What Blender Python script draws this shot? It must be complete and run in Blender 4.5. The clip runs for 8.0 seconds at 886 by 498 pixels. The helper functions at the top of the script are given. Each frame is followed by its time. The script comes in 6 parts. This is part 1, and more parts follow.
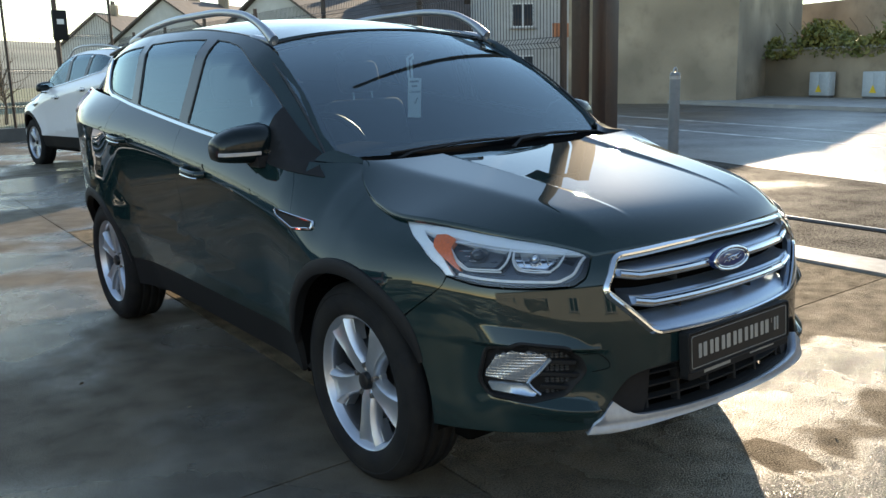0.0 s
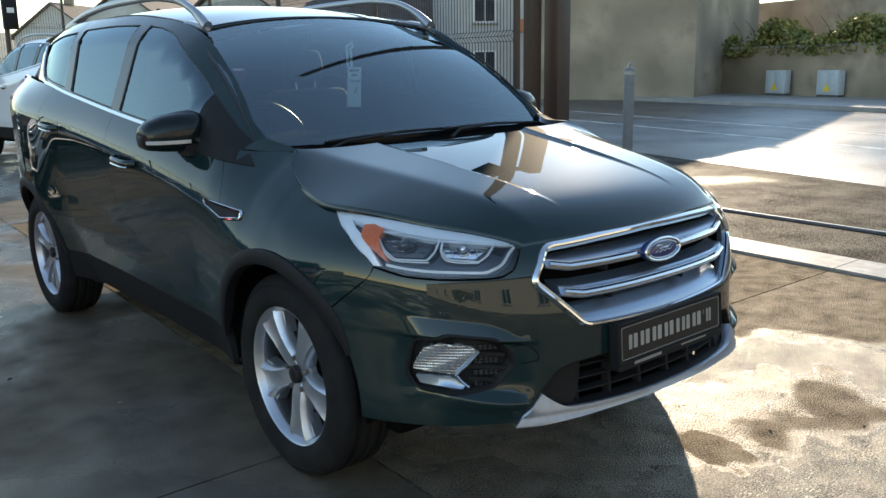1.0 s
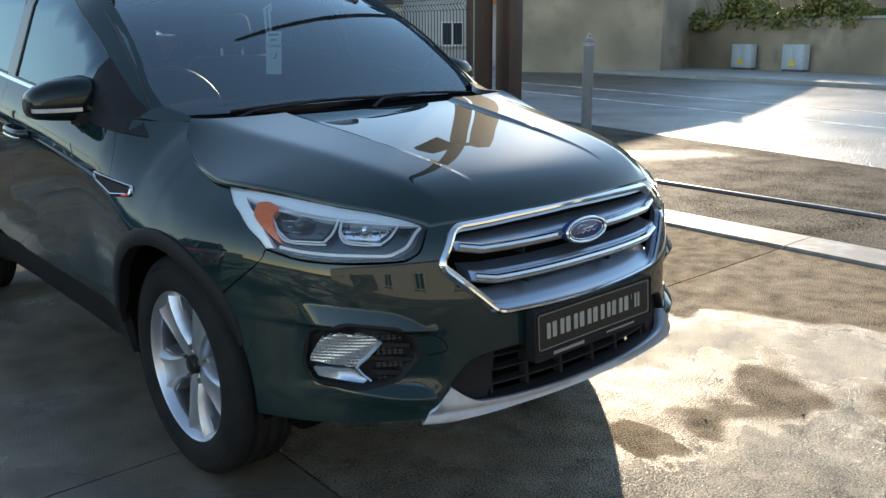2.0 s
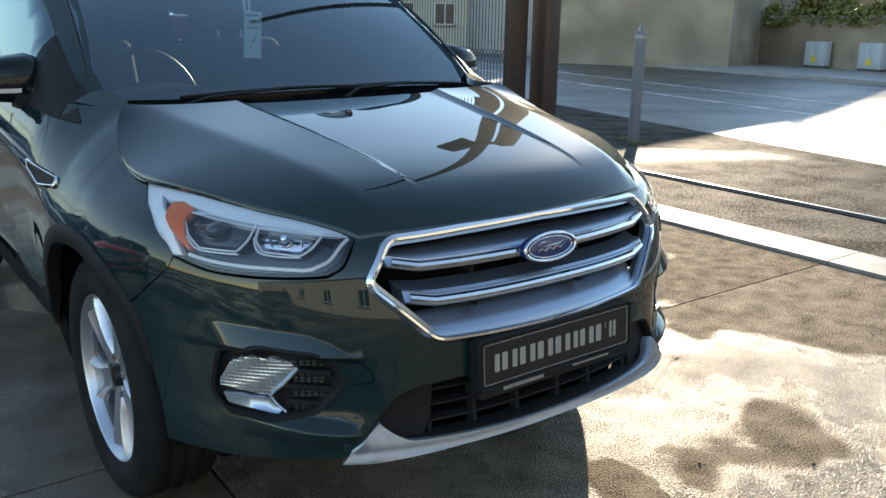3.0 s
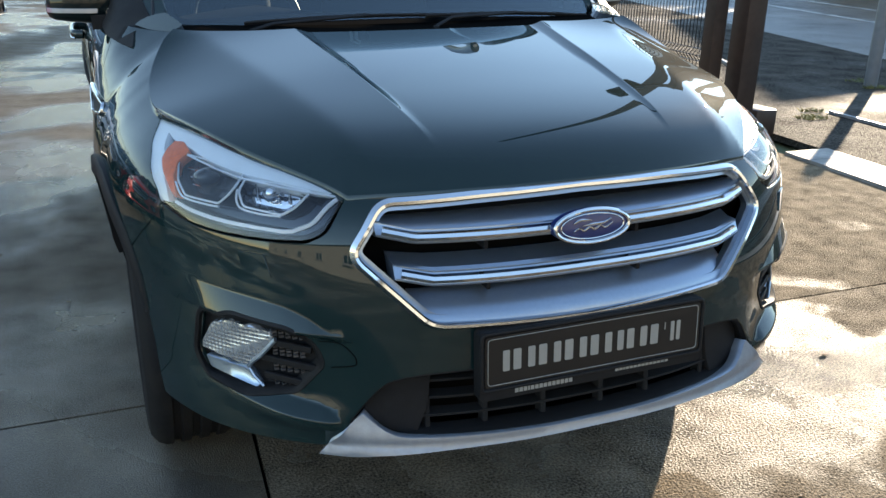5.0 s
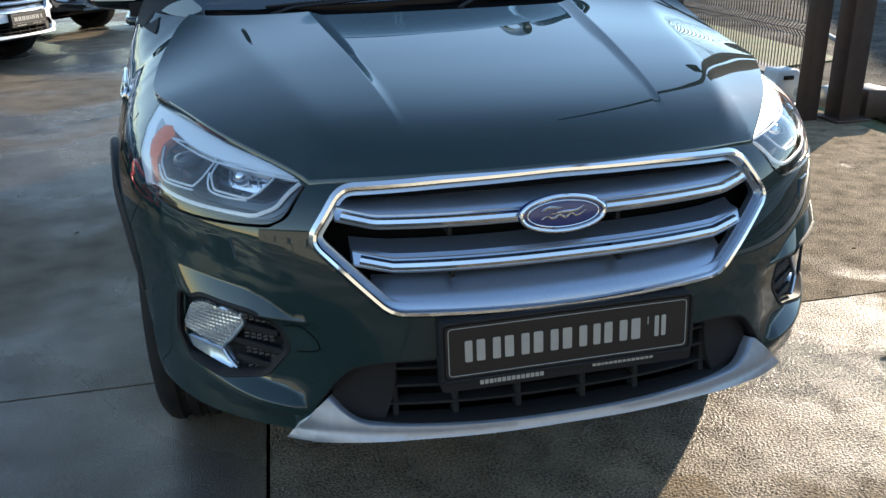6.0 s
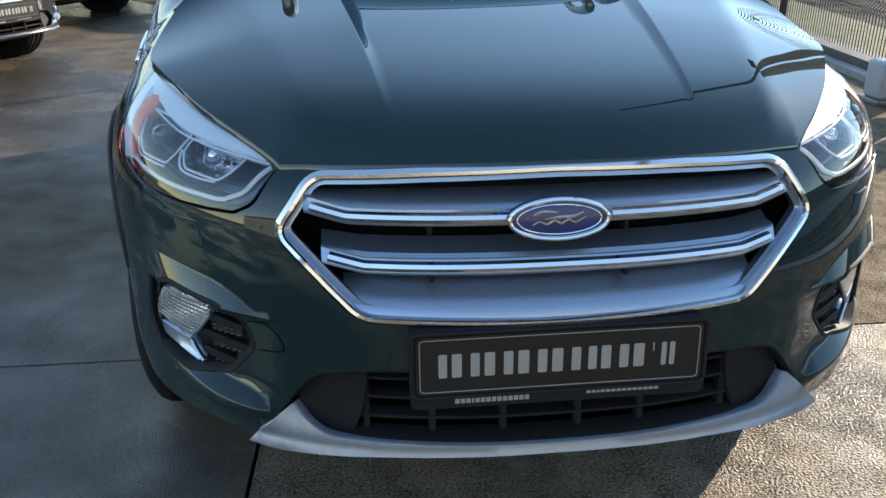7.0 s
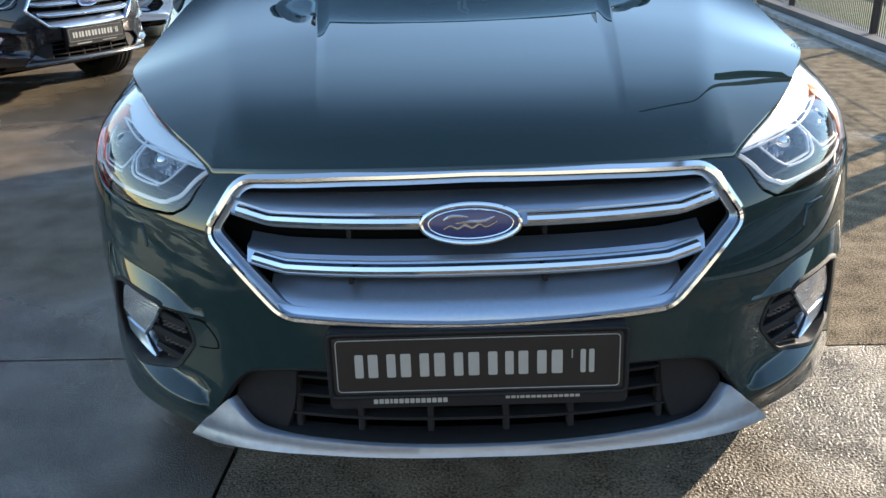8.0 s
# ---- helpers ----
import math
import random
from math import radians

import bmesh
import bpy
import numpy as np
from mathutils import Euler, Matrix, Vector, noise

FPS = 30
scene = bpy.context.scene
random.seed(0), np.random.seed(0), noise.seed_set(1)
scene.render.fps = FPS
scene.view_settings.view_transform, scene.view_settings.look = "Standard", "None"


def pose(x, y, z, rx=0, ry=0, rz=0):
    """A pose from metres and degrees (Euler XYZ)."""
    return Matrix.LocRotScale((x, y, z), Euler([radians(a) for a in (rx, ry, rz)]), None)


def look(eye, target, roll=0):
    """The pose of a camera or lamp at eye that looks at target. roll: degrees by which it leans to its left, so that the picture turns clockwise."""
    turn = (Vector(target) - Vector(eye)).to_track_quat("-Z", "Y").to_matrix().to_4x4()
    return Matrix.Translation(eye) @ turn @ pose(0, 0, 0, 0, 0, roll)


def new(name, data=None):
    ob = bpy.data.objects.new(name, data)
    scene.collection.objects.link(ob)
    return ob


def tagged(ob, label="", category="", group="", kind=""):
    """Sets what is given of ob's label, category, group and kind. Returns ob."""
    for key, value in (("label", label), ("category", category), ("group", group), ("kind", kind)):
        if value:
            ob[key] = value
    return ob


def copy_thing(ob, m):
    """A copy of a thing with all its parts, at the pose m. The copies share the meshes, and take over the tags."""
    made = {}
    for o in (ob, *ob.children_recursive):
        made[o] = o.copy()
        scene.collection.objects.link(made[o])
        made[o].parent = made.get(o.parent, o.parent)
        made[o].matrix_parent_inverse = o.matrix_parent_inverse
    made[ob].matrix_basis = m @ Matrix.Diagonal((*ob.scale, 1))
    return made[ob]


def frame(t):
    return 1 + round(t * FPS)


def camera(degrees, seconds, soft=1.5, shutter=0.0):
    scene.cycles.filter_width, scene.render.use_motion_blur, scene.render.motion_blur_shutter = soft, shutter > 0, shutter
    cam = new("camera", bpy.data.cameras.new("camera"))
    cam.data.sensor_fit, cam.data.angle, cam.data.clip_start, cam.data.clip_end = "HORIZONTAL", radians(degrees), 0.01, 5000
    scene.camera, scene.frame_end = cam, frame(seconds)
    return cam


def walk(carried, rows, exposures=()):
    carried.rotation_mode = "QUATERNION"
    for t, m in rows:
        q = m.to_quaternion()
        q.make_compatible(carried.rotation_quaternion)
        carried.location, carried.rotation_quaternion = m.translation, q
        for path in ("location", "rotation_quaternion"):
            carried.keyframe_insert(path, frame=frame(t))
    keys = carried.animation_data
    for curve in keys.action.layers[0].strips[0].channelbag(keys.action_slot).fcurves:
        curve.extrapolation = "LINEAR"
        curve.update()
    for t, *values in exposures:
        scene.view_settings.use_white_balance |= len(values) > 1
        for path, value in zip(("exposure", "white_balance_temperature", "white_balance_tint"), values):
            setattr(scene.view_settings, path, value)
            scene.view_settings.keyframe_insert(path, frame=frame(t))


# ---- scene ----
cam = camera(53.8, 8.0)
PATH = [
    (0, (-2.353, -1.549, 1.372), (-1.139, -0.01, 0.975), -1.42),
    (0.5, (-2.362, -1.532, 1.358), (-1.101, -0.033, 0.955), -0.82),
    (1, (-2.244, -1.579, 1.345), (-0.967, -0.095, 0.936), -0.82),
    (1.5, (-2.111, -1.615, 1.341), (-0.804, -0.171, 0.885), -1.02),
    (1.7, (-2.061, -1.589, 1.332), (-0.742, -0.160, 0.871), -0.65),
    (2.8, (-1.61, -1.454, 1.301), (-0.34, 0.013, 0.815), 1.89),
    (3, (-1.522, -1.49, 1.306), (-0.313, 0.025, 0.812), 1.1),
    (3.5, (-1.338, -1.577, 1.334), (-0.303, 0.047, 0.795), -0.58),
    (4, (-1.209, -1.526, 1.304), (-0.276, 0.141, 0.714), 0.93),
    (4.5, (-1.062, -1.419, 1.315), (-0.187, 0.257, 0.662), 2.64),
    (4.7, (-1.024, -1.418, 1.312), (-0.195, 0.28, 0.654), 2.44),
    (5.8, (-0.69, -1.505, 1.319), (-0.168, 0.299, 0.628), -0.5),
    (6, (-0.635, -1.496, 1.31), (-0.166, 0.316, 0.605), -0.4),
    (6.5, (-0.507, -1.382, 1.283), (-0.104, 0.436, 0.553), 1.39),
    (7, (-0.402, -1.351, 1.29), (-0.141, 0.48, 0.53), 1.06),
    (7.5, (-0.2, -1.387, 1.275), (-0.105, 0.473, 0.544), -0.51),
    (8, (-0.085, -1.409, 1.282), (-0.06, 0.454, 0.554), -0.73),
]
walk(cam, [(t, look(eye, target, roll)) for t, eye, target, roll in PATH],
     exposures=[(0.0, 1.5, 7800, 10), (3.0, 1.6, 7500, 10), (4.5, 1.8, 7450, 10), (6.0, 1.75, 7000, 10), (7.0, 1.7, 6950, 10), (8.0, 1.95, 6950, 10)])
from mathutils.geometry import delaunay_2d_cdt

# ---------------------------------------------------------------- sun, sky
SUN_AZ, SUN_EL = 52.0, 16.0          # degrees from +y towards +x, degrees up
to_sun = Vector((math.sin(radians(SUN_AZ)) * math.cos(radians(SUN_EL)),
                 math.cos(radians(SUN_AZ)) * math.cos(radians(SUN_EL)), math.sin(radians(SUN_EL))))
world = bpy.data.worlds.new("sky")
scene.world = world
world.use_nodes = True
wn = world.node_tree
wn.nodes.clear()
sky = wn.nodes.new("ShaderNodeTexSky")
sky.sky_type = "NISHITA"
sky.sun_disc = False
sky.sun_elevation, sky.sun_rotation = radians(SUN_EL), radians(SUN_AZ)
sky.air_density, sky.dust_density, sky.ozone_density = 1.0, 0.0, 2.0
bg = wn.nodes.new("ShaderNodeBackground")
bg.inputs["Strength"].default_value = 0.15
wo = wn.nodes.new("ShaderNodeOutputWorld")
wn.links.new(sky.outputs[0], bg.inputs["Color"])
wn.links.new(bg.outputs[0], wo.inputs["Surface"])
sun = new("sun", bpy.data.lights.new("sun", "SUN"))
sun.data.energy, sun.data.angle, sun.data.color = 3.2, radians(0.6), (1.0, 0.88, 0.73)
sun.matrix_world = look(to_sun * 60, (0, 0, 0))


# ---------------------------------------------------------------- materials
def make(name, base, rough=0.5, metal=0.0, var=0.12, scale=6.0, bump=0.0, bscale=60.0, rvar=0.0, coat=0.0, crough=0.03,
         second=None, sscale=1.2, spec=0.5, emit=None):
    """A surface with variation at two scales, worn roughness and a fine bump."""
    m = bpy.data.materials.new(name)
    m.use_nodes = True
    nt = m.node_tree
    b = nt.nodes["Principled BSDF"]
    tc = nt.nodes.new("ShaderNodeTexCoord")
    n1 = nt.nodes.new("ShaderNodeTexNoise")
    n1.inputs["Scale"].default_value, n1.inputs["Detail"].default_value = scale, 6
    n2 = nt.nodes.new("ShaderNodeTexNoise")
    n2.inputs["Scale"].default_value, n2.inputs["Detail"].default_value = sscale, 4
    for n in (n1, n2):
        nt.links.new(tc.outputs["Object"], n.inputs["Vector"])
    c1 = nt.nodes.new("ShaderNodeValToRGB")
    lo, hi = [max(0, c * (1 - var)) for c in base], [min(1, c * (1 + var)) for c in base]
    c1.color_ramp.elements[0].position, c1.color_ramp.elements[1].position = 0.3, 0.7
    c1.color_ramp.elements[0].color, c1.color_ramp.elements[1].color = (*lo, 1), (*hi, 1)
    nt.links.new(n1.outputs["Fac"], c1.inputs["Fac"])
    mix = nt.nodes.new("ShaderNodeMix")
    mix.data_type = "RGBA"
    r2 = nt.nodes.new("ShaderNodeMapRange")
    r2.inputs["From Min"].default_value, r2.inputs["From Max"].default_value = 0.42, 0.62
    nt.links.new(n2.outputs["Fac"], r2.inputs["Value"])
    nt.links.new(r2.outputs[0], mix.inputs["Factor"])
    nt.links.new(c1.outputs[0], mix.inputs["A"])
    s = second or [c * (1 - var * 0.6) for c in base]
    mix.inputs["B"].default_value = (*s, 1)
    nt.links.new(mix.outputs["Result"], b.inputs["Base Color"])
    b.inputs["Roughness"].default_value, b.inputs["Metallic"].default_value = rough, metal
    b.inputs["Specular IOR Level"].default_value = spec
    if rvar:
        rr = nt.nodes.new("ShaderNodeMapRange")
        rr.inputs["To Min"].default_value, rr.inputs["To Max"].default_value = max(0.02, rough - rvar), min(1, rough + rvar)
        nt.links.new(n2.outputs["Fac"], rr.inputs["Value"])
        nt.links.new(rr.outputs[0], b.inputs["Roughness"])
    if bump:
        n3 = nt.nodes.new("ShaderNodeTexNoise")
        n3.inputs["Scale"].default_value, n3.inputs["Detail"].default_value = bscale, 4
        nt.links.new(tc.outputs["Object"], n3.inputs["Vector"])
        bp = nt.nodes.new("ShaderNodeBump")
        bp.inputs["Strength"].default_value, bp.inputs["Distance"].default_value = bump, 0.01
        nt.links.new(n3.outputs["Fac"], bp.inputs["Height"])
        nt.links.new(bp.outputs[0], b.inputs["Normal"])
    if coat:
        b.inputs["Coat Weight"].default_value, b.inputs["Coat Roughness"].default_value = coat, crough
    if emit:
        b.inputs["Emission Color"].default_value, b.inputs["Emission Strength"].default_value = (*emit[0], 1), emit[1]
    return m


def glass(name, tint, rough=0.0, ior=1.5, sheen=(1, 1, 1)):
    """Thin tinted glass: clear through, with a sharp mirror on top."""
    m = bpy.data.materials.new(name)
    m.use_nodes = True
    nt = m.node_tree
    nt.nodes.clear()
    out = nt.nodes.new("ShaderNodeOutputMaterial")
    tr = nt.nodes.new("ShaderNodeBsdfTransparent")
    tr.inputs["Color"].default_value = (*tint, 1)
    gl = nt.nodes.new("ShaderNodeBsdfGlossy")
    gl.inputs["Roughness"].default_value = rough
    gl.inputs["Color"].default_value = (*sheen, 1)
    fr = nt.nodes.new("ShaderNodeFresnel")
    fr.inputs["IOR"].default_value = ior
    mx = nt.nodes.new("ShaderNodeMixShader")
    nt.links.new(fr.outputs[0], mx.inputs[0])
    nt.links.new(tr.outputs[0], mx.inputs[1])
    nt.links.new(gl.outputs[0], mx.inputs[2])
    nt.links.new(mx.outputs[0], out.inputs["Surface"])
    return m


def wet_ground(name, dry, wet, low, high, pscale, bump, bscale, edge=(0.42, 0.6), speck=0.25, spec=(0.1, 0.32), relief=0.008,
               shift=0.0, dried=(), beyond=None):
    """Ground with damp and puddled areas: darker and glossier where the water lies."""
    m = bpy.data.materials.new(name)
    m.use_nodes = True
    nt = m.node_tree
    b = nt.nodes["Principled BSDF"]
    tc = nt.nodes.new("ShaderNodeTexCoord")
    big = nt.nodes.new("ShaderNodeTexNoise")
    big.inputs["Scale"].default_value, big.inputs["Detail"].default_value, big.inputs["Distortion"].default_value = pscale, 8, 0.35
    fine = nt.nodes.new("ShaderNodeTexNoise")
    fine.inputs["Scale"].default_value, fine.inputs["Detail"].default_value, fine.inputs["Roughness"].default_value = bscale, 6, 0.72
    mid = nt.nodes.new("ShaderNodeTexNoise")
    mid.inputs["Scale"].default_value, mid.inputs["Detail"].default_value = pscale * 7, 6
    for n in (big, fine, mid):
        nt.links.new(tc.outputs["Object"], n.inputs["Vector"])
    f = nt.nodes.new("ShaderNodeMapRange")
    f.interpolation_type = "SMOOTHSTEP"
    f.inputs["From Min"].default_value, f.inputs["From Max"].default_value = edge
    level = nt.nodes.new("ShaderNodeMath")
    level.operation = "ADD"
    level.inputs[1].default_value = shift
    nt.links.new(big.outputs["Fac"], level.inputs[0])

    def dry_out(value, near, far, sign):
        """Takes water away where value lies nearer to far than to near."""
        nonlocal level
        fall = nt.nodes.new("ShaderNodeMapRange")
        fall.interpolation_type = "SMOOTHSTEP"
        fall.inputs["From Min"].default_value, fall.inputs["From Max"].default_value = near, far
        fall.inputs["To Min"].default_value, fall.inputs["To Max"].default_value = sign
        nt.links.new(value, fall.inputs["Value"])
        less = nt.nodes.new("ShaderNodeMath")
        less.operation = "SUBTRACT"
        nt.links.new(level.outputs[0], less.inputs[0])
        nt.links.new(fall.outputs[0], less.inputs[1])
        level = less
    rag = nt.nodes.new("ShaderNodeTexNoise")
    rag.inputs["Scale"].default_value, rag.inputs["Detail"].default_value = 2.6, 5
    nt.links.new(tc.outputs["Object"], rag.inputs["Vector"])
    wob = nt.nodes.new("ShaderNodeVectorMath")
    wob.operation = "MULTIPLY_ADD"
    wob.inputs[1].default_value = (0.9, 0.9, 0)
    nt.links.new(rag.outputs["Color"], wob.inputs[0])
    off = nt.nodes.new("ShaderNodeVectorMath")
    off.operation = "SUBTRACT"
    off.inputs[1].default_value = (0.45, 0.45, 0)
    nt.links.new(tc.outputs["Object"], off.inputs[0])
    nt.links.new(off.outputs[0], wob.inputs[2])
    # patches that have dried: centre, radii and turn of each
    for cx, cy, rx, ry, turn in dried:
        mp = nt.nodes.new("ShaderNodeMapping")
        mp.vector_type = "TEXTURE"
        mp.inputs["Location"].default_value = (cx, cy, 0)
        mp.inputs["Rotation"].default_value = (0, 0, radians(turn))
        mp.inputs["Scale"].default_value = (rx, ry, 1)
        nt.links.new(wob.outputs[0], mp.inputs["Vector"])
        ln = nt.nodes.new("ShaderNodeVectorMath")
        ln.operation = "LENGTH"
        nt.links.new(mp.outputs[0], ln.inputs[0])
        dry_out(ln.outputs["Value"], 0.55, 1.5, (0.36, 0.0))
    if beyond:
        dt = nt.nodes.new("ShaderNodeVectorMath")
        dt.operation = "DOT_PRODUCT"
        dt.inputs[1].default_value = (beyond[0], beyond[1], 0)
        nt.links.new(wob.outputs[0], dt.inputs[0])
        dry_out(dt.outputs["Value"], beyond[2] - .14, beyond[2] + .10, (0.0, 0.36))
    nt.links.new(level.outputs[0], f.inputs["Value"])
    mix = nt.nodes.new("ShaderNodeMix")
    mix.data_type = "RGBA"
    nt.links.new(f.outputs[0], mix.inputs["Factor"])
    mix.inputs["A"].default_value, mix.inputs["B"].default_value = (*dry, 1), (*wet, 1)
    sp = nt.nodes.new("ShaderNodeMix")
    sp.data_type, sp.blend_type = "RGBA", "MULTIPLY"
    ramp = nt.nodes.new("ShaderNodeValToRGB")
    ramp.color_ramp.elements[0].position, ramp.color_ramp.elements[1].position = 0.40, 0.60
    ramp.color_ramp.elements[0].color = (1 - speck, 1 - speck, 1 - speck, 1)
    ramp.color_ramp.elements[1].color = (1 + speck, 1 + speck, 1 + speck, 1)
    add = nt.nodes.new("ShaderNodeMath")
    add.operation = "MULTIPLY_ADD"
    add.inputs[1].default_value, add.inputs[2].default_value = 0.75, 0.0
    add2 = nt.nodes.new("ShaderNodeMath")
    add2.operation = "MULTIPLY_ADD"
    add2.inputs[1].default_value = 0.25
    nt.links.new(fine.outputs["Fac"], add.inputs[0])
    nt.links.new(mid.outputs["Fac"], add2.inputs[0])
    nt.links.new(add.outputs[0], add2.inputs[2])
    nt.links.new(add2.outputs[0], ramp.inputs["Fac"])
    sp.inputs["Factor"].default_value = 1
    nt.links.new(mix.outputs["Result"], sp.inputs["A"])
    nt.links.new(ramp.outputs[0], sp.inputs["B"])
    nt.links.new(sp.outputs["Result"], b.inputs["Base Color"])
    r = nt.nodes.new("ShaderNodeMapRange")
    r.inputs["To Min"].default_value, r.inputs["To Max"].default_value = high, low
    nt.links.new(f.outputs[0], r.inputs["Value"])
    nt.links.new(r.outputs[0], b.inputs["Roughness"])
    si = nt.nodes.new("ShaderNodeMapRange")
    si.inputs["To Min"].default_value, si.inputs["To Max"].default_value = spec
    nt.links.new(f.outputs[0], si.inputs["Value"])
    grain = nt.nodes.new("ShaderNodeMapRange")
    grain.inputs["From Min"].default_value, grain.inputs["From Max"].default_value = 0.42, 0.58
    grain.inputs["To Min"].default_value, grain.inputs["To Max"].default_value = 0.12, 1.9
    nt.links.new(add2.outputs[0], grain.inputs["Value"])
    wetness = nt.nodes.new("ShaderNodeMath")
    wetness.operation = "MULTIPLY"
    nt.links.new(si.outputs[0], wetness.inputs[0])
    nt.links.new(grain.outputs[0], wetness.inputs[1])
    nt.links.new(wetness.outputs[0], b.inputs["Specular IOR Level"])
    bs = nt.nodes.new("ShaderNodeMapRange")
    bs.inputs["To Min"].default_value, bs.inputs["To Max"].default_value = bump, bump * 0.8
    nt.links.new(f.outputs[0], bs.inputs["Value"])
    bp = nt.nodes.new("ShaderNodeBump")
    bp.inputs["Distance"].default_value = relief
    nt.links.new(bs.outputs[0], bp.inputs["Strength"])
    grit = nt.nodes.new("ShaderNodeTexNoise")
    grit.inputs["Scale"].default_value, grit.inputs["Detail"].default_value = bscale, 2.5
    nt.links.new(tc.outputs["Object"], grit.inputs["Vector"])
    nt.links.new(grit.outputs["Fac"], bp.inputs["Height"])
    nt.links.new(bp.outputs[0], b.inputs["Normal"])
    return m


PAINT = make("dark_green_metallic_paint", (0.007, 0.021, 0.022), 0.5, 0.0, 0.10, 900, coat=1.0, crough=0.012, sscale=0.8, spec=0.001)
PAINT.node_tree.nodes["Principled BSDF"].inputs["Coat IOR"].default_value = 1.5
WHITE_PAINT = make("white_car_paint", (0.75, 0.76, 0.78), 0.3, 0.0, 0.03, 200, coat=1.0, crough=0.02)
BLACK_PAINT = make("black_car_paint", (0.01, 0.01, 0.012), 0.25, 0.2, 0.05, 200, coat=1.0, crough=0.02)
RED_PAINT = make("red_car_paint", (0.45, 0.02, 0.02), 0.3, 0.1, 0.05, 200, coat=1.0, crough=0.02)
CHROME = make("chrome", (0.66, 0.68, 0.7), 0.07, 1.0, 0.03, 40, rvar=0.03)
SATIN = make("satin_silver_plastic", (0.34, 0.41, 0.50), 0.3, 0.85, 0.05, 120, bump=0.02, bscale=400)
SKID = make("silver_painted_plastic", (0.29, 0.325, 0.375), 0.36, 0.6, 0.08, 60, bump=0.05, bscale=300)
ALLOY = make("machined_alloy", (0.50, 0.53, 0.58), 0.34, 0.8, 0.05, 60, bump=0.02, bscale=300, rvar=0.06)
ALLOY_DARK = make("grey_painted_alloy", (0.20, 0.21, 0.23), 0.4, 0.8, 0.1, 60)
BLACK_TRIM = make("black_textured_plastic", (0.012, 0.012, 0.013), 0.6, 0.0, 0.15, 60, bump=0.12, bscale=500, spec=0.2)
GLOSS_BLACK = make("gloss_black_plastic", (0.008, 0.008, 0.009), 0.12, 0.0, 0.1, 40)
# near-black without gloss; on sheets behind openings its colour stands in for shade
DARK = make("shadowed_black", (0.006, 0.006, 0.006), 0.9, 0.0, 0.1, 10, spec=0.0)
RUBBER = make("tyre_rubber", (0.011, 0.011, 0.012), 0.8, 0.0, 0.25, 30, bump=0.15, bscale=200, second=(0.017, 0.016, 0.015), sscale=9, spec=0.2)
SEAL = make("rubber_seal", (0.01, 0.01, 0.011), 0.5, 0.0, 0.1, 60)
STEEL = make("brake_steel", (0.3, 0.28, 0.26), 0.35, 0.9, 0.2, 30)
FABRIC = make("charcoal_seat_fabric", (0.035, 0.036, 0.04), 0.95, 0.0, 0.2, 90, bump=0.2, bscale=300)
DASH = make("charcoal_dashboard", (0.022, 0.023, 0.026), 0.9, 0.0, 0.15, 60, bump=0.1, bscale=300, spec=0.0)
PALE_TRIM = make("pale_headlining", (0.35, 0.34, 0.33), 0.9, 0.0, 0.1, 60)
AMBER = make("amber_lens", (0.72, 0.17, 0.045), 0.25, 0.0, 0.15, 120, coat=0.8)
TAIL_CLEAR = make("clear_tail_lens", (0.55, 0.45, 0.46), 0.15, 0.4, 0.1, 120, coat=1.0)
RED_LENS = make("red_lens", (0.35, 0.01, 0.01), 0.15, 0.0, 0.1, 120, coat=0.8)
REFLECTOR = make("lamp_reflector", (0.8, 0.82, 0.85), 0.1, 1.0, 0.05, 60)
DRL = make("white_light_guide", (0.82, 0.85, 0.9), 0.3, 0.0, 0.05, 60, coat=0.5)
PAPER = make("white_card", (0.7, 0.78, 0.8), 0.7, 0.0, 0.03, 40)
PRINT_DARK = make("dark_print", (0.05, 0.08, 0.08), 0.7)
BLUE_ENAMEL = make("dark_blue_enamel", (0.008, 0.022, 0.11), 0.3, 0.0, 0.05, 60, coat=0.35)
PLATE_BLACK = make("black_plate", (0.008, 0.008, 0.009), 0.35, 0.0, 0.1, 60)
PLATE_TEXT = make("silver_print", (0.33, 0.33, 0.31), 0.4, 0.2, 0.05, 60)
SCREEN_GLASS = glass("windscreen_glass", (0.62, 0.76, 0.76), ior=2.15, sheen=(0.8, 0.95, 1.0))
SIDE_GLASS = glass("tinted_side_glass", (0.16, 0.21, 0.24), ior=2.2, sheen=(0.72, 0.92, 1.0))
LAMP_GLASS = glass("clear_lamp_lens", (0.94, 0.95, 0.95), ior=1.6)
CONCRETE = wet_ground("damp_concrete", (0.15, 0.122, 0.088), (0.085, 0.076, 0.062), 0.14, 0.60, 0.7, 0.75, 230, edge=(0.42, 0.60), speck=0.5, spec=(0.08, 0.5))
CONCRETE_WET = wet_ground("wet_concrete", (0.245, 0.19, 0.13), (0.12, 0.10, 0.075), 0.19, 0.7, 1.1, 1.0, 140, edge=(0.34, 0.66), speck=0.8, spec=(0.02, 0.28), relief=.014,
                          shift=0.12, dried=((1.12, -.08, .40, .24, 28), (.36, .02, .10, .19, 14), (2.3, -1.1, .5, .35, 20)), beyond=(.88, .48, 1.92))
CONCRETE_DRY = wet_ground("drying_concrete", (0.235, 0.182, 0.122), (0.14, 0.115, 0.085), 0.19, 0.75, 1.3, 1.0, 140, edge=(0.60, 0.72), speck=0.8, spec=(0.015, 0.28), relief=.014)
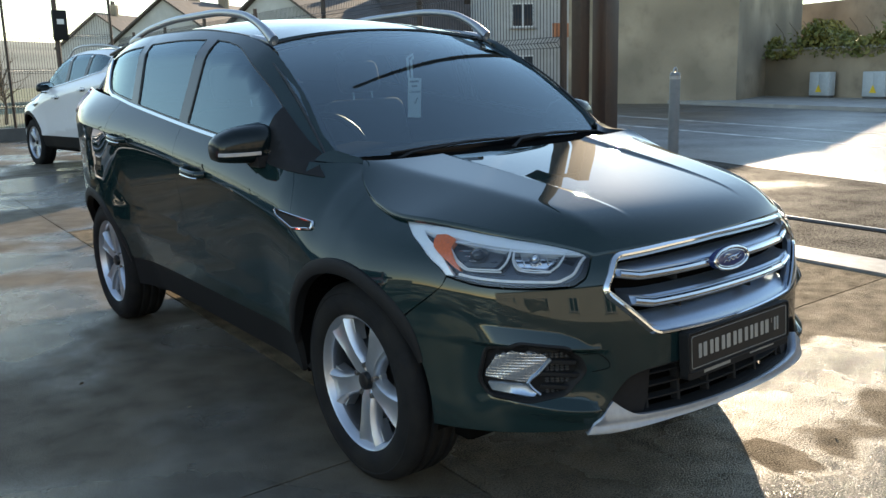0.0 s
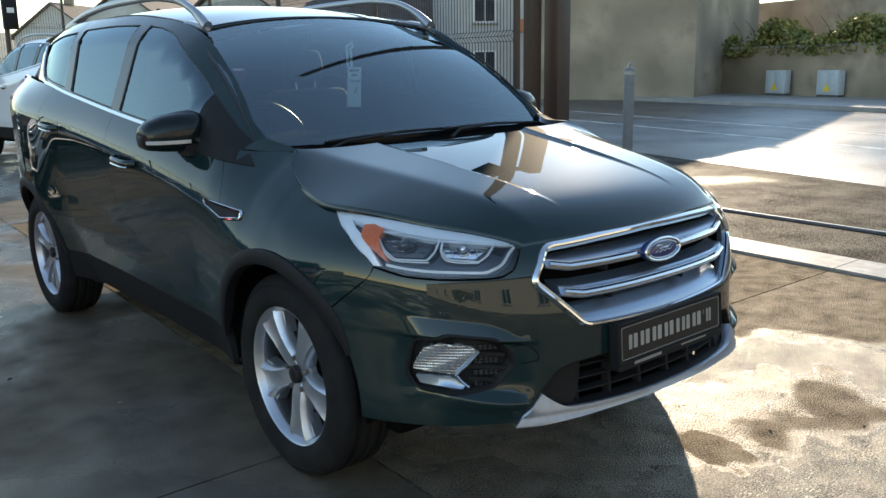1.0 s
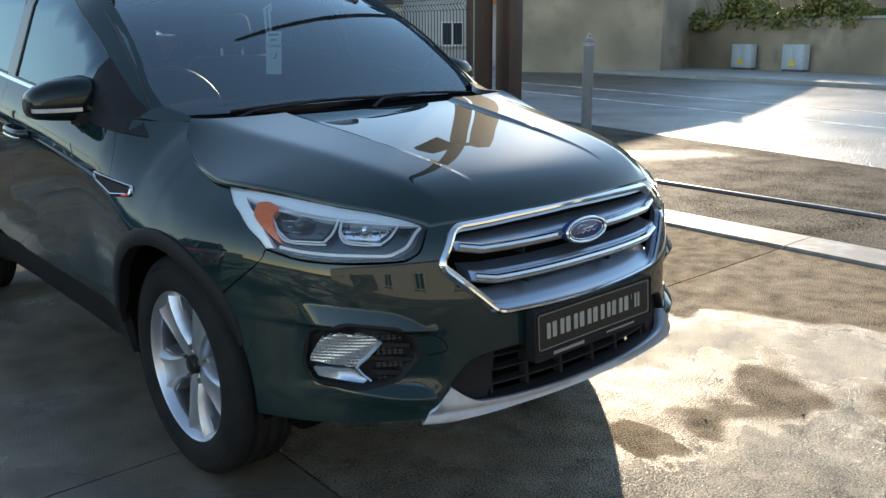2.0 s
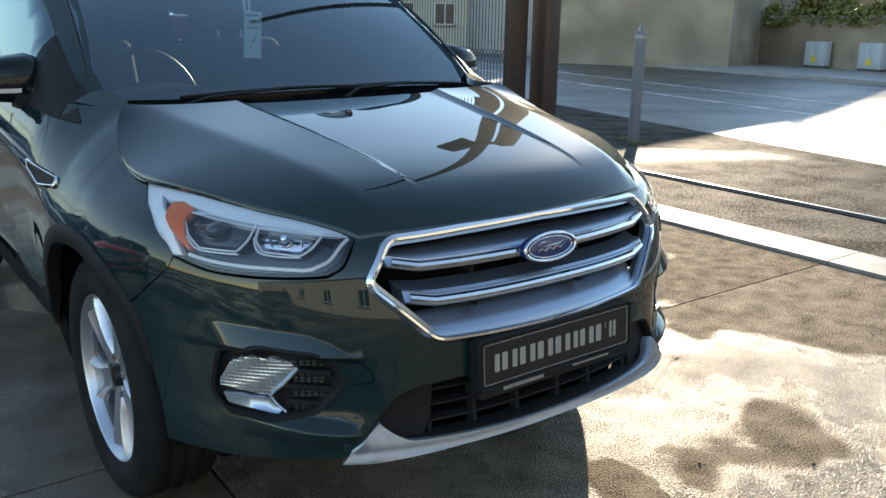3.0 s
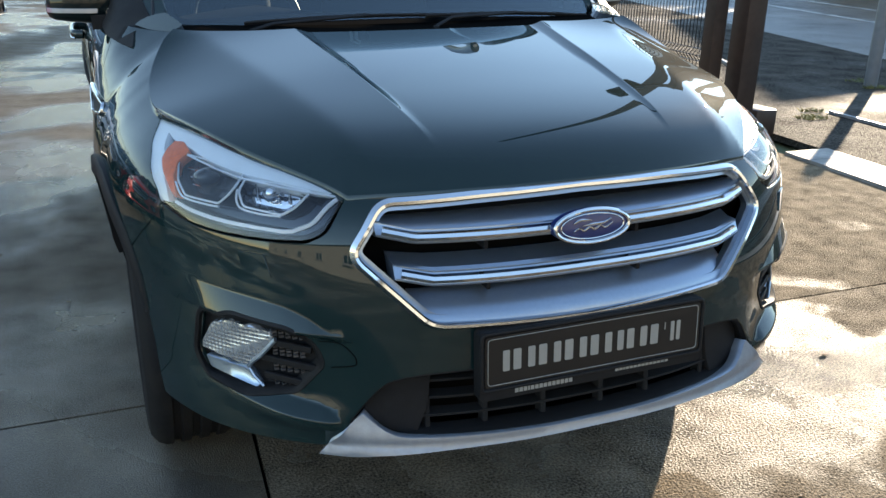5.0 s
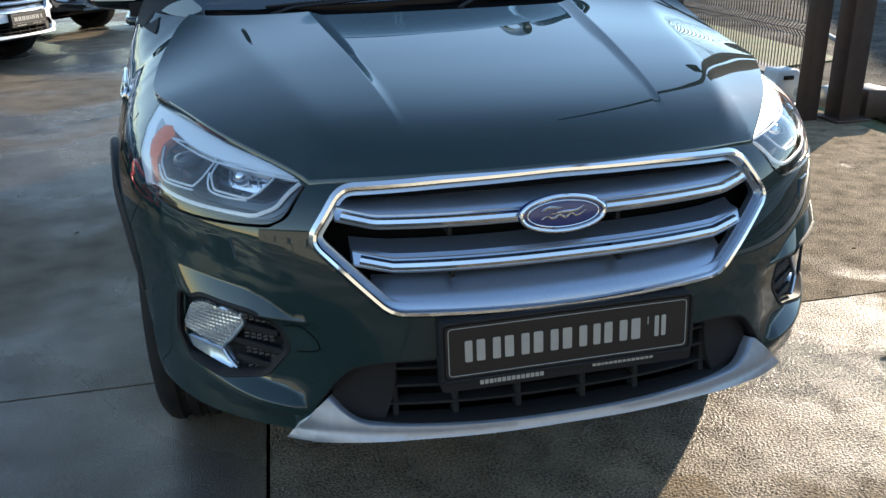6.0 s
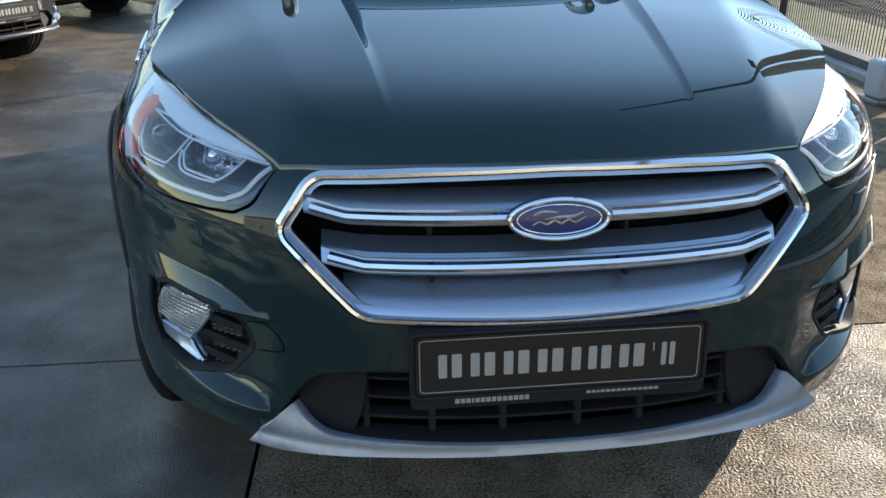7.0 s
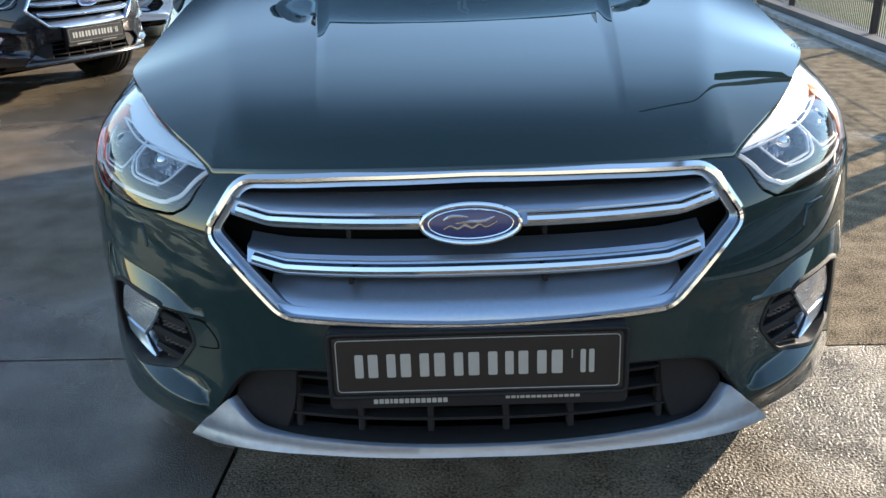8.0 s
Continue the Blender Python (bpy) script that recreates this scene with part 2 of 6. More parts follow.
ASPHALT = wet_ground("wet_asphalt", (0.06, 0.054, 0.045), (0.04, 0.037, 0.031), 0.40, 0.68, 0.35, 1.0, 70, speck=0.95, spec=(0.02, 0.08), edge=(0.52, 0.72), relief=.02)
ROAD_MAT = wet_ground("wet_road", (0.06, 0.06, 0.06), (0.045, 0.045, 0.046), 0.28, 0.4, 0.12, 1.0, 34, speck=0.9, spec=(0.6, 0.7), relief=.02)
KERB_MAT = make("pale_kerb_concrete", (0.38, 0.36, 0.33), 0.5, 0.0, 0.2, 14, bump=0.3, bscale=120, second=(0.27, 0.26, 0.24), sscale=3, rvar=0.15, spec=0.1)
PATH_MAT = make("footpath_concrete", (0.30, 0.29, 0.27), 0.5, 0.0, 0.2, 3, bump=0.2, bscale=60, rvar=0.2)
GRASS = make("grass", (0.07, 0.10, 0.03), 0.8, 0.0, 0.4, 4, bump=0.8, bscale=90, second=(0.11, 0.11, 0.04))
FIELD = make("winter_field", (0.10, 0.12, 0.05), 0.9, 0.0, 0.3, 0.2, second=(0.14, 0.13, 0.07), sscale=0.02)
POST_PAINT = make("brown_painted_steel", (0.045, 0.032, 0.028), 0.45, 0.3, 0.2, 20, bump=0.05, bscale=90, second=(0.06, 0.035, 0.025))
WIRE = make("dark_fence_wire", (0.05, 0.05, 0.052), 0.45, 0.6, 0.1, 30)
GALV = make("galvanised_steel", (0.32, 0.33, 0.34), 0.42, 0.85, 0.2, 25, rvar=0.1)
BOX_GREY = make("grey_cabinet_plastic", (0.42, 0.46, 0.48), 0.5, 0.0, 0.1, 15, bump=0.05)
RENDER = make("rough_cast_render", (0.36, 0.285, 0.205), 0.9, 0.0, 0.3, 1.4, bump=0.5, bscale=60, second=(0.22, 0.175, 0.125), sscale=0.35)
PALE_RENDER = make("cream_render", (0.62, 0.58, 0.48), 0.9, 0.0, 0.1, 2, bump=0.3, bscale=60)
WHITE_RENDER = make("white_render", (0.46, 0.45, 0.43), 0.9, 0.0, 0.1, 2, bump=0.3, bscale=60)
ORANGE_RENDER = make("terracotta_render", (0.5, 0.2, 0.1), 0.9, 0.0, 0.1, 2)
TILE = make("brown_roof_tile", (0.085, 0.065, 0.055), 0.7, 0.0, 0.3, 3, bump=0.4, bscale=8)
WINDOW = make("dark_window_glass", (0.03, 0.04, 0.05), 0.05, 0.0, 0.1, 5)
FRAME_WHITE = make("white_window_frame", (0.7, 0.7, 0.68), 0.5)
LEAF = make("hedge_leaf", (0.12, 0.13, 0.03), 0.6, 0.0, 0.4, 6, second=(0.24, 0.20, 0.05))
TWIG = make("bare_twig", (0.12, 0.08, 0.05), 0.9, 0.0, 0.3, 8)
YELLOW = make("yellow_warning_paint", (0.75, 0.5, 0.03), 0.5)


# ---------------------------------------------------------------- mesh helpers
def tab(*pts):
    """A smooth function through the given pairs."""
    xs, ys = [p[0] for p in pts], [p[1] for p in pts]
    n = len(xs)
    d = [(ys[i + 1] - ys[i]) / (xs[i + 1] - xs[i]) for i in range(n - 1)]
    m = [d[0]] + [0 if d[i - 1] * d[i] <= 0 else 2 * d[i - 1] * d[i] / (d[i - 1] + d[i]) for i in range(1, n - 1)] + [d[-1]]

    def f(x):
        if x <= xs[0]:
            return ys[0] + m[0] * (x - xs[0])
        if x >= xs[-1]:
            return ys[-1] + m[-1] * (x - xs[-1])
        i = 0
        while x > xs[i + 1]:
            i += 1
        h = xs[i + 1] - xs[i]
        t = (x - xs[i]) / h
        return ys[i] * (1 + 2 * t) * (1 - t) ** 2 + h * m[i] * t * (1 - t) ** 2 + ys[i + 1] * t * t * (3 - 2 * t) + h * m[i + 1] * t * t * (t - 1)
    return f


def soft(f, w):
    """f, smoothed over a width w."""
    ks = [(k / 4, math.exp(-(k / 4 * 1.6) ** 2)) for k in range(-4, 5)]
    total = sum(c for _, c in ks)
    return lambda x: sum(c * f(x + k * w) for k, c in ks) / total


def sm(a, b, x):
    t = min(1, max(0, (x - a) / (b - a)))
    return t * t * (3 - 2 * t)


def curve(pts, n=8):
    """Points along a smooth line through pts."""
    p = [Vector(q) for q in pts]
    p = [p[0] * 2 - p[1]] + p + [p[-1] * 2 - p[-2]]
    out = []
    for i in range(1, len(p) - 2):
        for k in range(n):
            t = k / n
            a, b, c, d = p[i - 1], p[i], p[i + 1], p[i + 2]
            out.append(0.5 * ((2 * b) + (c - a) * t + (2 * a - 5 * b + 4 * c - d) * t * t + (3 * b - a - 3 * c + d) * t ** 3))
    out.append(p[-2])
    return out


def chain(*runs):
    """Joins runs of 2D points to one outline, dropping doubled ends."""
    out = []
    for run in runs:
        for q in run:
            q = Vector((q[0], q[1]))
            if not out or (q - out[-1]).length > 1e-5:
                out.append(q)
    if (out[0] - out[-1]).length < 1e-5:
        out.pop()
    return out


def rounded(pts, r, n=5):
    """A closed outline with its corners rounded by r."""
    out = []
    p = [Vector(q) for q in pts]
    for i in range(len(p)):
        a, b, c = p[i - 1], p[i], p[(i + 1) % len(p)]
        d1, d2 = (a - b), (c - b)
        k = min(r, d1.length * 0.45, d2.length * 0.45)
        s, e = b + d1.normalized() * k, b + d2.normalized() * k
        for j in range(n + 1):
            t = j / n
            out.append(s * (1 - t) ** 2 + b * 2 * t * (1 - t) + e * t * t)
    return out


def dense(poly, step):
    out = []
    for i, a in enumerate(poly):
        b = poly[(i + 1) % len(poly)]
        k = max(1, math.ceil((b - a).length / step))
        out += [a + (b - a) * (j / k) for j in range(k)]
    return out


def inset(poly, d):
    """The outline moved inwards by d."""
    area = sum(poly[i - 1].x * poly[i].y - poly[i].x * poly[i - 1].y for i in range(len(poly)))
    s = 1 if area > 0 else -1
    out = []
    for i, b in enumerate(poly):
        a, c = poly[i - 1], poly[(i + 1) % len(poly)]
        n1, n2 = Vector((-(b - a).y, (b - a).x)).normalized(), Vector((-(c - b).y, (c - b).x)).normalized()
        n = n1 + n2
        k = max(0.5, n.length_squared / 2)
        out.append(b + n / 2 * (s * d / k * 1.0) * 1.0 if n.length > 0.2 else b + n1 * s * d)
    return out


def inside(pts, poly):
    x, y = pts[:, 0], pts[:, 1]
    res = np.zeros(len(pts), bool)
    q = np.array([(p[0], p[1]) for p in poly])
    for i in range(len(q)):
        (x0, y0), (x1, y1) = q[i - 1], q[i]
        if y0 == y1:
            continue
        res ^= ((y0 > y) != (y1 > y)) & (x < (x1 - x0) * (y - y0) / (y1 - y0) + x0)
    return res


def near(pts, poly):
    q = np.array([(p[0], p[1]) for p in poly])
    d = np.full(len(pts), 9e9)
    for i in range(len(q)):
        a, b = q[i - 1], q[i]
        ab = b - a
        t = np.clip(((pts - a) @ ab) / max(1e-12, ab @ ab), 0, 1)
        d = np.minimum(d, np.linalg.norm(pts - a - t[:, None] * ab, axis=1))
    return d


def mesh(name, verts, faces, material, normals=None, smooth=True):
    me = bpy.data.meshes.new(name)
    me.from_pydata([tuple(v) for v in verts], [], faces)
    if smooth:
        me.polygons.foreach_set("use_smooth", [True] * len(me.polygons))
    me.materials.append(material)
    me.update()
    if normals is not None:
        me.normals_split_custom_set_from_vertices([tuple(n) for n in normals])
    return me


def put(name, me, parent, label=""):
    ob = new(name, me)
    ob.parent = parent
    return tagged(ob, label)


def part(name, bm, material, parent, label="", smooth=None):
    """Links a bmesh as one mesh object. smooth: the angle under which edges are shaded smooth."""
    me = bpy.data.meshes.new(name)
    if smooth is not None:
        for f in bm.faces:
            f.smooth = True
        for e in bm.edges:
            e.smooth = len(e.link_faces) == 2 and e.calc_face_angle(0) < radians(smooth)
    bm.to_mesh(me)
    bm.free()
    me.materials.append(material)
    return put(name, me, parent, label)


def thing(name, label, category, group="", at=None):
    e = new(name)
    e.empty_display_size = 0.2
    if at is not None:
        e.matrix_world = at
    return tagged(e, label, category, group)


def panel_data(outline, lift, step=0.03, holes=(), thick=0.015, centre=(0, 2.2, 0.6), mirror=False, lines=()):
    """A sheet over a 2D outline with holes, laid on the surface lift(u, v), with folded-in edges."""
    loops = [dense(outline, step)] + [dense(h, step) for h in holes]
    allp = np.array([(p.x, p.y) for lp in loops for p in lp])
    lo, hi = allp.min(0), allp.max(0)
    gx, gy = np.meshgrid(np.arange(lo[0] + step / 2, hi[0], step), np.arange(lo[1] + step / 2, hi[1], step))
    g = np.stack([gx.ravel(), gy.ravel()], 1)
    if len(g):
        g = g[inside(g, loops[0])]
    for h in loops[1:]:
        if len(g):
            g = g[~inside(g, h)]
    for lp in loops:
        if len(g):
            g = g[near(g, lp) > step * 0.45]
    for ln in lines:
        g = g[near(g, list(ln) + list(ln)[::-1]) > step * 0.3]
    g = [Vector(p) for p in g]
    verts = [Vector(p) for p in allp] + g
    edges, k = [], 0
    for lp in loops:
        edges += [(k + i, k + (i + 1) % len(lp)) for i in range(len(lp))]
        k += len(lp)
    for ln in lines:
        k = len(verts)
        verts += [Vector(p) for p in ln]
        edges += [(k + i, k + i + 1) for i in range(len(ln) - 1)]
    v2, _, f2, *_ = delaunay_2d_cdt(verts, edges, [], 0, 1e-7)
    cen = np.array([((v2[a].x + v2[b].x + v2[c].x) / 3, (v2[a].y + v2[b].y + v2[c].y) / 3) for a, b, c in f2])
    keep = inside(cen, loops[0])
    for h in loops[1:]:
        keep &= ~inside(cen, h)
    faces = [tuple(f) for f, ok in zip(f2, keep) if ok]
    P, N = [], []
    e, mid = 1e-3, Vector(centre)
    for q in v2:
        p = Vector(lift(q.x, q.y))
        du, dv = Vector(lift(q.x + e, q.y)) - Vector(lift(q.x - e, q.y)), Vector(lift(q.x, q.y + e)) - Vector(lift(q.x, q.y - e))
        n = du.cross(dv)
        n = n.normalized() if n.length > 1e-12 else Vector((0, 0, 1))
        if n.dot(p - mid) < 0:
            n = -n
        P.append(p)
        N.append(n)
    a, b, c = faces[len(faces) // 2]
    if (P[b] - P[a]).cross(P[c] - P[a]).dot(N[a]) < 0:
        faces = [f[::-1] for f in faces]
    if thick:
        count = {}
        for f in faces:
            for i in range(3):
                count[(f[i], f[(i + 1) % 3])] = 1
        rim = [ed for ed in count if (ed[1], ed[0]) not in count]
        out = {}
        for i, j in rim:
            t = (P[j] - P[i])
            s = t.cross(N[i])
            if s.length > 1e-12:
                for w in (i, j):
                    out[w] = out.get(w, Vector()) + s.normalized()
        top, low = {}, {}
        for w, s in out.items():
            s = s.normalized()
            top[w] = len(P)
            P.append(P[w].copy())
            N.append((N[w] + s).normalized())
            low[w] = len(P)
            P.append(P[w] - N[w] * thick + s * 0.0005)
            N.append(s)
        for i, j in rim:
            if i in top and j in top:
                faces.append((top[j], top[i], low[i], low[j]))
    if mirror:
        P = [Vector((-p.x, p.y, p.z)) for p in P]
        N = [Vector((-n.x, n.y, n.z)) for n in N]
        faces = [f[::-1] for f in faces]
    return P, faces, N


def panel(name, outline, lift, material, parent, label="", **kw):
    P, faces, N = panel_data(outline, lift, **kw)
    return put(name, mesh(name, P, faces, material, N), parent, label)


def sweep(name, path, profile, material, parent, up=(0, 0, 1), closed=False, ends=True, label="", grow=None, smooth=40):
    """A profile (side, up) drawn along a 3D path. up: a vector, or a function of the index."""
    bm = bmesh.new()
    n, rings = len(path), []
    pts = [Vector(p) for p in path]
    for i, p in enumerate(pts):
        a = pts[i - 1] if (i or closed) else p
        b = pts[(i + 1) % n] if (i < n - 1 or closed) else p
        t = (b - a).normalized()
        u = Vector(up(i) if callable(up) else up)
        s = t.cross(u).normalized()
        u = s.cross(t).normalized()
        k = grow(i / max(1, n - 1)) if grow else 1
        rings.append([bm.verts.new(p + s * (q[0] * k) + u * (q[1] * k)) for q in profile])
    m = len(profile)
    for i in range(n if closed else n - 1):
        r, q = rings[i], rings[(i + 1) % n]
        for j in range(m):
            bm.faces.new((r[j], r[(j + 1) % m], q[(j + 1) % m], q[j]))
    if ends and not closed:
        bm.faces.new(rings[0][::-1])
        bm.faces.new(rings[-1])
    bmesh.ops.recalc_face_normals(bm, faces=bm.faces)
    return part(name, bm, material, parent, label, smooth)


def circle(r, n=10, ry=None):
    return [(r * math.cos(2 * math.pi * k / n), (ry or r) * math.sin(2 * math.pi * k / n)) for k in range(n)]


def box_prof(w, h, c=0.2):
    k = min(w, h) * c
    w, h = w / 2, h / 2
    return [(-w, -h + k), (-w + k, -h), (w - k, -h), (w, -h + k), (w, h - k), (w - k, h), (-w + k, h), (-w, h - k)]


def lathe_bm(profile, n=48, bm=None):
    """Turns (radius, x) pairs about the x axis."""
    bm = bm or bmesh.new()
    rings = []
    for k in range(n):
        a = 2 * math.pi * k / n
        rings.append([bm.verts.new((x, r * math.cos(a), r * math.sin(a))) for r, x in profile])
    for k in range(n):
        for j in range(len(profile) - 1):
            bm.faces.new((rings[k][j], rings[k][j + 1], rings[(k + 1) % n][j + 1], rings[(k + 1) % n][j]))
    bmesh.ops.recalc_face_normals(bm, faces=bm.faces)
    return bm


def box_bm(lo, hi, bevel=0.0, seg=2, bm=None, m=None):
    new_bm = bmesh.new()
    bmesh.ops.create_cube(new_bm, size=1)
    lo, hi = Vector(lo), Vector(hi)
    for v in new_bm.verts:
        v.co = Vector((lo[i] + (v.co[i] + 0.5) * (hi[i] - lo[i]) for i in range(3)))
    if bevel:
        bmesh.ops.bevel(new_bm, geom=list(new_bm.edges), offset=bevel, segments=seg, affect="EDGES", profile=0.5)
    if m is not None:
        bmesh.ops.transform(new_bm, matrix=m, verts=new_bm.verts)
    if bm is None:
        return new_bm
    tmp = bpy.data.meshes.new("tmp")
    new_bm.to_mesh(tmp)
    new_bm.free()
    bm.from_mesh(tmp)
    bpy.data.meshes.remove(tmp)
    return bm


def block(name, lo, hi, material, parent=None, bevel=0.01, label="", m=None):
    return part(name, box_bm(lo, hi, bevel, m=m), material, parent, label, 35)


def loft_bm(rings, cap=True):
    """Skins rings of 3D points."""
    bm = bmesh.new()
    R = [[bm.verts.new(p) for p in r] for r in rings]
    m = len(R[0])
    for i in range(len(R) - 1):
        for j in range(m):
            bm.faces.new((R[i][j], R[i][(j + 1) % m], R[i + 1][(j + 1) % m], R[i + 1][j]))
    if cap:
        bm.faces.new(R[0][::-1])
        bm.faces.new(R[-1])
    bmesh.ops.recalc_face_normals(bm, faces=bm.faces)
    return bm

# ---------------------------------------------------------------- the car's surfaces (front at y = 0, rear towards +y, x = 0 its middle)
nose_y = tab((.15, .0), (.25, -.035), (.316, -.045), (.44, -.035), (.61, -.028), (.74, -.006), (.80, .015), (.84, .045), (.88, .112), (.91, .185), (.94, .25), (.97, .32))
pinch = lambda y: 1 - .012 * sm(.20, .42, y) * (1 - sm(.55, .95, y))
nose_w = tab((.15, .80), (.3, .872), (.4, .888), (.5, .89), (.62, .892), (.74, .895), (.84, .885), (.9, .87), (.96, .85))
NOSE = 0.76
belt_z = soft(tab((.3, .86), (.64, .94), (.78, .974), (.88, 1.010), (.96, 1.056), (1.01, 1.078), (1.1, 1.078), (1.3, 1.088), (2.0, 1.15), (2.85, 1.245), (3.3, 1.30), (4.4, 1.36)), .05)
belt_x = tab((.3, .70), (.64, .775), (.78, .777), (.88, .763), (.96, .732), (1.01, .715), (1.1, .745), (1.2, .79), (1.3, .82), (2.0, .84), (2.85, .835), (3.3, .815), (3.9, .73), (4.2, .64), (4.5, .5))
max_x = soft(tab((0, .91), (.86, .925), (1.3, .905), (2.5, .905), (3.5, .925), (3.8, .885), (4.0, .835), (4.2, .75), (4.35, .64), (4.5, .5)), .15)
shoulder_z = soft(tab((.4, .68), (.86, .72), (1.15, .83), (1.5, .925), (2.0, .995), (2.97, 1.10), (3.9, 1.17), (4.5, 1.18)), .15)
sill_z = tab((.8, .42), (1.3, .46), (2.7, .60), (3.4, .66), (4.5, .66))
WHEEL_F, WHEEL_R, TYRE, ARCH = 0.852, 3.545, 0.345, 0.392


def flank(y, z):
    """Half width of the body side at y, z."""
    zb, xb, xm, zs, zc = belt_z(y), belt_x(y), max_x(y), shoulder_z(y), sill_z(y)
    zs = min(zs, zb - 0.05)
    if z >= zs:
        t = min(1, (z - zs) / (zb - zs))
        x = xm - (xm - xb) * (0.35 * t + 0.65 * t * t)
    else:
        u = min(zs - z, .34)
        lean = 0.12 * u * u / (u + .03)
        near_arch = max(0, 1 - min(abs(y - WHEEL_F), abs(y - WHEEL_R)) / 0.62)
        x = xm - lean * (1 - sm(0, 1, min(1, 1.5 * near_arch)))
        if z < zc:
            x -= 0.30 * (zc - z) * (1 - 0.6 * min(1, near_arch * 1.5))
    return x


def round_nose(y, z):
    c = 1 - (y - nose_y(z)) / NOSE
    return 1.0 if c <= 0 else max(0.0, 1 - min(1, c) ** 2) ** 0.4


def side(y, z):
    k = sm(0.45, 0.95, y)
    return Vector((-(nose_w(z) * (1 - k) + flank(y, z) * k) * round_nose(y, z) * pinch(y), y, z))


def angle_of(x, z):
    return math.asin(min(1, abs(x) / nose_w(z)) ** 1.25)


def limited(f, lo, hi):
    return lambda x: f(min(hi, max(lo, x)))


LEDGE_Z = limited(tab((.48, .578), (.535, .583), (.62, .593), (.74, .606), (.80, .612)), .48, .80)
LEDGE_H = limited(tab((.49, .0), (.535, .013), (.57, .033), (.62, .047), (.74, .052), (.80, .05)), .49, .80)
BLADE_Z = limited(tab((.48, .396), (.545, .402), (.60, .408), (.70, .430), (.76, .45)), .48, .76)
BLADE_H = limited(tab((.50, .0), (.55, .026), (.62, .032), (.70, .02), (.76, .0)), .50, .76)


def brow(x, z):
    """Steps in the bumper: a brow over the fog lamps, a tuck under the grille, a lip towards the bottom."""
    a = abs(x)
    lo, h, end = LEDGE_Z(a), LEDGE_H(a), 1 - sm(.745, .775, a)
    lo2, h2 = BLADE_Z(a), BLADE_H(a)
    d = -0.48 * min(h, max(0, lo + h - z)) * end
    w = sm(.46, .56, a) * (1 - 0.8 * sm(.72, .82, a))
    d += (0.48 * h * end + 0.014 * w) * sm(lo, lo - .014, z)
    d -= 0.75 * min(h2, max(0, lo2 + h2 - z))
    d += (0.75 * h2 + .006 * w) * sm(lo2, lo2 - .05, z) - .018 * w * sm(.46, .40, z)
    return d


def nose(a, z):
    """The bumper and lamp surface; a is the angle round the nose, times 0.9."""
    th = a / 0.9
    s = 1 if th >= 0 else -1
    th = abs(th)
    y = nose_y(z) + NOSE * (1 - math.cos(th))
    k = sm(0.45, 0.95, y)
    w = nose_w(z) * (1 - k) + (flank(y, z) * k if k else 0)
    x = w * math.sin(th) ** 0.8 * pinch(y) if th > 0 else 0
    return Vector((-s * x, y + brow(x, z), z))


def na(x, z):
    """Nose coordinates of a place given by its x (towards the car's right positive) and z."""
    s = 1 if x >= 0 else -1
    return Vector((s * angle_of(x, z) * 0.9, z))


def na_run(pts, n=6):
    return [na(p.x, p.y) for p in curve([Vector((q[0], q[1], 0)) for q in pts], n)]


def na_poly(pts):
    return [na(p[0], p[1]) for p in pts]


hood_c = soft(tab((.0, .815), (.03, .850), (.08, .898), (.13, .927), (.19, .948), (.3, .972), (.5, 1.005), (.8, 1.050), (.95, 1.071), (1.16, 1.10)), .06)
hood_e = soft(tab((.0, .832), (.125, .848), (.3, .896), (.45, .925), (.55, .938), (.64, .947), (.78, .971), (.88, 1.006), (.96, 1.052), (1.005, 1.087), (1.1, 1.115)), .05)
hood_x = soft(tab((.0, .43), (.125, .50), (.3, .61), (.45, .69), (.64, .765), (.78, .772), (.88, .757), (.96, .725), (1.005, .686), (1.1, .62)), .05)


def crease_x(y):
    return 0.262 + 0.115 * y


def hood_front(x):
    """Where the bonnet's front edge lies at x."""
    return .054 + .075 * min(1, abs(x) / .471) ** 2.3


def hood_z(x, y):
    """Height of the bonnet, its front edge drawn down to meet the grille."""
    a = min(.471, abs(x))
    yf = hood_front(a)
    k = FRONT_DROP[int(a / .471 * 47)] * (1 - (a / .471 * 47) % 1) + FRONT_DROP[min(47, int(a / .471 * 47) + 1)] * ((a / .471 * 47) % 1)
    return bonnet_z(x, y) - k * math.exp(-max(0, y - yf) / .05)


def bonnet_z(x, y):
    a = abs(x)
    c, e, xe = hood_c(y), hood_e(y), hood_x(y)
    ridge = min(.385 + .235 * y, xe - .06)
    w = .009
    bend = lambda q: w * math.log1p(math.exp(min(40, (q - ridge) / w)))
    f = .68
    z = c - (c - e) * ((1 - f) * (a / xe) ** 2 + f * (bend(a) - bend(0)) / (bend(xe) - bend(0)))
    d = a - crease_x(y)
    fade = .25 * sm(.14, .24, y) + .75 * sm(.16, .70, y)
    w_in = .011 + .026 * min(1, max(0, y))
    fold = (max(0, 1 + d / w_in) ** 1.35) if d < 0 else math.exp(-d / .16)
    return z + .0105 * fold * fade


FRONT_DROP = [bonnet_z(.471 * i / 47, hood_front(.471 * i / 47)) - (.861 - .011 * (i / 47) ** 2) for i in range(48)]


def hood(x, y):
    return Vector((-x, y, hood_z(x, y)))


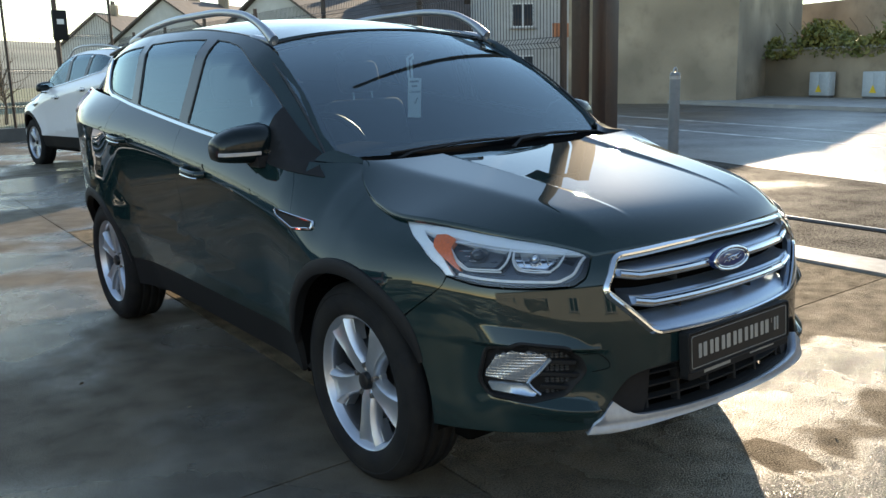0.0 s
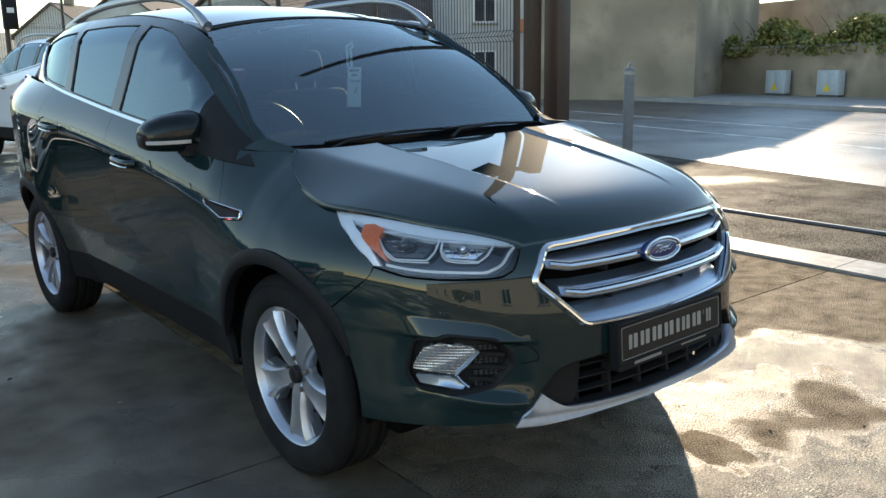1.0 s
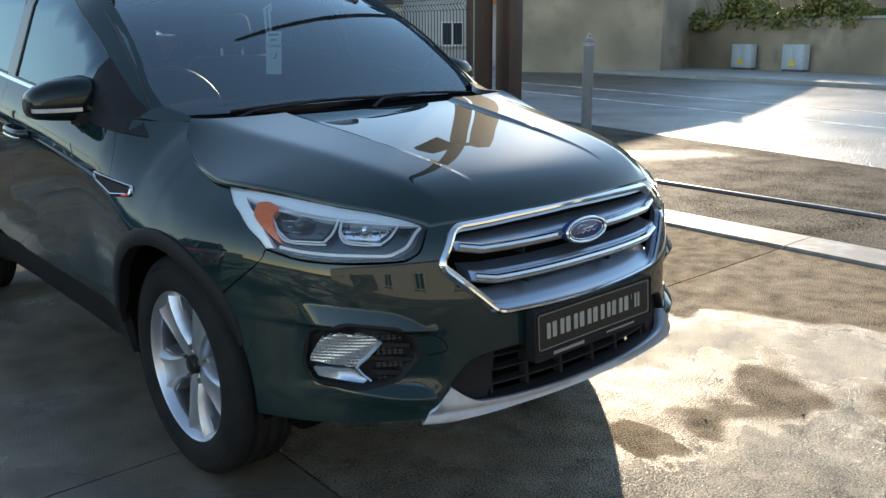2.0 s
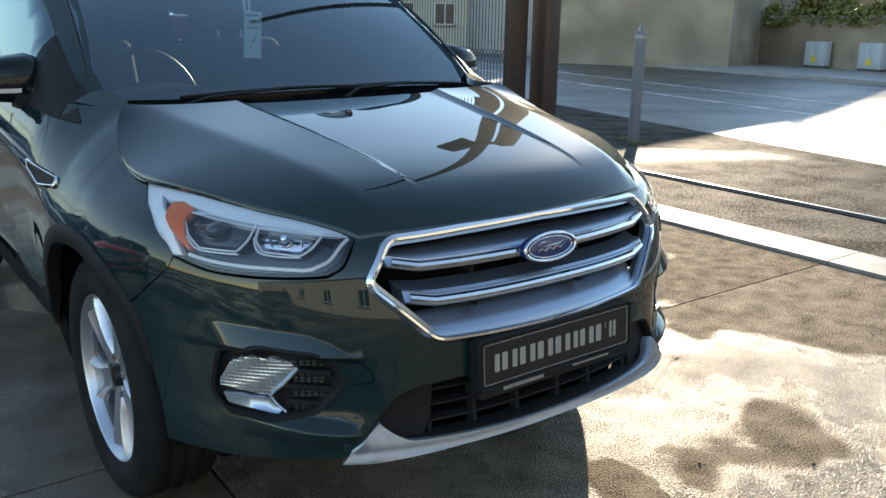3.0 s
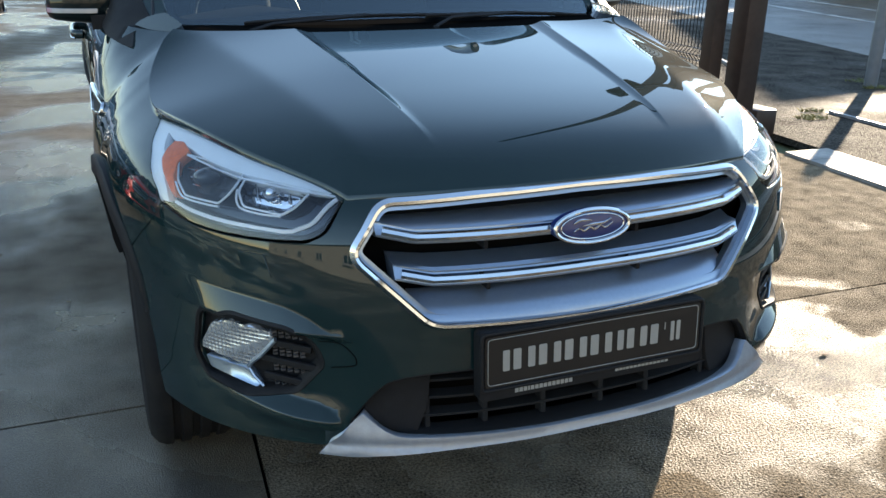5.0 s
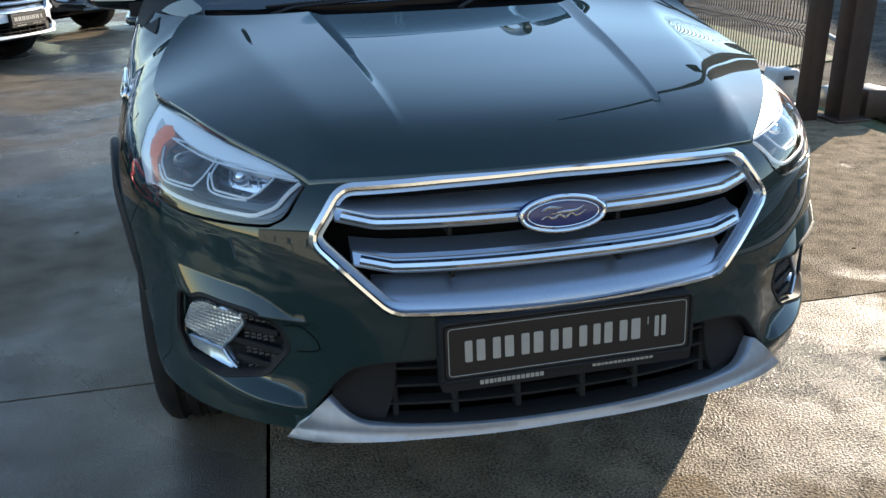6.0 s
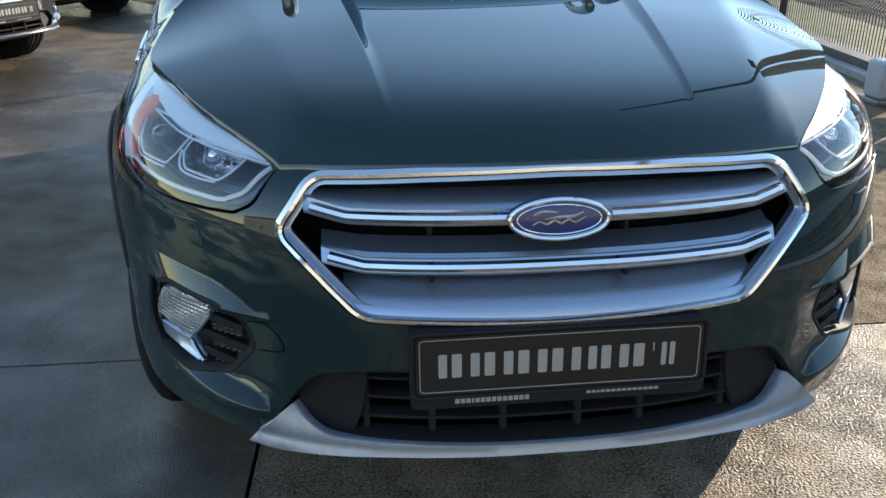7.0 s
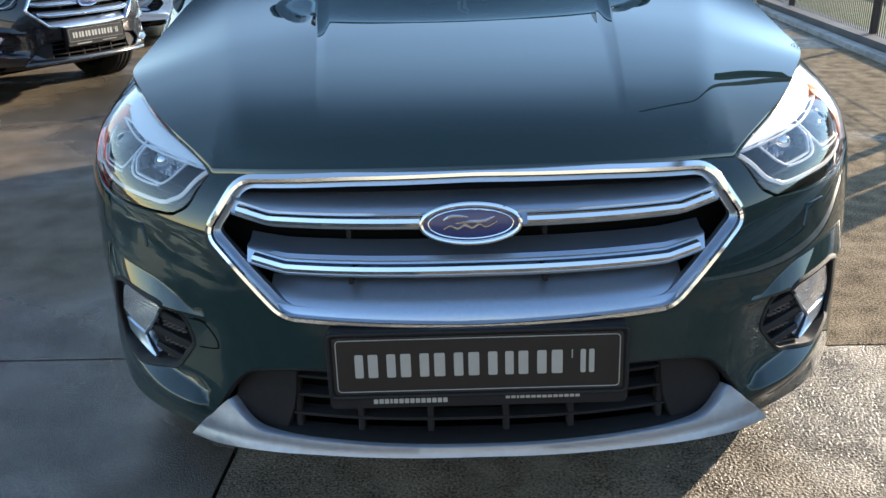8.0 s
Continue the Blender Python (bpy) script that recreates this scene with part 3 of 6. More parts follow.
def screen(x, v):
    """Windscreen: x to the car's right, v from 0 at its foot to 1 at the roof."""
    k = x / 0.72
    xx = x * (1 - 0.135 * v)
    y = 1.125 + 0.05 * k * k + (0.755 - 0.06 * k * k) * v
    z = 1.085 - 0.02 * k * k + (0.475 - 0.045 * k * k) * v + 0.05 * math.sin(math.pi * v)
    return Vector((-xx, y, z))


roof_c = soft(tab((1.80, 1.552), (1.9, 1.570), (2.2, 1.617), (2.7, 1.657), (3.3, 1.650), (3.9, 1.60), (4.2, 1.555)), .15)


def roof(x, y):
    return Vector((-x, y, roof_c(y) - 0.05 * abs(x / 0.6) ** 2.4))


edge_z = tab((1.0, 1.03), (1.13, 1.075), (1.48, 1.315), (1.82, 1.505), (2.1, 1.563), (2.7, 1.605), (3.4, 1.592), (3.9, 1.545), (4.2, 1.47), (4.35, 1.36))
pillar_in = tab((1.0, .075), (1.45, .105), (1.85, .085), (2.3, .07), (4.0, .09))


def glasshouse(y, z):
    e = edge_z(y) - z
    x = belt_x(min(y, 3.0) if y > 1.3 else y) - 0.37 * (z - belt_z(y)) - pillar_in(y) * max(0, 1 - e / 0.11) ** 1.6
    if y > 3.0:
        x -= 0.33 * (y - 3.0) ** 2 * 0.55
    return Vector((-x, y, z))


def arch_run(yc, a0, a1, r=ARCH, n=22):
    return [Vector((yc + r * math.cos(radians(a0 + (a1 - a0) * i / n)), TYRE + 0.025 + r * math.sin(radians(a0 + (a1 - a0) * i / n)))) for i in range(n + 1)]


def P2(*pts):
    return [Vector((p[0], p[1])) for p in pts]


GAP = 0.0025


def wheel(parent, yc, flip, turn):
    """Tyre, alloy rim with five broad spokes, nuts, cap, disc and caliper, all under one hub."""
    hub = new("wheel")
    hub.parent = parent
    s = 1 if flip else -1
    hub.matrix_local = Matrix.Translation((s * 0.757, yc, TYRE - .008 - .0207 * .757 * s)) @ (Matrix.Rotation(math.pi, 4, "Z") if flip else Matrix()) @ Matrix.Rotation(radians(turn), 4, "X")
    # outer face towards -x
    tread = [(.236, .10), (.27, .112), (.31, .108), (.335, .092), (.345, .075)]
    for gx in (.045, .0, -.045):
        tread += [(.346, gx + .012), (.338, gx + .008), (.338, gx - .008), (.346, gx - .012)]
    tread += [(.345, -.075), (.337, -.092), (.322, -.103), (.312, -.1095), (.309, -.1075), (.292, -.113), (.27, -.114), (.25, -.108), (.238, -.098), (.232, -.09)]
    part("tyre", lathe_bm(tread, 64), RUBBER, hub, "black rubber road tyre", 50)
    part("rim", lathe_bm([(.219, -.068), (.222, -.078), (.2285, -.086), (.231, -.094), (.236, -.0985), (.2395, -.094), (.237, -.085)], 64), ALLOY, hub, "machined alloy rim", 50)
    part("rim_barrel", lathe_bm([(.225, .09), (.222, -.02), (.214, -.05), (.219, -.068)], 64), ALLOY_DARK, hub, "grey inner barrel", 50)
    for k in range(5):
        bm = bmesh.new()
        rows = []
        for r, w, top, low in ((.028, .020, -.062, -.02), (.06, .031, -.072, -.03), (.10, .031, -.079, -.035), (.14, .035, -.083, -.04), (.18, .046, -.086, -.045), (.205, .054, -.086, -.05), (.226, .060, -.083, -.06)):
            rows.append([(low, -w * 1.25, r), (top + .020, -w * 1.2, r), (top + .006, -w * 1.02, r), (top, -w * .86, r), (top + (.010 if r > .13 else .002), -w * .42, r), (top + (.010 if r > .13 else .002), w * .42, r), (top, w * .86, r), (top + .006, w * 1.02, r), (top + .020, w * 1.2, r), (low, w * 1.25, r)])
        V = [[bm.verts.new(p) for p in row] for row in rows]
        for i in range(len(V) - 1):
            for j in range(9):
                bm.faces.new((V[i][j], V[i][j + 1], V[i + 1][j + 1], V[i + 1][j]))
        # lower wings that flare out to the rim beside the spoke
        for sg in (-1, 1):
            rows = []
            for r, a, b in ((.14, .033, .037), (.17, .039, .053), (.20, .047, .070), (.222, .054, .082)):
                rows.append([bm.verts.new((-.062, sg * a, r)), bm.verts.new((-.058, sg * b, r * .985 if r < .2 else math.sqrt(max(0, .222 ** 2 - b * b)) if r > .21 else r)), bm.verts.new((-.02, sg * b, r * .97))])
            for i in range(3):
                for j in range(2):
                    bm.faces.new((rows[i][j], rows[i][j + 1], rows[i + 1][j + 1], rows[i + 1][j]))
        bmesh.ops.rotate(bm, verts=bm.verts, cent=(0, 0, 0), matrix=Matrix.Rotation(radians(72 * k), 3, "X"))
        bmesh.ops.recalc_face_normals(bm, faces=bm.faces)
        part("spoke", bm, ALLOY, hub, "", 30)
        a = radians(72 * k + 36)
        nut = lathe_bm([(.0, -.074), (.009, -.074), (.0105, -.07), (.0105, -.04)], 6)
        bmesh.ops.translate(nut, verts=nut.verts, vec=(0, -.056 * math.sin(a), .056 * math.cos(a)))
        part("wheel_nut", nut, STEEL, hub, "", 30)
    part("hub_plate", lathe_bm([(.0, -.058), (.05, -.058), (.076, -.05), (.08, -.03)], 32), ALLOY, hub, "", 40)
    part("centre_cap", lathe_bm([(.0, -.083), (.02, -.0825), (.0285, -.079), (.031, -.072), (.031, -.05)], 24), PLATE_BLACK, hub, "dark round centre cap", 40)
    part("brake_disc", lathe_bm([(.0, .0), (.15, .0), (.155, .005), (.155, .025), (.08, .03)], 40), STEEL, hub, "", 40)
    part("brake_caliper", box_bm((-.03, .09, -.06), (.05, .17, .06), .012), ALLOY_DARK, hub, "", 40)
    part("inner_barrel", lathe_bm([(.0, .06), (.222, .06), (.222, .09)], 32), DARK, hub)
    return hub


def lamp_edge():
    pts = curve([(.412, .794, 0), (.436, .815, 0), (.460, .829, 0), (.52, .865, 0), (.585, .894, 0), (.645, .926, 0), (.664, .943, 0)], 4)
    return [Vector((math.acos(1 - (p.x - nose_y(p.y)) / NOSE) * .9, p.y)) for p in pts]


LAMP_EDGE = lamp_edge()


def headlamp(car, flip):
    """Clear lens over a housing with light guide, two chambers, amber corner and a deep reflector."""
    lamp = new("headlamp")
    lamp.parent = car
    tagged(lamp, "clear headlamp with amber corner and light guide")
    at = lambda *pts: [Vector((angle_like(q[0], q[1]) * .9, q[1])) for q in pts]
    smooth_at = lambda *pts: at(*[(p.x, p.y) for p in curve([(q[0], q[1], 0) for q in pts], 5)])
    lid = smooth_at((.134, .847), (.21, .871), (.302, .894), (.452, .923), (.56, .936), (.662, .944))
    out = chain(lid, LAMP_EDGE[::-1], smooth_at((.412, .794), (.368, .783), (.315, .772), (.235, .766), (.171, .765), (.130, .767)), smooth_at((.127, .768), (.116, .785), (.120, .815), (.134, .846)))
    out = rounded(out, .006, 2)

    lens = panel("lens", inset(out, .003), nose, LAMP_GLASS, lamp, step=.03, thick=.01, mirror=flip)
    lens.visible_shadow = False

    def rec(d):
        return lambda a, z: nose(a, z) + Vector((.45 * d, d, 0))
    panel("housing", out, rec(.05), HOUSING, lamp, step=.04, thick=0, mirror=flip)
    # pale upper shield
    top = chain(lid, smooth_at((.662, .943), (.60, .914), (.515, .897)), smooth_at((.515, .897), (.445, .890), (.372, .877), (.298, .867), (.215, .858), (.150, .847)))
    panel("upper_shield", inset(top, .003), rec(.006), SATIN_LIGHT, lamp, "pale grey upper shield", step=.03, thick=.03, mirror=flip)
    amb = rounded(at((.500, .884), (.508, .897), (.482, .899), (.441, .888), (.436, .869), (.409, .843), (.372, .806), (.402, .822), (.448, .848), (.485, .868)), .006, 3)
    panel("amber_indicator", amb, rec(.004), AMBER, lamp, "amber corner lens", step=.02, thick=.02, mirror=flip)
    rim = chain(LAMP_EDGE[::-1], [Vector((p.x - .034 - .032 * sm(.80, .86, p.y), p.y)) for p in LAMP_EDGE])
    panel("outer_shield", inset(rim, .001), rec(.008), SATIN_LIGHT, lamp, "pale grey outer edge", step=.02, thick=.02, mirror=flip)
    # light guide: lower line with hooked inner end
    lg = smooth_at((.372, .797), (.324, .789), (.259, .783), (.205, .780), (.158, .777)) + smooth_at((.148, .779), (.132, .799), (.137, .843))
    pts = [rec(.014)(p.x, p.y) for p in lg]
    if flip:
        pts = [Vector((-p.x, p.y, p.z)) for p in pts]
    sweep("light_guide", pts, box_prof(.008, .006), DRL, lamp, up=(0, -1, .2), label="white light guide")
    line = smooth_at((.139, .843), (.215, .853), (.298, .862), (.372, .872), (.432, .880))
    sweep("upper_line", flipped([rec(.010)(p.x, p.y) for p in line], flip), box_prof(.004, .004), DRL, lamp, up=(0, -1, .2), label="thin bright line under the shield")
    low = chain(smooth_at((.405, .797), (.360, .786), (.315, .776), (.235, .770), (.171, .769), (.134, .771)), smooth_at((.131, .773), (.121, .79), (.124, .818), (.135, .838)), smooth_at((.143, .838), (.138, .802), (.156, .774)), smooth_at((.162, .774), (.259, .779), (.324, .784), (.372, .792)))
    panel("lower_band", low, rec(.02), SATIN_DARK, lamp, "", step=.03, thick=.02, mirror=flip)
    # two chambers: the outer one pointed, with a projector; the inner one a bright bowl
    rings = (at((.448, .880), (.430, .864), (.394, .836), (.355, .813), (.275, .812), (.268, .830), (.285, .864), (.36, .876)), at((.272, .858), (.258, .838), (.232, .814), (.172, .806), (.165, .820), (.172, .848), (.22, .856)))
    for kind, ring in enumerate(rings):
        ring = rounded(ring, .008, 3)
        pts = [rec(.016)(p.x, p.y) for p in dense(ring, .02)]
        sweep("chamber_frame", flipped(pts, flip), box_prof(.004, .008), DRL, lamp, up=(0, -1, .2), closed=True, label="bright chamber frame")
        walls = [[rec(d)(p.x, p.y) for p in dense(r, .02)] for d, r in ((.016, ring), (.05, ring))]
        bm = loft_bm([flipped(w, flip) for w in walls], cap=False)
        part("chamber_side", bm, GLOSS_GREY, lamp, "", 40)
        panel("chamber_wall", ring, rec(.05), REFLECTOR if kind else LENS_DARK, lamp, "", step=.02, thick=0, mirror=flip)
        # inner facets
        cx, cz = sum(p.x for p in ring) / len(ring), sum(p.y for p in ring) / len(ring)
        c = rec(.036)(cx - (.01 if not kind else 0), cz)
        c = flipped([c], flip)[0]
        bm = bmesh.new()
        bmesh.ops.create_uvsphere(bm, u_segments=24, v_segments=14, radius=.027 if not kind else .017)
        bmesh.ops.transform(bm, matrix=Matrix.Translation(c) @ Matrix.Diagonal((1.15, .9, .75 if not kind else 1, 1)), verts=bm.verts)
        part("projector_lens" if not kind else "bulb_cover", bm, LENS_DARK if not kind else REFLECTOR, lamp, "", 180)
        lo, hi = min(p.x for p in ring), max(p.x for p in ring)
        if kind:
            for k in range(5):
                a0 = lo + (hi - lo) * (.18 + .15 * k)
                run = [rec(.044)(a0, z) for z in np.linspace(.818, .846, 5)]
                sweep("reflector_rib", flipped(run, flip), circle(.0022, 6), REFLECTOR, lamp, up=(0, -1, 0))
        else:
            for k in range(3):
                run = [rec(.03)(hi - (hi - lo) * f, .856 - .012 * k) for f in (.16 + .04 * k, .26 + .03 * k, .36)]
                sweep("reflector_step", flipped(run, flip), box_prof(.003, .006), REFLECTOR, lamp, up=(0, -1, 0))
    # tick-shaped guide below each chamber
    for run in (smooth_at((.395, .834), (.372, .818), (.350, .810), (.300, .808), (.270, .808)), smooth_at((.262, .842), (.246, .822), (.230, .811), (.200, .806), (.172, .805))):
        sweep("tick_guide", flipped([rec(.010)(p.x, p.y) for p in run], flip), box_prof(.004, .005), DRL, lamp, up=(0, -1, .2))
    return lamp


SATIN_LIGHT = make("pale_grey_lamp_shield", (0.84, 0.87, 0.90), 0.3, 0.35, 0.03, 90)
HOUSING = make("grey_lamp_housing", (0.03, 0.036, 0.046), 0.1, 0.8, 0.06, 90)
SATIN_DARK = make("smoked_lamp_band", (0.035, 0.04, 0.048), 0.1, 0.8, 0.06, 90)
GLOSS_GREY = make("dark_bright_reflector", (0.2, 0.22, 0.25), 0.12, 1.0, 0.1, 60)
LENS_DARK = make("projector_glass", (0.03, 0.035, 0.04), 0.03, 0.0, 0.1, 60, coat=1.0)


def flipped(pts, flip):
    return [Vector((-p[0], p[1], p[2])) for p in pts] if flip else [Vector(p) for p in pts]


GRILLE = rounded(P2((.418, .838), (.484, .745), (.345, .606), (0.0, .598), (-.345, .606), (-.484, .745), (-.418, .838), (-.22, .8465), (0.0, .850), (.22, .8465)), .028, 6)


def grille(car):
    g = new("grille")
    g.parent = car
    tagged(g, "chrome-framed grille with two silver bars")
    ring = dense(GRILLE, .03)

    def at(p, d):
        q = nose(*na(p.x, p.y))
        return Vector((q.x, q.y + d, q.z))
    pts = [at(p, -.004) for p in ring]
    # broad chrome frame: bevelled band
    nrm = lambda i: (0, -1, .12)
    sweep("chrome_frame", pts, [(-.008, -.02), (-.008, .003), (-.005, .008), (.001, .008), (.008, -.004), (.008, -.02)][::-1], CHROME, g, up=nrm, closed=True, label="bright chrome surround", smooth=25)
    ring2 = dense(inset(GRILLE, .018), .03)
    sweep("inner_frame", [at(p, .018) for p in ring2], [(-.010, -.01), (-.010, .008), (.006, .004), (.014, -.02)], SATIN, g, up=nrm, closed=True, label="satin silver inner frame", smooth=30)
    # near-black sheet: the shade behind the grille, put into its colour
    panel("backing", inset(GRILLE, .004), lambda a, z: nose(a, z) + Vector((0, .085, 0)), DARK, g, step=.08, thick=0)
    # silver slats: concave blades, each with a chrome strip
    for z0, z1, zlow, half, strip in ((.816, .786, .766, .432, True), (.734, .708, .684, .405, True), (.658, .640, .610, .37, False)):
        cuts = 56
        rows = []
        for i in range(cuts + 1):
            x = -half + 2 * half * i / cuts
            e = max(0, (abs(x) - half + .07) / .07)
            lift = .014 * min(1, e) if strip else .004 * e
            yy = lambda z, d: nose(*na(x, z)).y + d
            if strip:
                prof = [(z0 - .004 + .4 * lift, .062), (z0 - .014 + .5 * lift, .036), (z1 + .010 + .7 * lift, .014), (z1 + .004 + lift, .009), (z1 + .001 + lift, .010), (zlow + .004 + lift, .002), (zlow + lift, .004), (zlow - .003 + lift, .012), (zlow - .004 + lift, .05)]
            else:
                prof = [(z0 + .003, .062), (z0 - .012, .035), (z1 - .008, .018), (zlow + .010, .006), (zlow - .004, .002), (zlow - .006, .03)]
            rows.append([Vector((-x, yy(z, d), z)) for z, d in prof])
        bm = bmesh.new()
        V = [[bm.verts.new(p) for p in r] for r in rows]
        for i in range(cuts):
            for j in range(len(V[0]) - 1):
                bm.faces.new((V[i][j], V[i][j + 1], V[i + 1][j + 1], V[i + 1][j]))
        bm.faces.new(V[0])
        bm.faces.new(V[-1][::-1])
        bmesh.ops.recalc_face_normals(bm, faces=bm.faces)
        part("grille_slat", bm, SATIN, g, "satin silver grille slat", 35)
        if strip:
            runs = ((-half + .012, -.088), (.072, half - .012)) if z0 > .8 else ((-half + .012, half - .012),)
            for xa, xb in runs:
                path = []
                for i in range(41):
                    x = xa + (xb - xa) * i / 40
                    e = max(0, (abs(x) - half + .07) / .07)
                    zz = (z1 + zlow) / 2 + .003 + .014 * min(1, e)
                    path.append((-x, nose(*na(x, zz)).y + .001, zz))
                sweep("chrome_strip", path, [(-.009, -.004), (-.008, .003), (-.002, .006), (.005, .004), (.009, -.004)], CHROME, g, up=(0, -1, .15), smooth=35, label="bright chrome strip")
    # beam behind the top edge, with its slots
    beam = [nose(*na(x, .828)) + Vector((0, .05, 0)) for x in np.linspace(-.40, .40, 25)]
    sweep("grille_beam", beam, box_prof(.008, .030), GALV_DARK, g, up=(0, 0, 1), smooth=40)
    for x in (-.06, -.12, -.18, -.24, -.29):
        y = nose(*na(x, .826)).y
        block("grille_slot", (-x - .020, y + .040, .820), (-x + .020, y + .052, .832), DARK, g, .002)
    for z in (.676, .755):
        for x in (-.12, .22):
            y = nose(*na(x, z)).y
            block("grille_rib", (-x - .004, y + .02, z - .012), (-x + .004, y + .07, z + .012), BLACK_TRIM, g, .001)
    return g


def badge(car):
    """Oval badge: chrome ring, blue field and plain raised strokes."""
    b = new("badge")
    b.parent = car
    tagged(b, "oval dark blue badge with chrome rim")
    c, w, h = Vector((-.008, -.012, .780)), .086, .0345
    tilt = Matrix.Translation(c) @ Matrix.Rotation(radians(-9), 4, "X")

    def el(k, d, n=48):
        return [tilt @ Vector((w * k * math.cos(2 * math.pi * i / n), d, h * k * math.sin(2 * math.pi * i / n) * (1 if k > .99 else 1))) for i in range(n)]
    part("badge_field", loft_bm([el(1.0, .02), el(.97, .0), el(.86, -.0015), el(.5, -.004), el(.02, -.005)]), BLUE_ENAMEL, b, "dark blue enamel field", 60)
    n = 48
    for k, r, nm in ((.97, .0045, "chrome_rim"), (.83, .0015, "inner_ring")):
        path = [tilt @ Vector((w * k * math.cos(2 * math.pi * i / n), -.002, (h - (1 - k) * .02) * (k if k > .9 else .80) * math.sin(2 * math.pi * i / n))) for i in range(n)]
        sweep(nm, path, circle(r, 8), CHROME, b, up=(0, -1, 0), closed=True)
    # plain raised flourishes in place of lettering
    for pts in (((-.046, .008), (-.030, .014), (-.004, .012)), ((-.046, -.008), (-.034, -.002), (-.022, -.007), (-.010, -.001), (.002, -.006), (.014, .0), (.026, -.005), (.044, .004)), ((-.026, .002), (-.004, .004), (.022, .005), (.040, .012))):
        sweep("badge_stroke", [tilt @ Vector((p.x, -.0062, p.y)) for p in curve([(q[0], q[1], 0) for q in pts], 5)], circle(.0024, 6), CHROME, b, up=(0, -1, 0), grow=lambda t: .45 + .75 * math.sin(math.pi * t))
    return b


def plate(car):
    """Show plate in a black holder, with plain bars where the writing stands."""
    p = new("show_plate")
    p.parent = car
    tagged(p, "black show plate with silver lettering bars")
    cen = Matrix.Translation((-.002, -.052, .532)) @ Matrix.Rotation(radians(-3), 4, "X")

    def flat(name, pts, y, mat, th=.004, label=""):
        bm = bmesh.new()
        f = bm.faces.new([bm.verts.new((q[0], y, q[1])) for q in pts])
        r = bmesh.ops.extrude_face_region(bm, geom=[f])
        bmesh.ops.translate(bm, verts=[v for v in r["geom"] if isinstance(v, bmesh.types.BMVert)], vec=(0, th, 0))
        bmesh.ops.recalc_face_normals(bm, faces=bm.faces)
        bmesh.ops.transform(bm, matrix=cen, verts=bm.verts)
        return part(name, bm, mat, p, label, 30)
    flat("plate_holder", rounded(P2((-.262, -.079), (.262, -.079), (.262, .068), (-.262, .068)), .012), .002, BLACK_TRIM, .03, "black plastic plate holder")
    ring = [cen @ Vector((q.x, 0, q.y)) for q in dense(rounded(P2((-.259, -.056), (.259, -.056), (.259, .064), (-.259, .064)), .012), .03)]
    sweep("holder_lip", ring, circle(.004, 8), BLACK_TRIM, p, up=(0, -1, 0), closed=True)
    flat("plate_board", rounded(P2((-.252, -.050), (.252, -.050), (.252, .058), (-.252, .058)), .009), -.001, PLATE_BLACK, .003, "black plate board")
    ring = [cen @ Vector((q.x, -.0015, q.y)) for q in dense(rounded(P2((-.246, -.045), (.246, -.045), (.246, .053), (-.246, .053)), .008), .03)]
    sweep("plate_border", ring, circle(.0009, 6), PLATE_TEXT, p, up=(0, -1, 0), closed=True)
    # large word: one plain upright bar group per character
    widths = (.052, .054, .056, .056, .026, .052, .056, .012, .036)
    x = -.218
    for i, wd in enumerate(widths):
        z0, z1 = (-.018, .026) if i != 7 else (.010, .026)
        cuts = [(x + .004, x + wd - .006)] if wd < .03 else [(x + .004, x + wd * .36), (x + wd * .52, x + wd - .008)]
        for xa, xb in cuts:
            flat("plate_bar", rounded(P2((xa, z0), (xb, z0), (xb, z1), (xa, z1)), .003, 3), -.0022, PLATE_TEXT, .001)
        x += wd + .0035
    for xa, xb, zc in ((-.185, -.050, -.066), (.048, .184, -.062)):
        k = xa
        while k < xb - .004:
            wd = .0075 if int(k * 900) % 5 else .004
            flat("holder_bar", P2((k, zc - .0045), (k + wd, zc - .0045), (k + wd, zc + .0045), (k, zc + .0045)), .0012, PLATE_TEXT, .001)
            k += wd + .0022
    return p


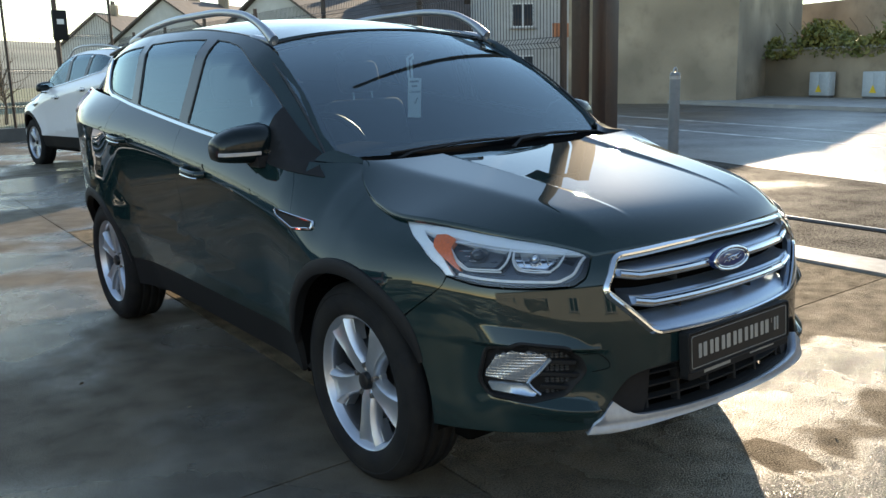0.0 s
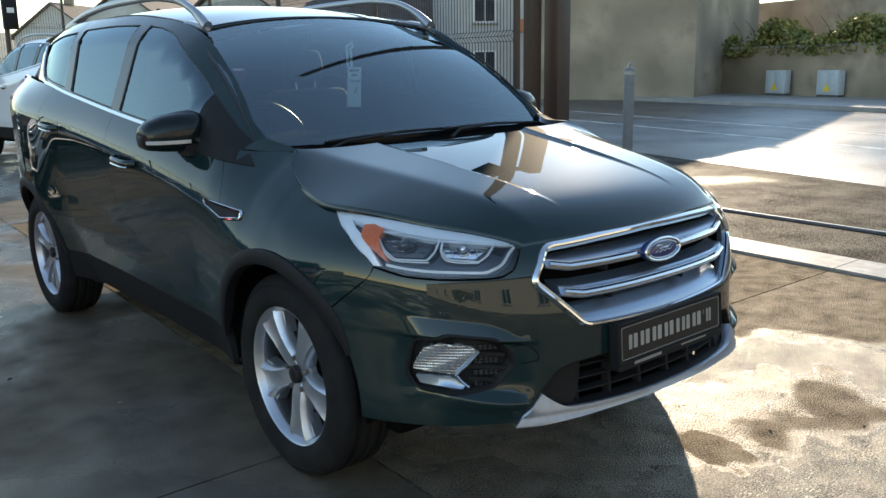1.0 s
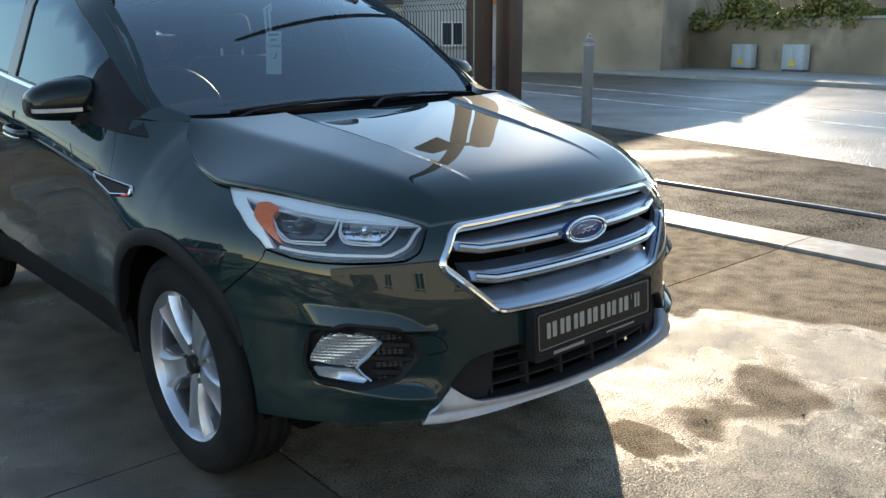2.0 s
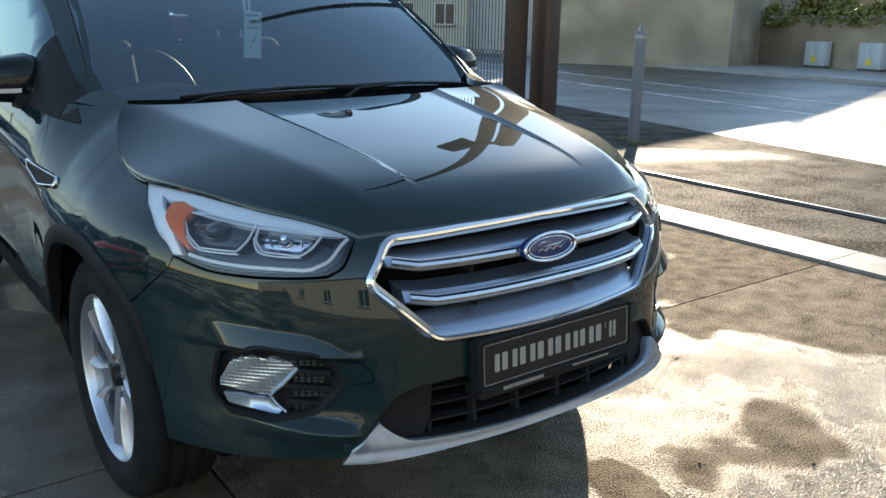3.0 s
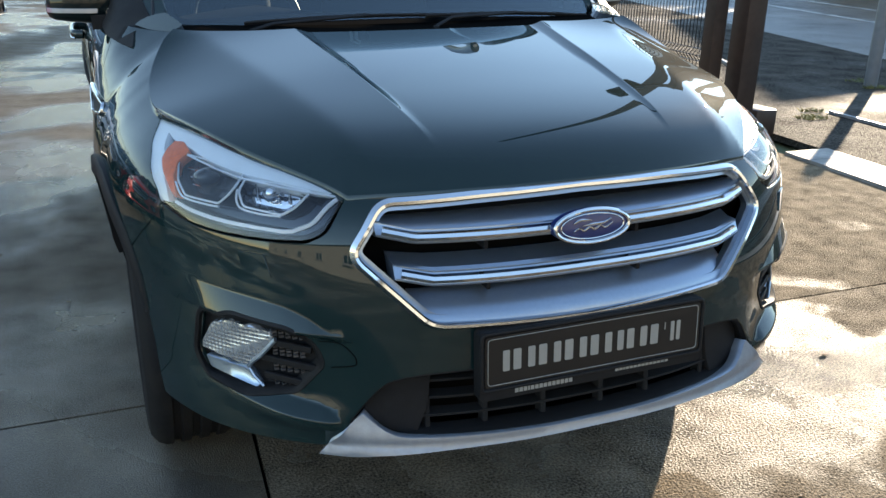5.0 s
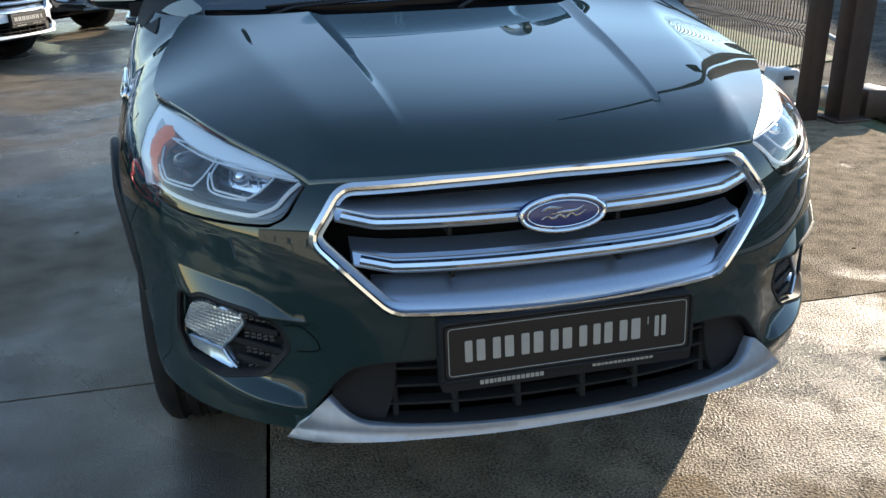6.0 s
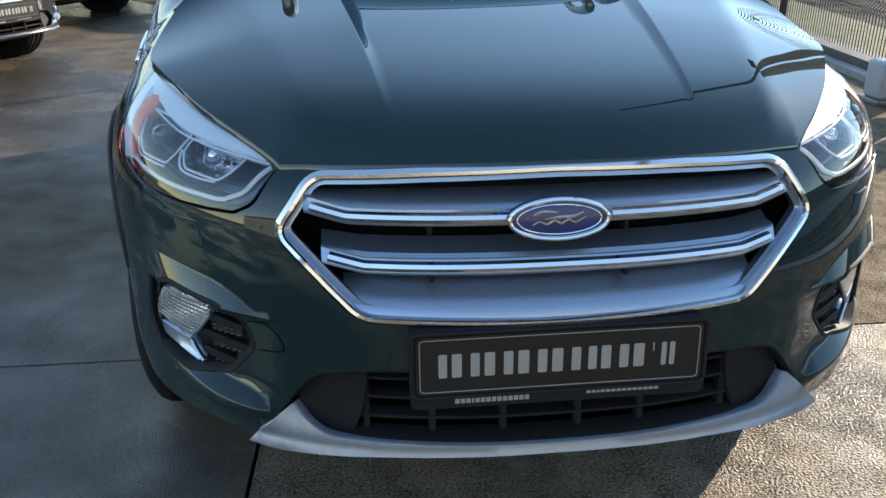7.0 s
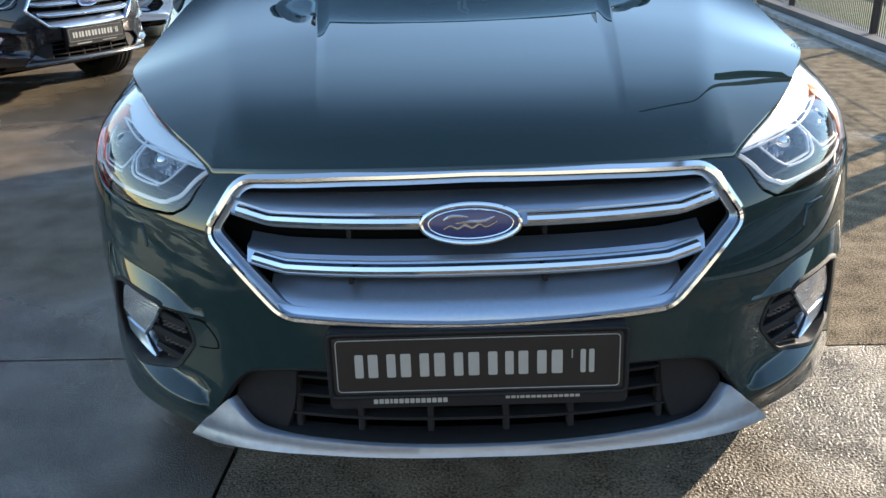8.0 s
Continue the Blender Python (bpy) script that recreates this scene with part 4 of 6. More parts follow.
def bumper(car):
    """Painted bumper with its openings, fog lamp pockets, lower intake, skid plate and covers."""
    b = new("front_bumper")
    b.parent = car
    tagged(b, "dark green front bumper with fog lamps and intake")

    def right(sg):
        top = na_run([(sg * .43, .842), (sg * .474, .842)], 2)
        lampe = [Vector((angle_like(q.x, q.y) * .9, q.y)) for q in curve([(.132, .843, 0), (.1178, .813, 0), (.1138, .784, 0), (.1250, .7655, 0)], 6) + curve([(.130, .7635, 0), (.171, .7615, 0), (.235, .7625, 0), (.315, .7685, 0), (.368, .7795, 0), (.41, .790, 0)], 6)]
        gap = [Vector((angle_like(y, z) * .9, z)) for y, z in ((.41, .789), (.418, .767))]
        return top, lampe, gap
    edge = [Vector((angle_like(q[0], q[1]) * .9, q[1])) for q in ((.44, .742), (.50, .692), (.553, .648), (.532, .60), (.502, .55), (.480, .50), (.466, .45), (.459, .40), (.458, .36), (.461, .325))]
    t1, l1, g1 = right(1)
    right_side = l1 + g1 + edge
    bottom = [Vector((a, .318 + .028 * max(0, math.cos(a * 1.3)))) for a in np.linspace(edge[-1].x, 0, 12)]
    half = [Vector((0, .855))] + na_run([(.2, .853), (.41, .845), (.474, .846)]) + right_side[1:] + bottom
    outline = chain(half, [Vector((-p.x, p.y)) for p in half[::-1]])
    fog = lambda sg: rounded(na_poly([(sg * .752, .588), (sg * .70, .613), (sg * .60, .598), (sg * .548, .558), (sg * .532, .515), (sg * .585, .445), (sg * .68, .428), (sg * .748, .444), (sg * .766, .490)]), .02, 4)
    # lower intake reaches down to the skid plate
    hi = na_run([(.50, .40), (.445, .472), (.40, .497), (.30, .508), (.1, .512), (0, .512)], 5)
    lo = na_run([(.50, .350), (.40, .354), (.2, .356), (0, .356)], 5)
    low_hole = chain(hi, [Vector((-p.x, p.y)) for p in hi[::-1]], [Vector((-p.x, p.y)) for p in lo], lo[::-1])
    folds = []
    for sg in (1, -1):
        for f, xa, xb, offs in ((lambda x: LEDGE_Z(x), .50, .775, (.004, -.001, -.006, -.011, -.016)), (lambda x: LEDGE_Z(x) + LEDGE_H(x), .53, .775, (-.004, .004)), (lambda x: BLADE_Z(x), .52, .75, (.004, -.001)), (lambda x: BLADE_Z(x) + BLADE_H(x), .54, .74, (-.003, .004))):
            for o in offs:
                folds.append([na(sg * x, f(x) + o) for x in np.linspace(xa, xb, 36)])
    panel("bumper_skin", inset(outline, GAP), nose, PAINT_NOW[0], b, step=.016, holes=[inset(GRILLE_A, -.004), fog(1), fog(-1), low_hole], thick=.02, lines=folds)
    for flip in (False, True):
        s = -1 if flip else 1
        pk = fog(s)
        panel("fog_pocket", inset(pk, -.002), lambda a, z: nose(a, z) + Vector((0, .035, 0)), BLACK_TRIM, b, "black fog lamp pocket", step=.03, thick=0)
        ring = [nose(p.x, p.y) + Vector((0, .004, 0)) for p in dense(inset(pk, .004), .02)]
        sweep("pocket_rim", ring, [(-.006, -.03), (-.006, .003), (.0, .006), (.007, .0), (.009, -.03)], BLACK_TRIM, b, up=(0, -1, 0), closed=True, smooth=50)
        # fog lamp: a leaning ribbed lens over a smooth reflector blade
        lens = rounded(na_poly([(s * .730, .562), (s * .70, .577), (s * .634, .569), (s * .622, .556), (s * .650, .515), (s * .672, .486), (s * .752, .500), (s * .750, .515)]), .006, 3)
        panel("fog_lamp", lens, lambda a, z: nose(a, z) + Vector((0, .008 + .0015 * abs(math.sin(z * 400 + a * 9)) + .0008 * abs(math.sin(a * 260)), 0)), FOG_MAT, b, "ribbed clear fog lamp", step=.0042, thick=.02)
        low = rounded(na_poly([(s * .746, .482), (s * .680, .478), (s * .668, .474), (s * .648, .450), (s * .658, .442), (s * .738, .458)]), .005, 3)
        panel("fog_reflector", low, lambda a, z: nose(a, z) + Vector((0, .012, 0)), SATIN, b, "smooth silver reflector blade", step=.02, thick=.02)
        trim = na_run([(s * .620, .556), (s * .648, .515), (s * .670, .484), (s * .645, .448)], 2)
        sweep("fog_divider", [nose(p.x, p.y) + Vector((0, .004, 0)) for p in trim], box_prof(.006, .012), SATIN, b, up=(0, -1, 0))
        for z0, z1, xa, xb in ((.548, .540, .622, .556), (.512, .500, .645, .545), (.474, .464, .640, .565)):
            path = [nose(*na(s * (xa + (xb - xa) * t), z0 + (z1 - z0) * t)) + Vector((0, .010, 0)) for t in np.linspace(0, 1, 8)]
            sweep("pocket_bar", path, box_prof(.014, .010), BLACK_TRIM, b, up=(0, -1, 0))
        # moulded mesh between the bars
        bm = bmesh.new()
        for zc in (.566, .558, .534, .526, .518, .492, .484, .460, .452):
            for xc in np.arange(.57, .618, .012):
                q = nose(*na(s * xc, zc)) + Vector((0, .024, 0))
                box_bm(q - Vector((.0045, .004, .0022)), q + Vector((.0045, .004, .0022)), 0, bm=bm)
        tagged(part("pocket_mesh", bm, GALV_DARK, b, "moulded pocket mesh"), kind="stuff")
        # tow eye cover outline (one side) and washer covers
        if not flip:
            run = na_run([(.545, .565), (.51, .566), (.487, .545), (.482, .528), (.49, .520), (.525, .512)], 8)
            sweep("tow_cover_seam", [nose(p.x, p.y) + Vector((0, -.0003, 0)) for p in run], circle(.0013, 6), DARK, b, up=(0, -1, 0))
        wc = rounded(na_poly([(s * .676, .737), (s * .632, .736), (s * .622, .692), (s * .668, .697)]), .006, 3)
        panel("washer_cover", wc, lambda a, z: nose(a, z) + Vector((0, -.004 - .06 * max(0, z - .705), 0)), PAINT_NOW[0], b, "painted washer cover", step=.02, thick=.006)
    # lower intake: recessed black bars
    # near-black sheet behind the bars, the intake's inner shade as colour
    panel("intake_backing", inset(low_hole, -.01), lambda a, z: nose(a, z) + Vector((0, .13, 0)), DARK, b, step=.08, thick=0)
    ring = [nose(p.x, p.y) + Vector((0, .006, 0)) for p in dense(low_hole, .03)]
    sweep("intake_lip", ring, [(-.004, -.05), (-.004, .0), (.004, .004), (.010, -.004), (.012, -.05)], BLACK_TRIM, b, up=(0, -1, 0), closed=True, smooth=50)
    for z, half_w in ((.470, .43), (.432, .45), (.393, .44)):
        path = [nose(*na(x, z)) + Vector((0, .055, 0)) for x in np.linspace(-half_w, half_w, 31)]
        sweep("intake_bar", path, box_prof(.035, .006), INTAKE, b, up=(0, 0, 1), smooth=40)
    for x in (-.34, -.17, -.05, .09, .22, .34):
        path = [nose(*na(x, z)) + Vector((0, .055, 0)) for z in np.linspace(.35, .50, 6)]
        sweep("intake_strut", path, box_prof(.012, .03), INTAKE, b, up=(0, -1, 0))
    for s in (1, -1):
        wing = chain(na_run([(s * .37, .502), (s * .445, .470), (s * .465, .41)]), na_run([(s * .465, .41), (s * .42, .36), (s * .37, .350)]), na_run([(s * .37, .35), (s * .345, .42), (s * .335, .502)]))
        panel("intake_wing", wing, lambda a, z: nose(a, z) + Vector((0, .03, 0)), BLACK_TRIM, b, "", step=.03, thick=.02)
    # silver skid plate: thin in the middle, rising to points at its ends
    up_half = na_run([(0, .3655), (.107, .366), (.263, .369), (.369, .3705), (.413, .374), (.446, .391), (.476, .418)], 6)
    lo_half = na_run([(.562, .331), (.508, .331), (.448, .336), (.37, .341), (.263, .346), (0, .348)], 6)
    sk = chain([Vector((-p.x, p.y)) for p in up_half[::-1]], up_half, lo_half, [Vector((-p.x, p.y)) for p in lo_half[::-1]])
    skid = lambda a, z: nose(a, z) + Vector((0, -.012 - .010 * sm(.36, .33, z) + .012 * sm(.36, .42, z), 0))
    panel("skid_plate", rounded(sk, .002, 2), skid, SKID, b, "silver painted skid plate", step=.012, thick=.03)
    low = [nose(a, .345) + Vector((0, .02, 0)) for a in np.linspace(-.62, .62, 25)]
    rows = [[p + Vector((0, -.006, 0)) for p in low], [p + Vector((0, .03, -.012)) for p in low], [p + Vector((0, .10, -.05)) for p in low], [Vector((p.x, max(p.y + .3, .35), .26)) for p in low]]
    V, F = [p for r in rows for p in r], []
    for i in range(3):
        for j in range(24):
            F.append((i * 25 + j, i * 25 + j + 1, (i + 1) * 25 + j + 1, (i + 1) * 25 + j))
    put("under_tray", mesh("under_tray", V, F, BLACK_TRIM), b)
    return b


GRILLE_A = [na(p.x, p.y) for p in dense(GRILLE, .04)]
GALV_DARK = make("dark_moulded_mesh", (0.09, 0.09, 0.095), 0.4, 0.2, 0.1, 60)
FOG_MAT = make("ribbed_lamp_glass", (0.42, 0.45, 0.50), 0.20, 0.7, 0.15, 80, coat=1.0, crough=0.02)
PAINT_NOW = [PAINT]
INTAKE = make("deep_black_plastic", (0.005, 0.005, 0.006), 0.85, 0.0, 0.15, 60)


def angle_like(y, z):
    """Angle round the nose at which the surface reaches y."""
    return math.acos(max(-1, 1 - (y - nose_y(z)) / NOSE))

def flanks(car):
    """Fenders, doors, quarter panels, sills, pillars and side glass of both sides."""
    Z0 = .285
    door_front = [(1.262, 1.078), (1.205, .97), (1.185, .86), (1.205, .65), (1.245, .50), (1.25, .44)]
    door_mid = [(2.265, 1.182), (2.262, 1.0), (2.245, .7), (2.23, .47)]
    door_back = [(3.10, 1.278), (3.17, 1.12), (3.14, .93), (3.07, .80)]
    c2 = lambda pts, n=6: [Vector((p.x, p.y)) for p in curve([(q[0], q[1], 0) for q in pts], n)]
    belt = lambda a, b, n=14: [Vector((y, belt_z(y) - .004)) for y in np.linspace(a, b, n)]
    fold_at = lambda a, b: [[Vector((y, min(shoulder_z(y), belt_z(y) - .05) + o)) for y in np.linspace(a, b, 30)] for o in (-.03, -.012, -.002, .002, .02)]
    for flip in (False, True):
        # fender
        f_out = chain([Vector((.664, .943))], [Vector((y, belt_z(y) - .004)) for y in np.linspace(.68, 1.262, 22)], c2(door_front),
                      [p for p in arch_run(WHEEL_F, 10, 134)], [Vector((.556, .650)), Vector((.50, .694)), Vector((.44, .744))], c2([(.44, .744), (.418, .767), (.412, .794)]), c2([(.412, .794), (.436, .815), (.460, .829), (.52, .865), (.585, .894), (.645, .926), (.664, .943)], 4)[:-1])
        fender = panel("fender", inset(f_out, GAP), side, PAINT_NOW[0], car, step=.03, mirror=flip, lines=fold_at(.98, 1.185))
        # doors
        d1 = chain(belt(1.262, 2.265), c2(door_mid), [Vector((y, .44)) for y in np.linspace(2.23, 1.25, 8)], c2(door_front)[::-1])
        front_door = panel("front_door", inset(d1, GAP), side, PAINT_NOW[0], car, "dark green front door", step=.04, mirror=flip, lines=fold_at(1.215, 2.25))
        d2 = chain(belt(2.265, 3.10), c2(door_back), [p for p in arch_run(WHEEL_R, 142, 168, ARCH + .02, 8)], [Vector((y, .44)) for y in np.linspace(3.13, 2.23, 8)], c2(door_mid)[::-1])
        rear_door = panel("rear_door", inset(d2, GAP), side, PAINT_NOW[0], car, "dark green rear door", step=.04, mirror=flip, lines=fold_at(2.27, 3.15))
        # quarter panel
        q = chain(belt(3.10, 4.02), c2([(4.02, 1.335), (4.08, 1.20), (4.22, 1.165), (4.36, 1.16)]), c2([(4.36, 1.16), (4.40, .9), (4.40, .6), (4.33, .42)]), [Vector((4.0, .41))],
                  arch_run(WHEEL_R, 6, 144), c2(door_back)[::-1])
        quarter = panel("quarter_panel", inset(q, GAP), side, PAINT_NOW[0], car, "dark green rear quarter panel", step=.04, mirror=flip, lines=fold_at(3.19, 4.05))
        sill = chain([Vector((y, .436)) for y in np.linspace(1.245, 3.14, 12)], [Vector((3.16, Z0)), Vector((1.26, Z0))])
        panel("sill", sill, lambda y, z: side(y, z) + Vector((.004, 0, 0)), BLACK_TRIM, car, "black lower sill cladding", step=.05, thick=.05, mirror=flip)
        panel("sill_trim", chain([Vector((y, .31)) for y in np.linspace(1.22, 3.12, 8)], [Vector((3.1, .25)), Vector((1.24, .25))]), lambda y, z: side(y, .31) + Vector((.02 + (.31 - z) * .8, 0, z - .31)), BLACK_TRIM, car, step=.06, thick=.03, mirror=flip)
        # added near-black sheet: the shade in the panel gaps, as colour
        core = chain(c2([(.66, .93), (.93, .985), (1.13, 1.04)]), belt(1.3, 4.0), [Vector((4.3, 1.1)), Vector((4.3, .45)), Vector((4.0, .42))], arch_run(WHEEL_R, 4, 176, ARCH + .02), [Vector((3.05, .3)), Vector((1.3, .3))], arch_run(WHEEL_F, 6, 150, ARCH + .02), [Vector((.5, .75))])
        panel("inner_skin", core, lambda y, z: side(y, z) + Vector((.022, 0, 0)), DARK, car, step=.08, thick=0, mirror=flip)
        # wheel arch lips, liners
        for yc, a0, a1, nm in ((WHEEL_F, 6, 158, "front"), (WHEEL_R, 2, 174, "rear")):
            run = [side(p.x, p.y) for p in arch_run(yc, a0, a1, ARCH - .008, 40)]
            sweep("arch_trim", flipped(run, flip), [(-.040, -.03), (-.040, .0), (-.034, .005), (.002, .007), (.010, .004), (.013, -.03)] if not flip else [(.040, -.03), (.040, .0), (.034, .005), (-.002, .007), (-.010, .004), (-.013, -.03)],
                  BLACK_TRIM, car, up=lambda i: (1 if flip else -1, -.25 if yc < 1 and i > 24 else 0, 0), smooth=50, label="black plastic wheel arch trim", grow=lambda t: min(1, .35 + 6 * min(t, 1 - t)))
            rows = []
            for x in (.90, .60, .42):
                rows.append([Vector((side(p.x, max(p.y, .36)).x + .03 if x > .7 else -x, p.x, p.y)) for p in arch_run(yc, -12, 192, ARCH - .004 if x > .7 else ARCH - .012, 30)])
            V, F = [p for r in rows for p in r], []
            for i in range(2):
                for j in range(30):
                    F.append((i * 31 + j, i * 31 + j + 1, (i + 1) * 31 + j + 1, (i + 1) * 31 + j))
            F.append(tuple(range(62, 93)))
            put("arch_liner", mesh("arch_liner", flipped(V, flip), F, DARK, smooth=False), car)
        # mud flap behind the rear wheel
        block("mud_flap", ((.62 if flip else -.82), 3.965, .17), ((.82 if flip else -.62), 3.977, .44), BLACK_TRIM, car, .004)
        # pillars and roof side: frame with the three window openings
        e_up = [Vector((y, edge_z(y))) for y in np.linspace(1.2, 4.18, 46)]
        fr = chain(e_up, c2([(4.18, 1.475), (4.14, 1.40), (4.02, 1.335)]), [Vector((y, belt_z(y))) for y in np.linspace(4.0, 1.21, 30)])
        w_front = chain(c2([(1.262, 1.118), (1.62, 1.345), (1.92, 1.487), (2.08, 1.528)]), [Vector((2.20, 1.541)), Vector((2.212, 1.185))], [Vector((y, belt_z(y) + .014)) for y in np.linspace(2.2, 1.262, 10)])
        w_rear = chain([Vector((2.315, 1.195)), Vector((2.30, 1.548))], c2([(2.30, 1.548), (2.6, 1.556), (2.94, 1.552)]), c2([(2.94, 1.552), (2.89, 1.40), (2.85, 1.262)]), [Vector((y, belt_z(y) + .014)) for y in np.linspace(2.84, 2.315, 8)])
        w_quart = chain(c2([(2.945, 1.278), (2.985, 1.42), (3.03, 1.545)]), c2([(3.03, 1.545), (3.3, 1.530), (3.52, 1.49)]), c2([(3.52, 1.49), (3.47, 1.40), (3.36, 1.330)]), [Vector((3.2, 1.308)), Vector((3.05, 1.290))])
        wins = [rounded(w, .018, 4) for w in (w_front, w_rear, w_quart)]
        panel("side_frame", fr, glasshouse, PAINT_NOW[0], car, "dark green pillars and roof edge", step=.035, holes=wins, thick=.03, mirror=flip)
        for w, nm in zip(wins, ("front_window", "rear_window", "quarter_window")):
            win = panel(nm, inset(w, -.004), lambda y, z: glasshouse(y, z) + Vector((.004, 0, 0)), SIDE_GLASS, car, "tinted side window glass", step=.06, thick=0, mirror=flip)
            win.visible_shadow = False
            ring = [glasshouse(p.x, p.y) + Vector((.002, 0, 0)) for p in dense(w, .03)]
            sweep("window_seal", flipped(ring, flip), box_prof(.005, .006), SEAL, win, up=(1 if flip else -1, 0, .3), closed=True)
        # black door pillar faces between the windows
        for ya, yb, za, zb, yc, yd in ((2.214, 2.298, 1.190, 1.546, 2.204, 2.298), (2.856, 2.94, 1.262, 1.548, 2.945, 3.025)):
            pl = P2((ya + .002, za), (yb + (.012 if ya > 2.5 else .014), za + .012), (yd, zb), (yc, zb))
            panel("pillar_cover", pl, lambda y, z: glasshouse(y, z) + Vector((-.003, 0, 0)), GLOSS_BLACK, car, "gloss black pillar cover", step=.05, thick=.008, mirror=flip)
        # bright strip under the windows
        strip = [side(y, belt_z(y) - .002) + Vector((-.004, 0, .006)) for y in np.linspace(1.43, 3.28, 40)] + [glasshouse(y, z) + Vector((-.004, 0, 0)) for y, z in ((3.38, 1.325), (3.46, 1.365), (3.52, 1.43), (3.555, 1.49))]
        sweep("window_strip", flipped(strip, flip), [(-.009, -.003), (-.007, .004), (.007, .004), (.009, -.003)], CHROME, car, up=(1 if flip else -1, 0, .5), smooth=50, label="bright strip under the windows")
        # mirror patch: black triangle in the front of the window
        tri = rounded(P2((1.100, 1.030), (1.40, 1.060), (1.482, 1.09), (1.482, 1.268)), .012, 3)
        panel("mirror_patch", tri, lambda y, z: (side(y, min(z, belt_z(y))) if z < belt_z(y) else glasshouse(y, z)) + Vector((-.006, 0, 0)), BLACK_TRIM, car, "black mirror patch", step=.03, thick=.01, mirror=flip)
        mirror_arm(car, flip)
        # handles
        for y in (2.02, 2.97):
            z = shoulder_z(y) - .008
            bx = side(y, z).x
            h = new("door_handle")
            h.parent = front_door if y < 2.5 else rear_door
            tagged(h, "bright and dark green door handle")
            rec = rounded(P2((y - .10, z - .028), (y + .06, z - .022), (y + .06, z + .03), (y - .10, z + .03)), .028, 5)
            panel("handle_recess", rec, lambda a, b: side(a, b) + Vector((-.0015, 0, 0)), GLOSS_BLACK, h, "", step=.03, thick=0, mirror=flip)
            bar = [Vector((bx - o, y + a, z + b)) for a, b, o in ((-.118, -.002, .004), (-.108, -.001, .026), (-.085, .0, .037), (-.02, .004, .04), (.04, .008, .037), (.064, .01, .026), (.074, .01, .004))]
            sweep("handle_bar", flipped(curve(bar, 4), flip), circle(.010, 10, .015), PAINT_NOW[0], h, up=(0, 0, 1), smooth=60)
            bar2 = [p + Vector((-.006, 0, -.013)) for p in bar[1:-1]]
            sweep("handle_strip", flipped(curve(bar2, 4), flip), circle(.004, 8), CHROME, h, up=(0, 0, 1), label="bright handle strip")
        # side vent on the fender
        v = rounded(P2((1.045, .890), (1.040, .868), (1.15, .858), (1.27, .892), (1.285, .912)), .008, 3)
        vent = new("side_vent")
        vent.parent = fender
        tagged(vent, "chrome side vent")
        ring = [side(p.x, p.y) + Vector((-.003, 0, 0)) for p in dense(v, .03)]
        sweep("vent_frame", flipped(ring, flip), box_prof(.010, .010), CHROME, vent, up=(1 if flip else -1, 0, 0), closed=True, label="chrome vent frame")
        panel("vent_face", v, lambda y, z: side(y, z) + Vector((-.002, 0, 0)), BLACK_TRIM, vent, step=.03, thick=0, mirror=flip)
        # tail lamp
        tl = rounded(P2((4.035, 1.335), (4.09, 1.205), (4.22, 1.17), (4.34, 1.165), (4.33, 1.30), (4.2, 1.34)), .02, 4)
        panel("tail_lamp", tl, lambda y, z: side(y, z) + Vector((-.012, 0, 0)), RED_LENS, car, "red and clear tail lamp", step=.03, thick=.03, mirror=flip)
        tc = rounded(P2((3.985, 1.318), (4.03, 1.215), (4.10, 1.19), (4.10, 1.30), (4.04, 1.328)), .015, 4)
        panel("tail_lamp_front", tc, lambda y, z: side(y, z) + Vector((-.014, 0, 0)), TAIL_CLEAR, car, "clear front part of the tail lamp", step=.03, thick=.03, mirror=flip)
        # roof rail
        zz = soft(tab((1.80, 1.505), (1.84, 1.535), (1.95, 1.598), (2.1, 1.645), (2.4, 1.670), (2.8, 1.668), (3.2, 1.646), (3.42, 1.618), (3.55, 1.585)), .05)
        rail = [Vector((-(.595 - .015 * abs(y - 2.8)), y, zz(y))) for y in np.linspace(1.82, 3.57, 44)]
        r = sweep("roof_rail", flipped(rail, flip), circle(.013, 10, .017), RAIL_MAT, car, up=(0, 0, 1), smooth=60, label="silver roof rail", grow=lambda t: 1.0 + .6 * max(0, 1 - t / .08) + .6 * max(0, (t - .92) / .08))
        for ya, yb in ((1.82, 2.02), (3.40, 3.58)):
            foot = [Vector((-(.595 - .015 * abs(y - 2.8)), y, roof_c(y) - .045)) for y in np.linspace(ya, yb, 8)]
            sweep("rail_foot", flipped(foot, flip), box_prof(.04, .03, .3), RAIL_MAT, r, up=(0, 0, 1), grow=lambda t: .5 + .5 * math.sin(math.pi * t) ** .5)
        gasket = [Vector((-(.578 - .01 * abs(y - 2.8)), y, roof(.578, y).z - .004)) for y in np.linspace(1.9, 4.05, 30)]
        sweep("roof_channel", flipped(gasket, flip), box_prof(.022, .012), SEAL, car, up=(0, 0, 1))


RAIL_MAT = make("silver_anodised_rail", (0.36, 0.38, 0.41), 0.33, 0.85, 0.05, 60)


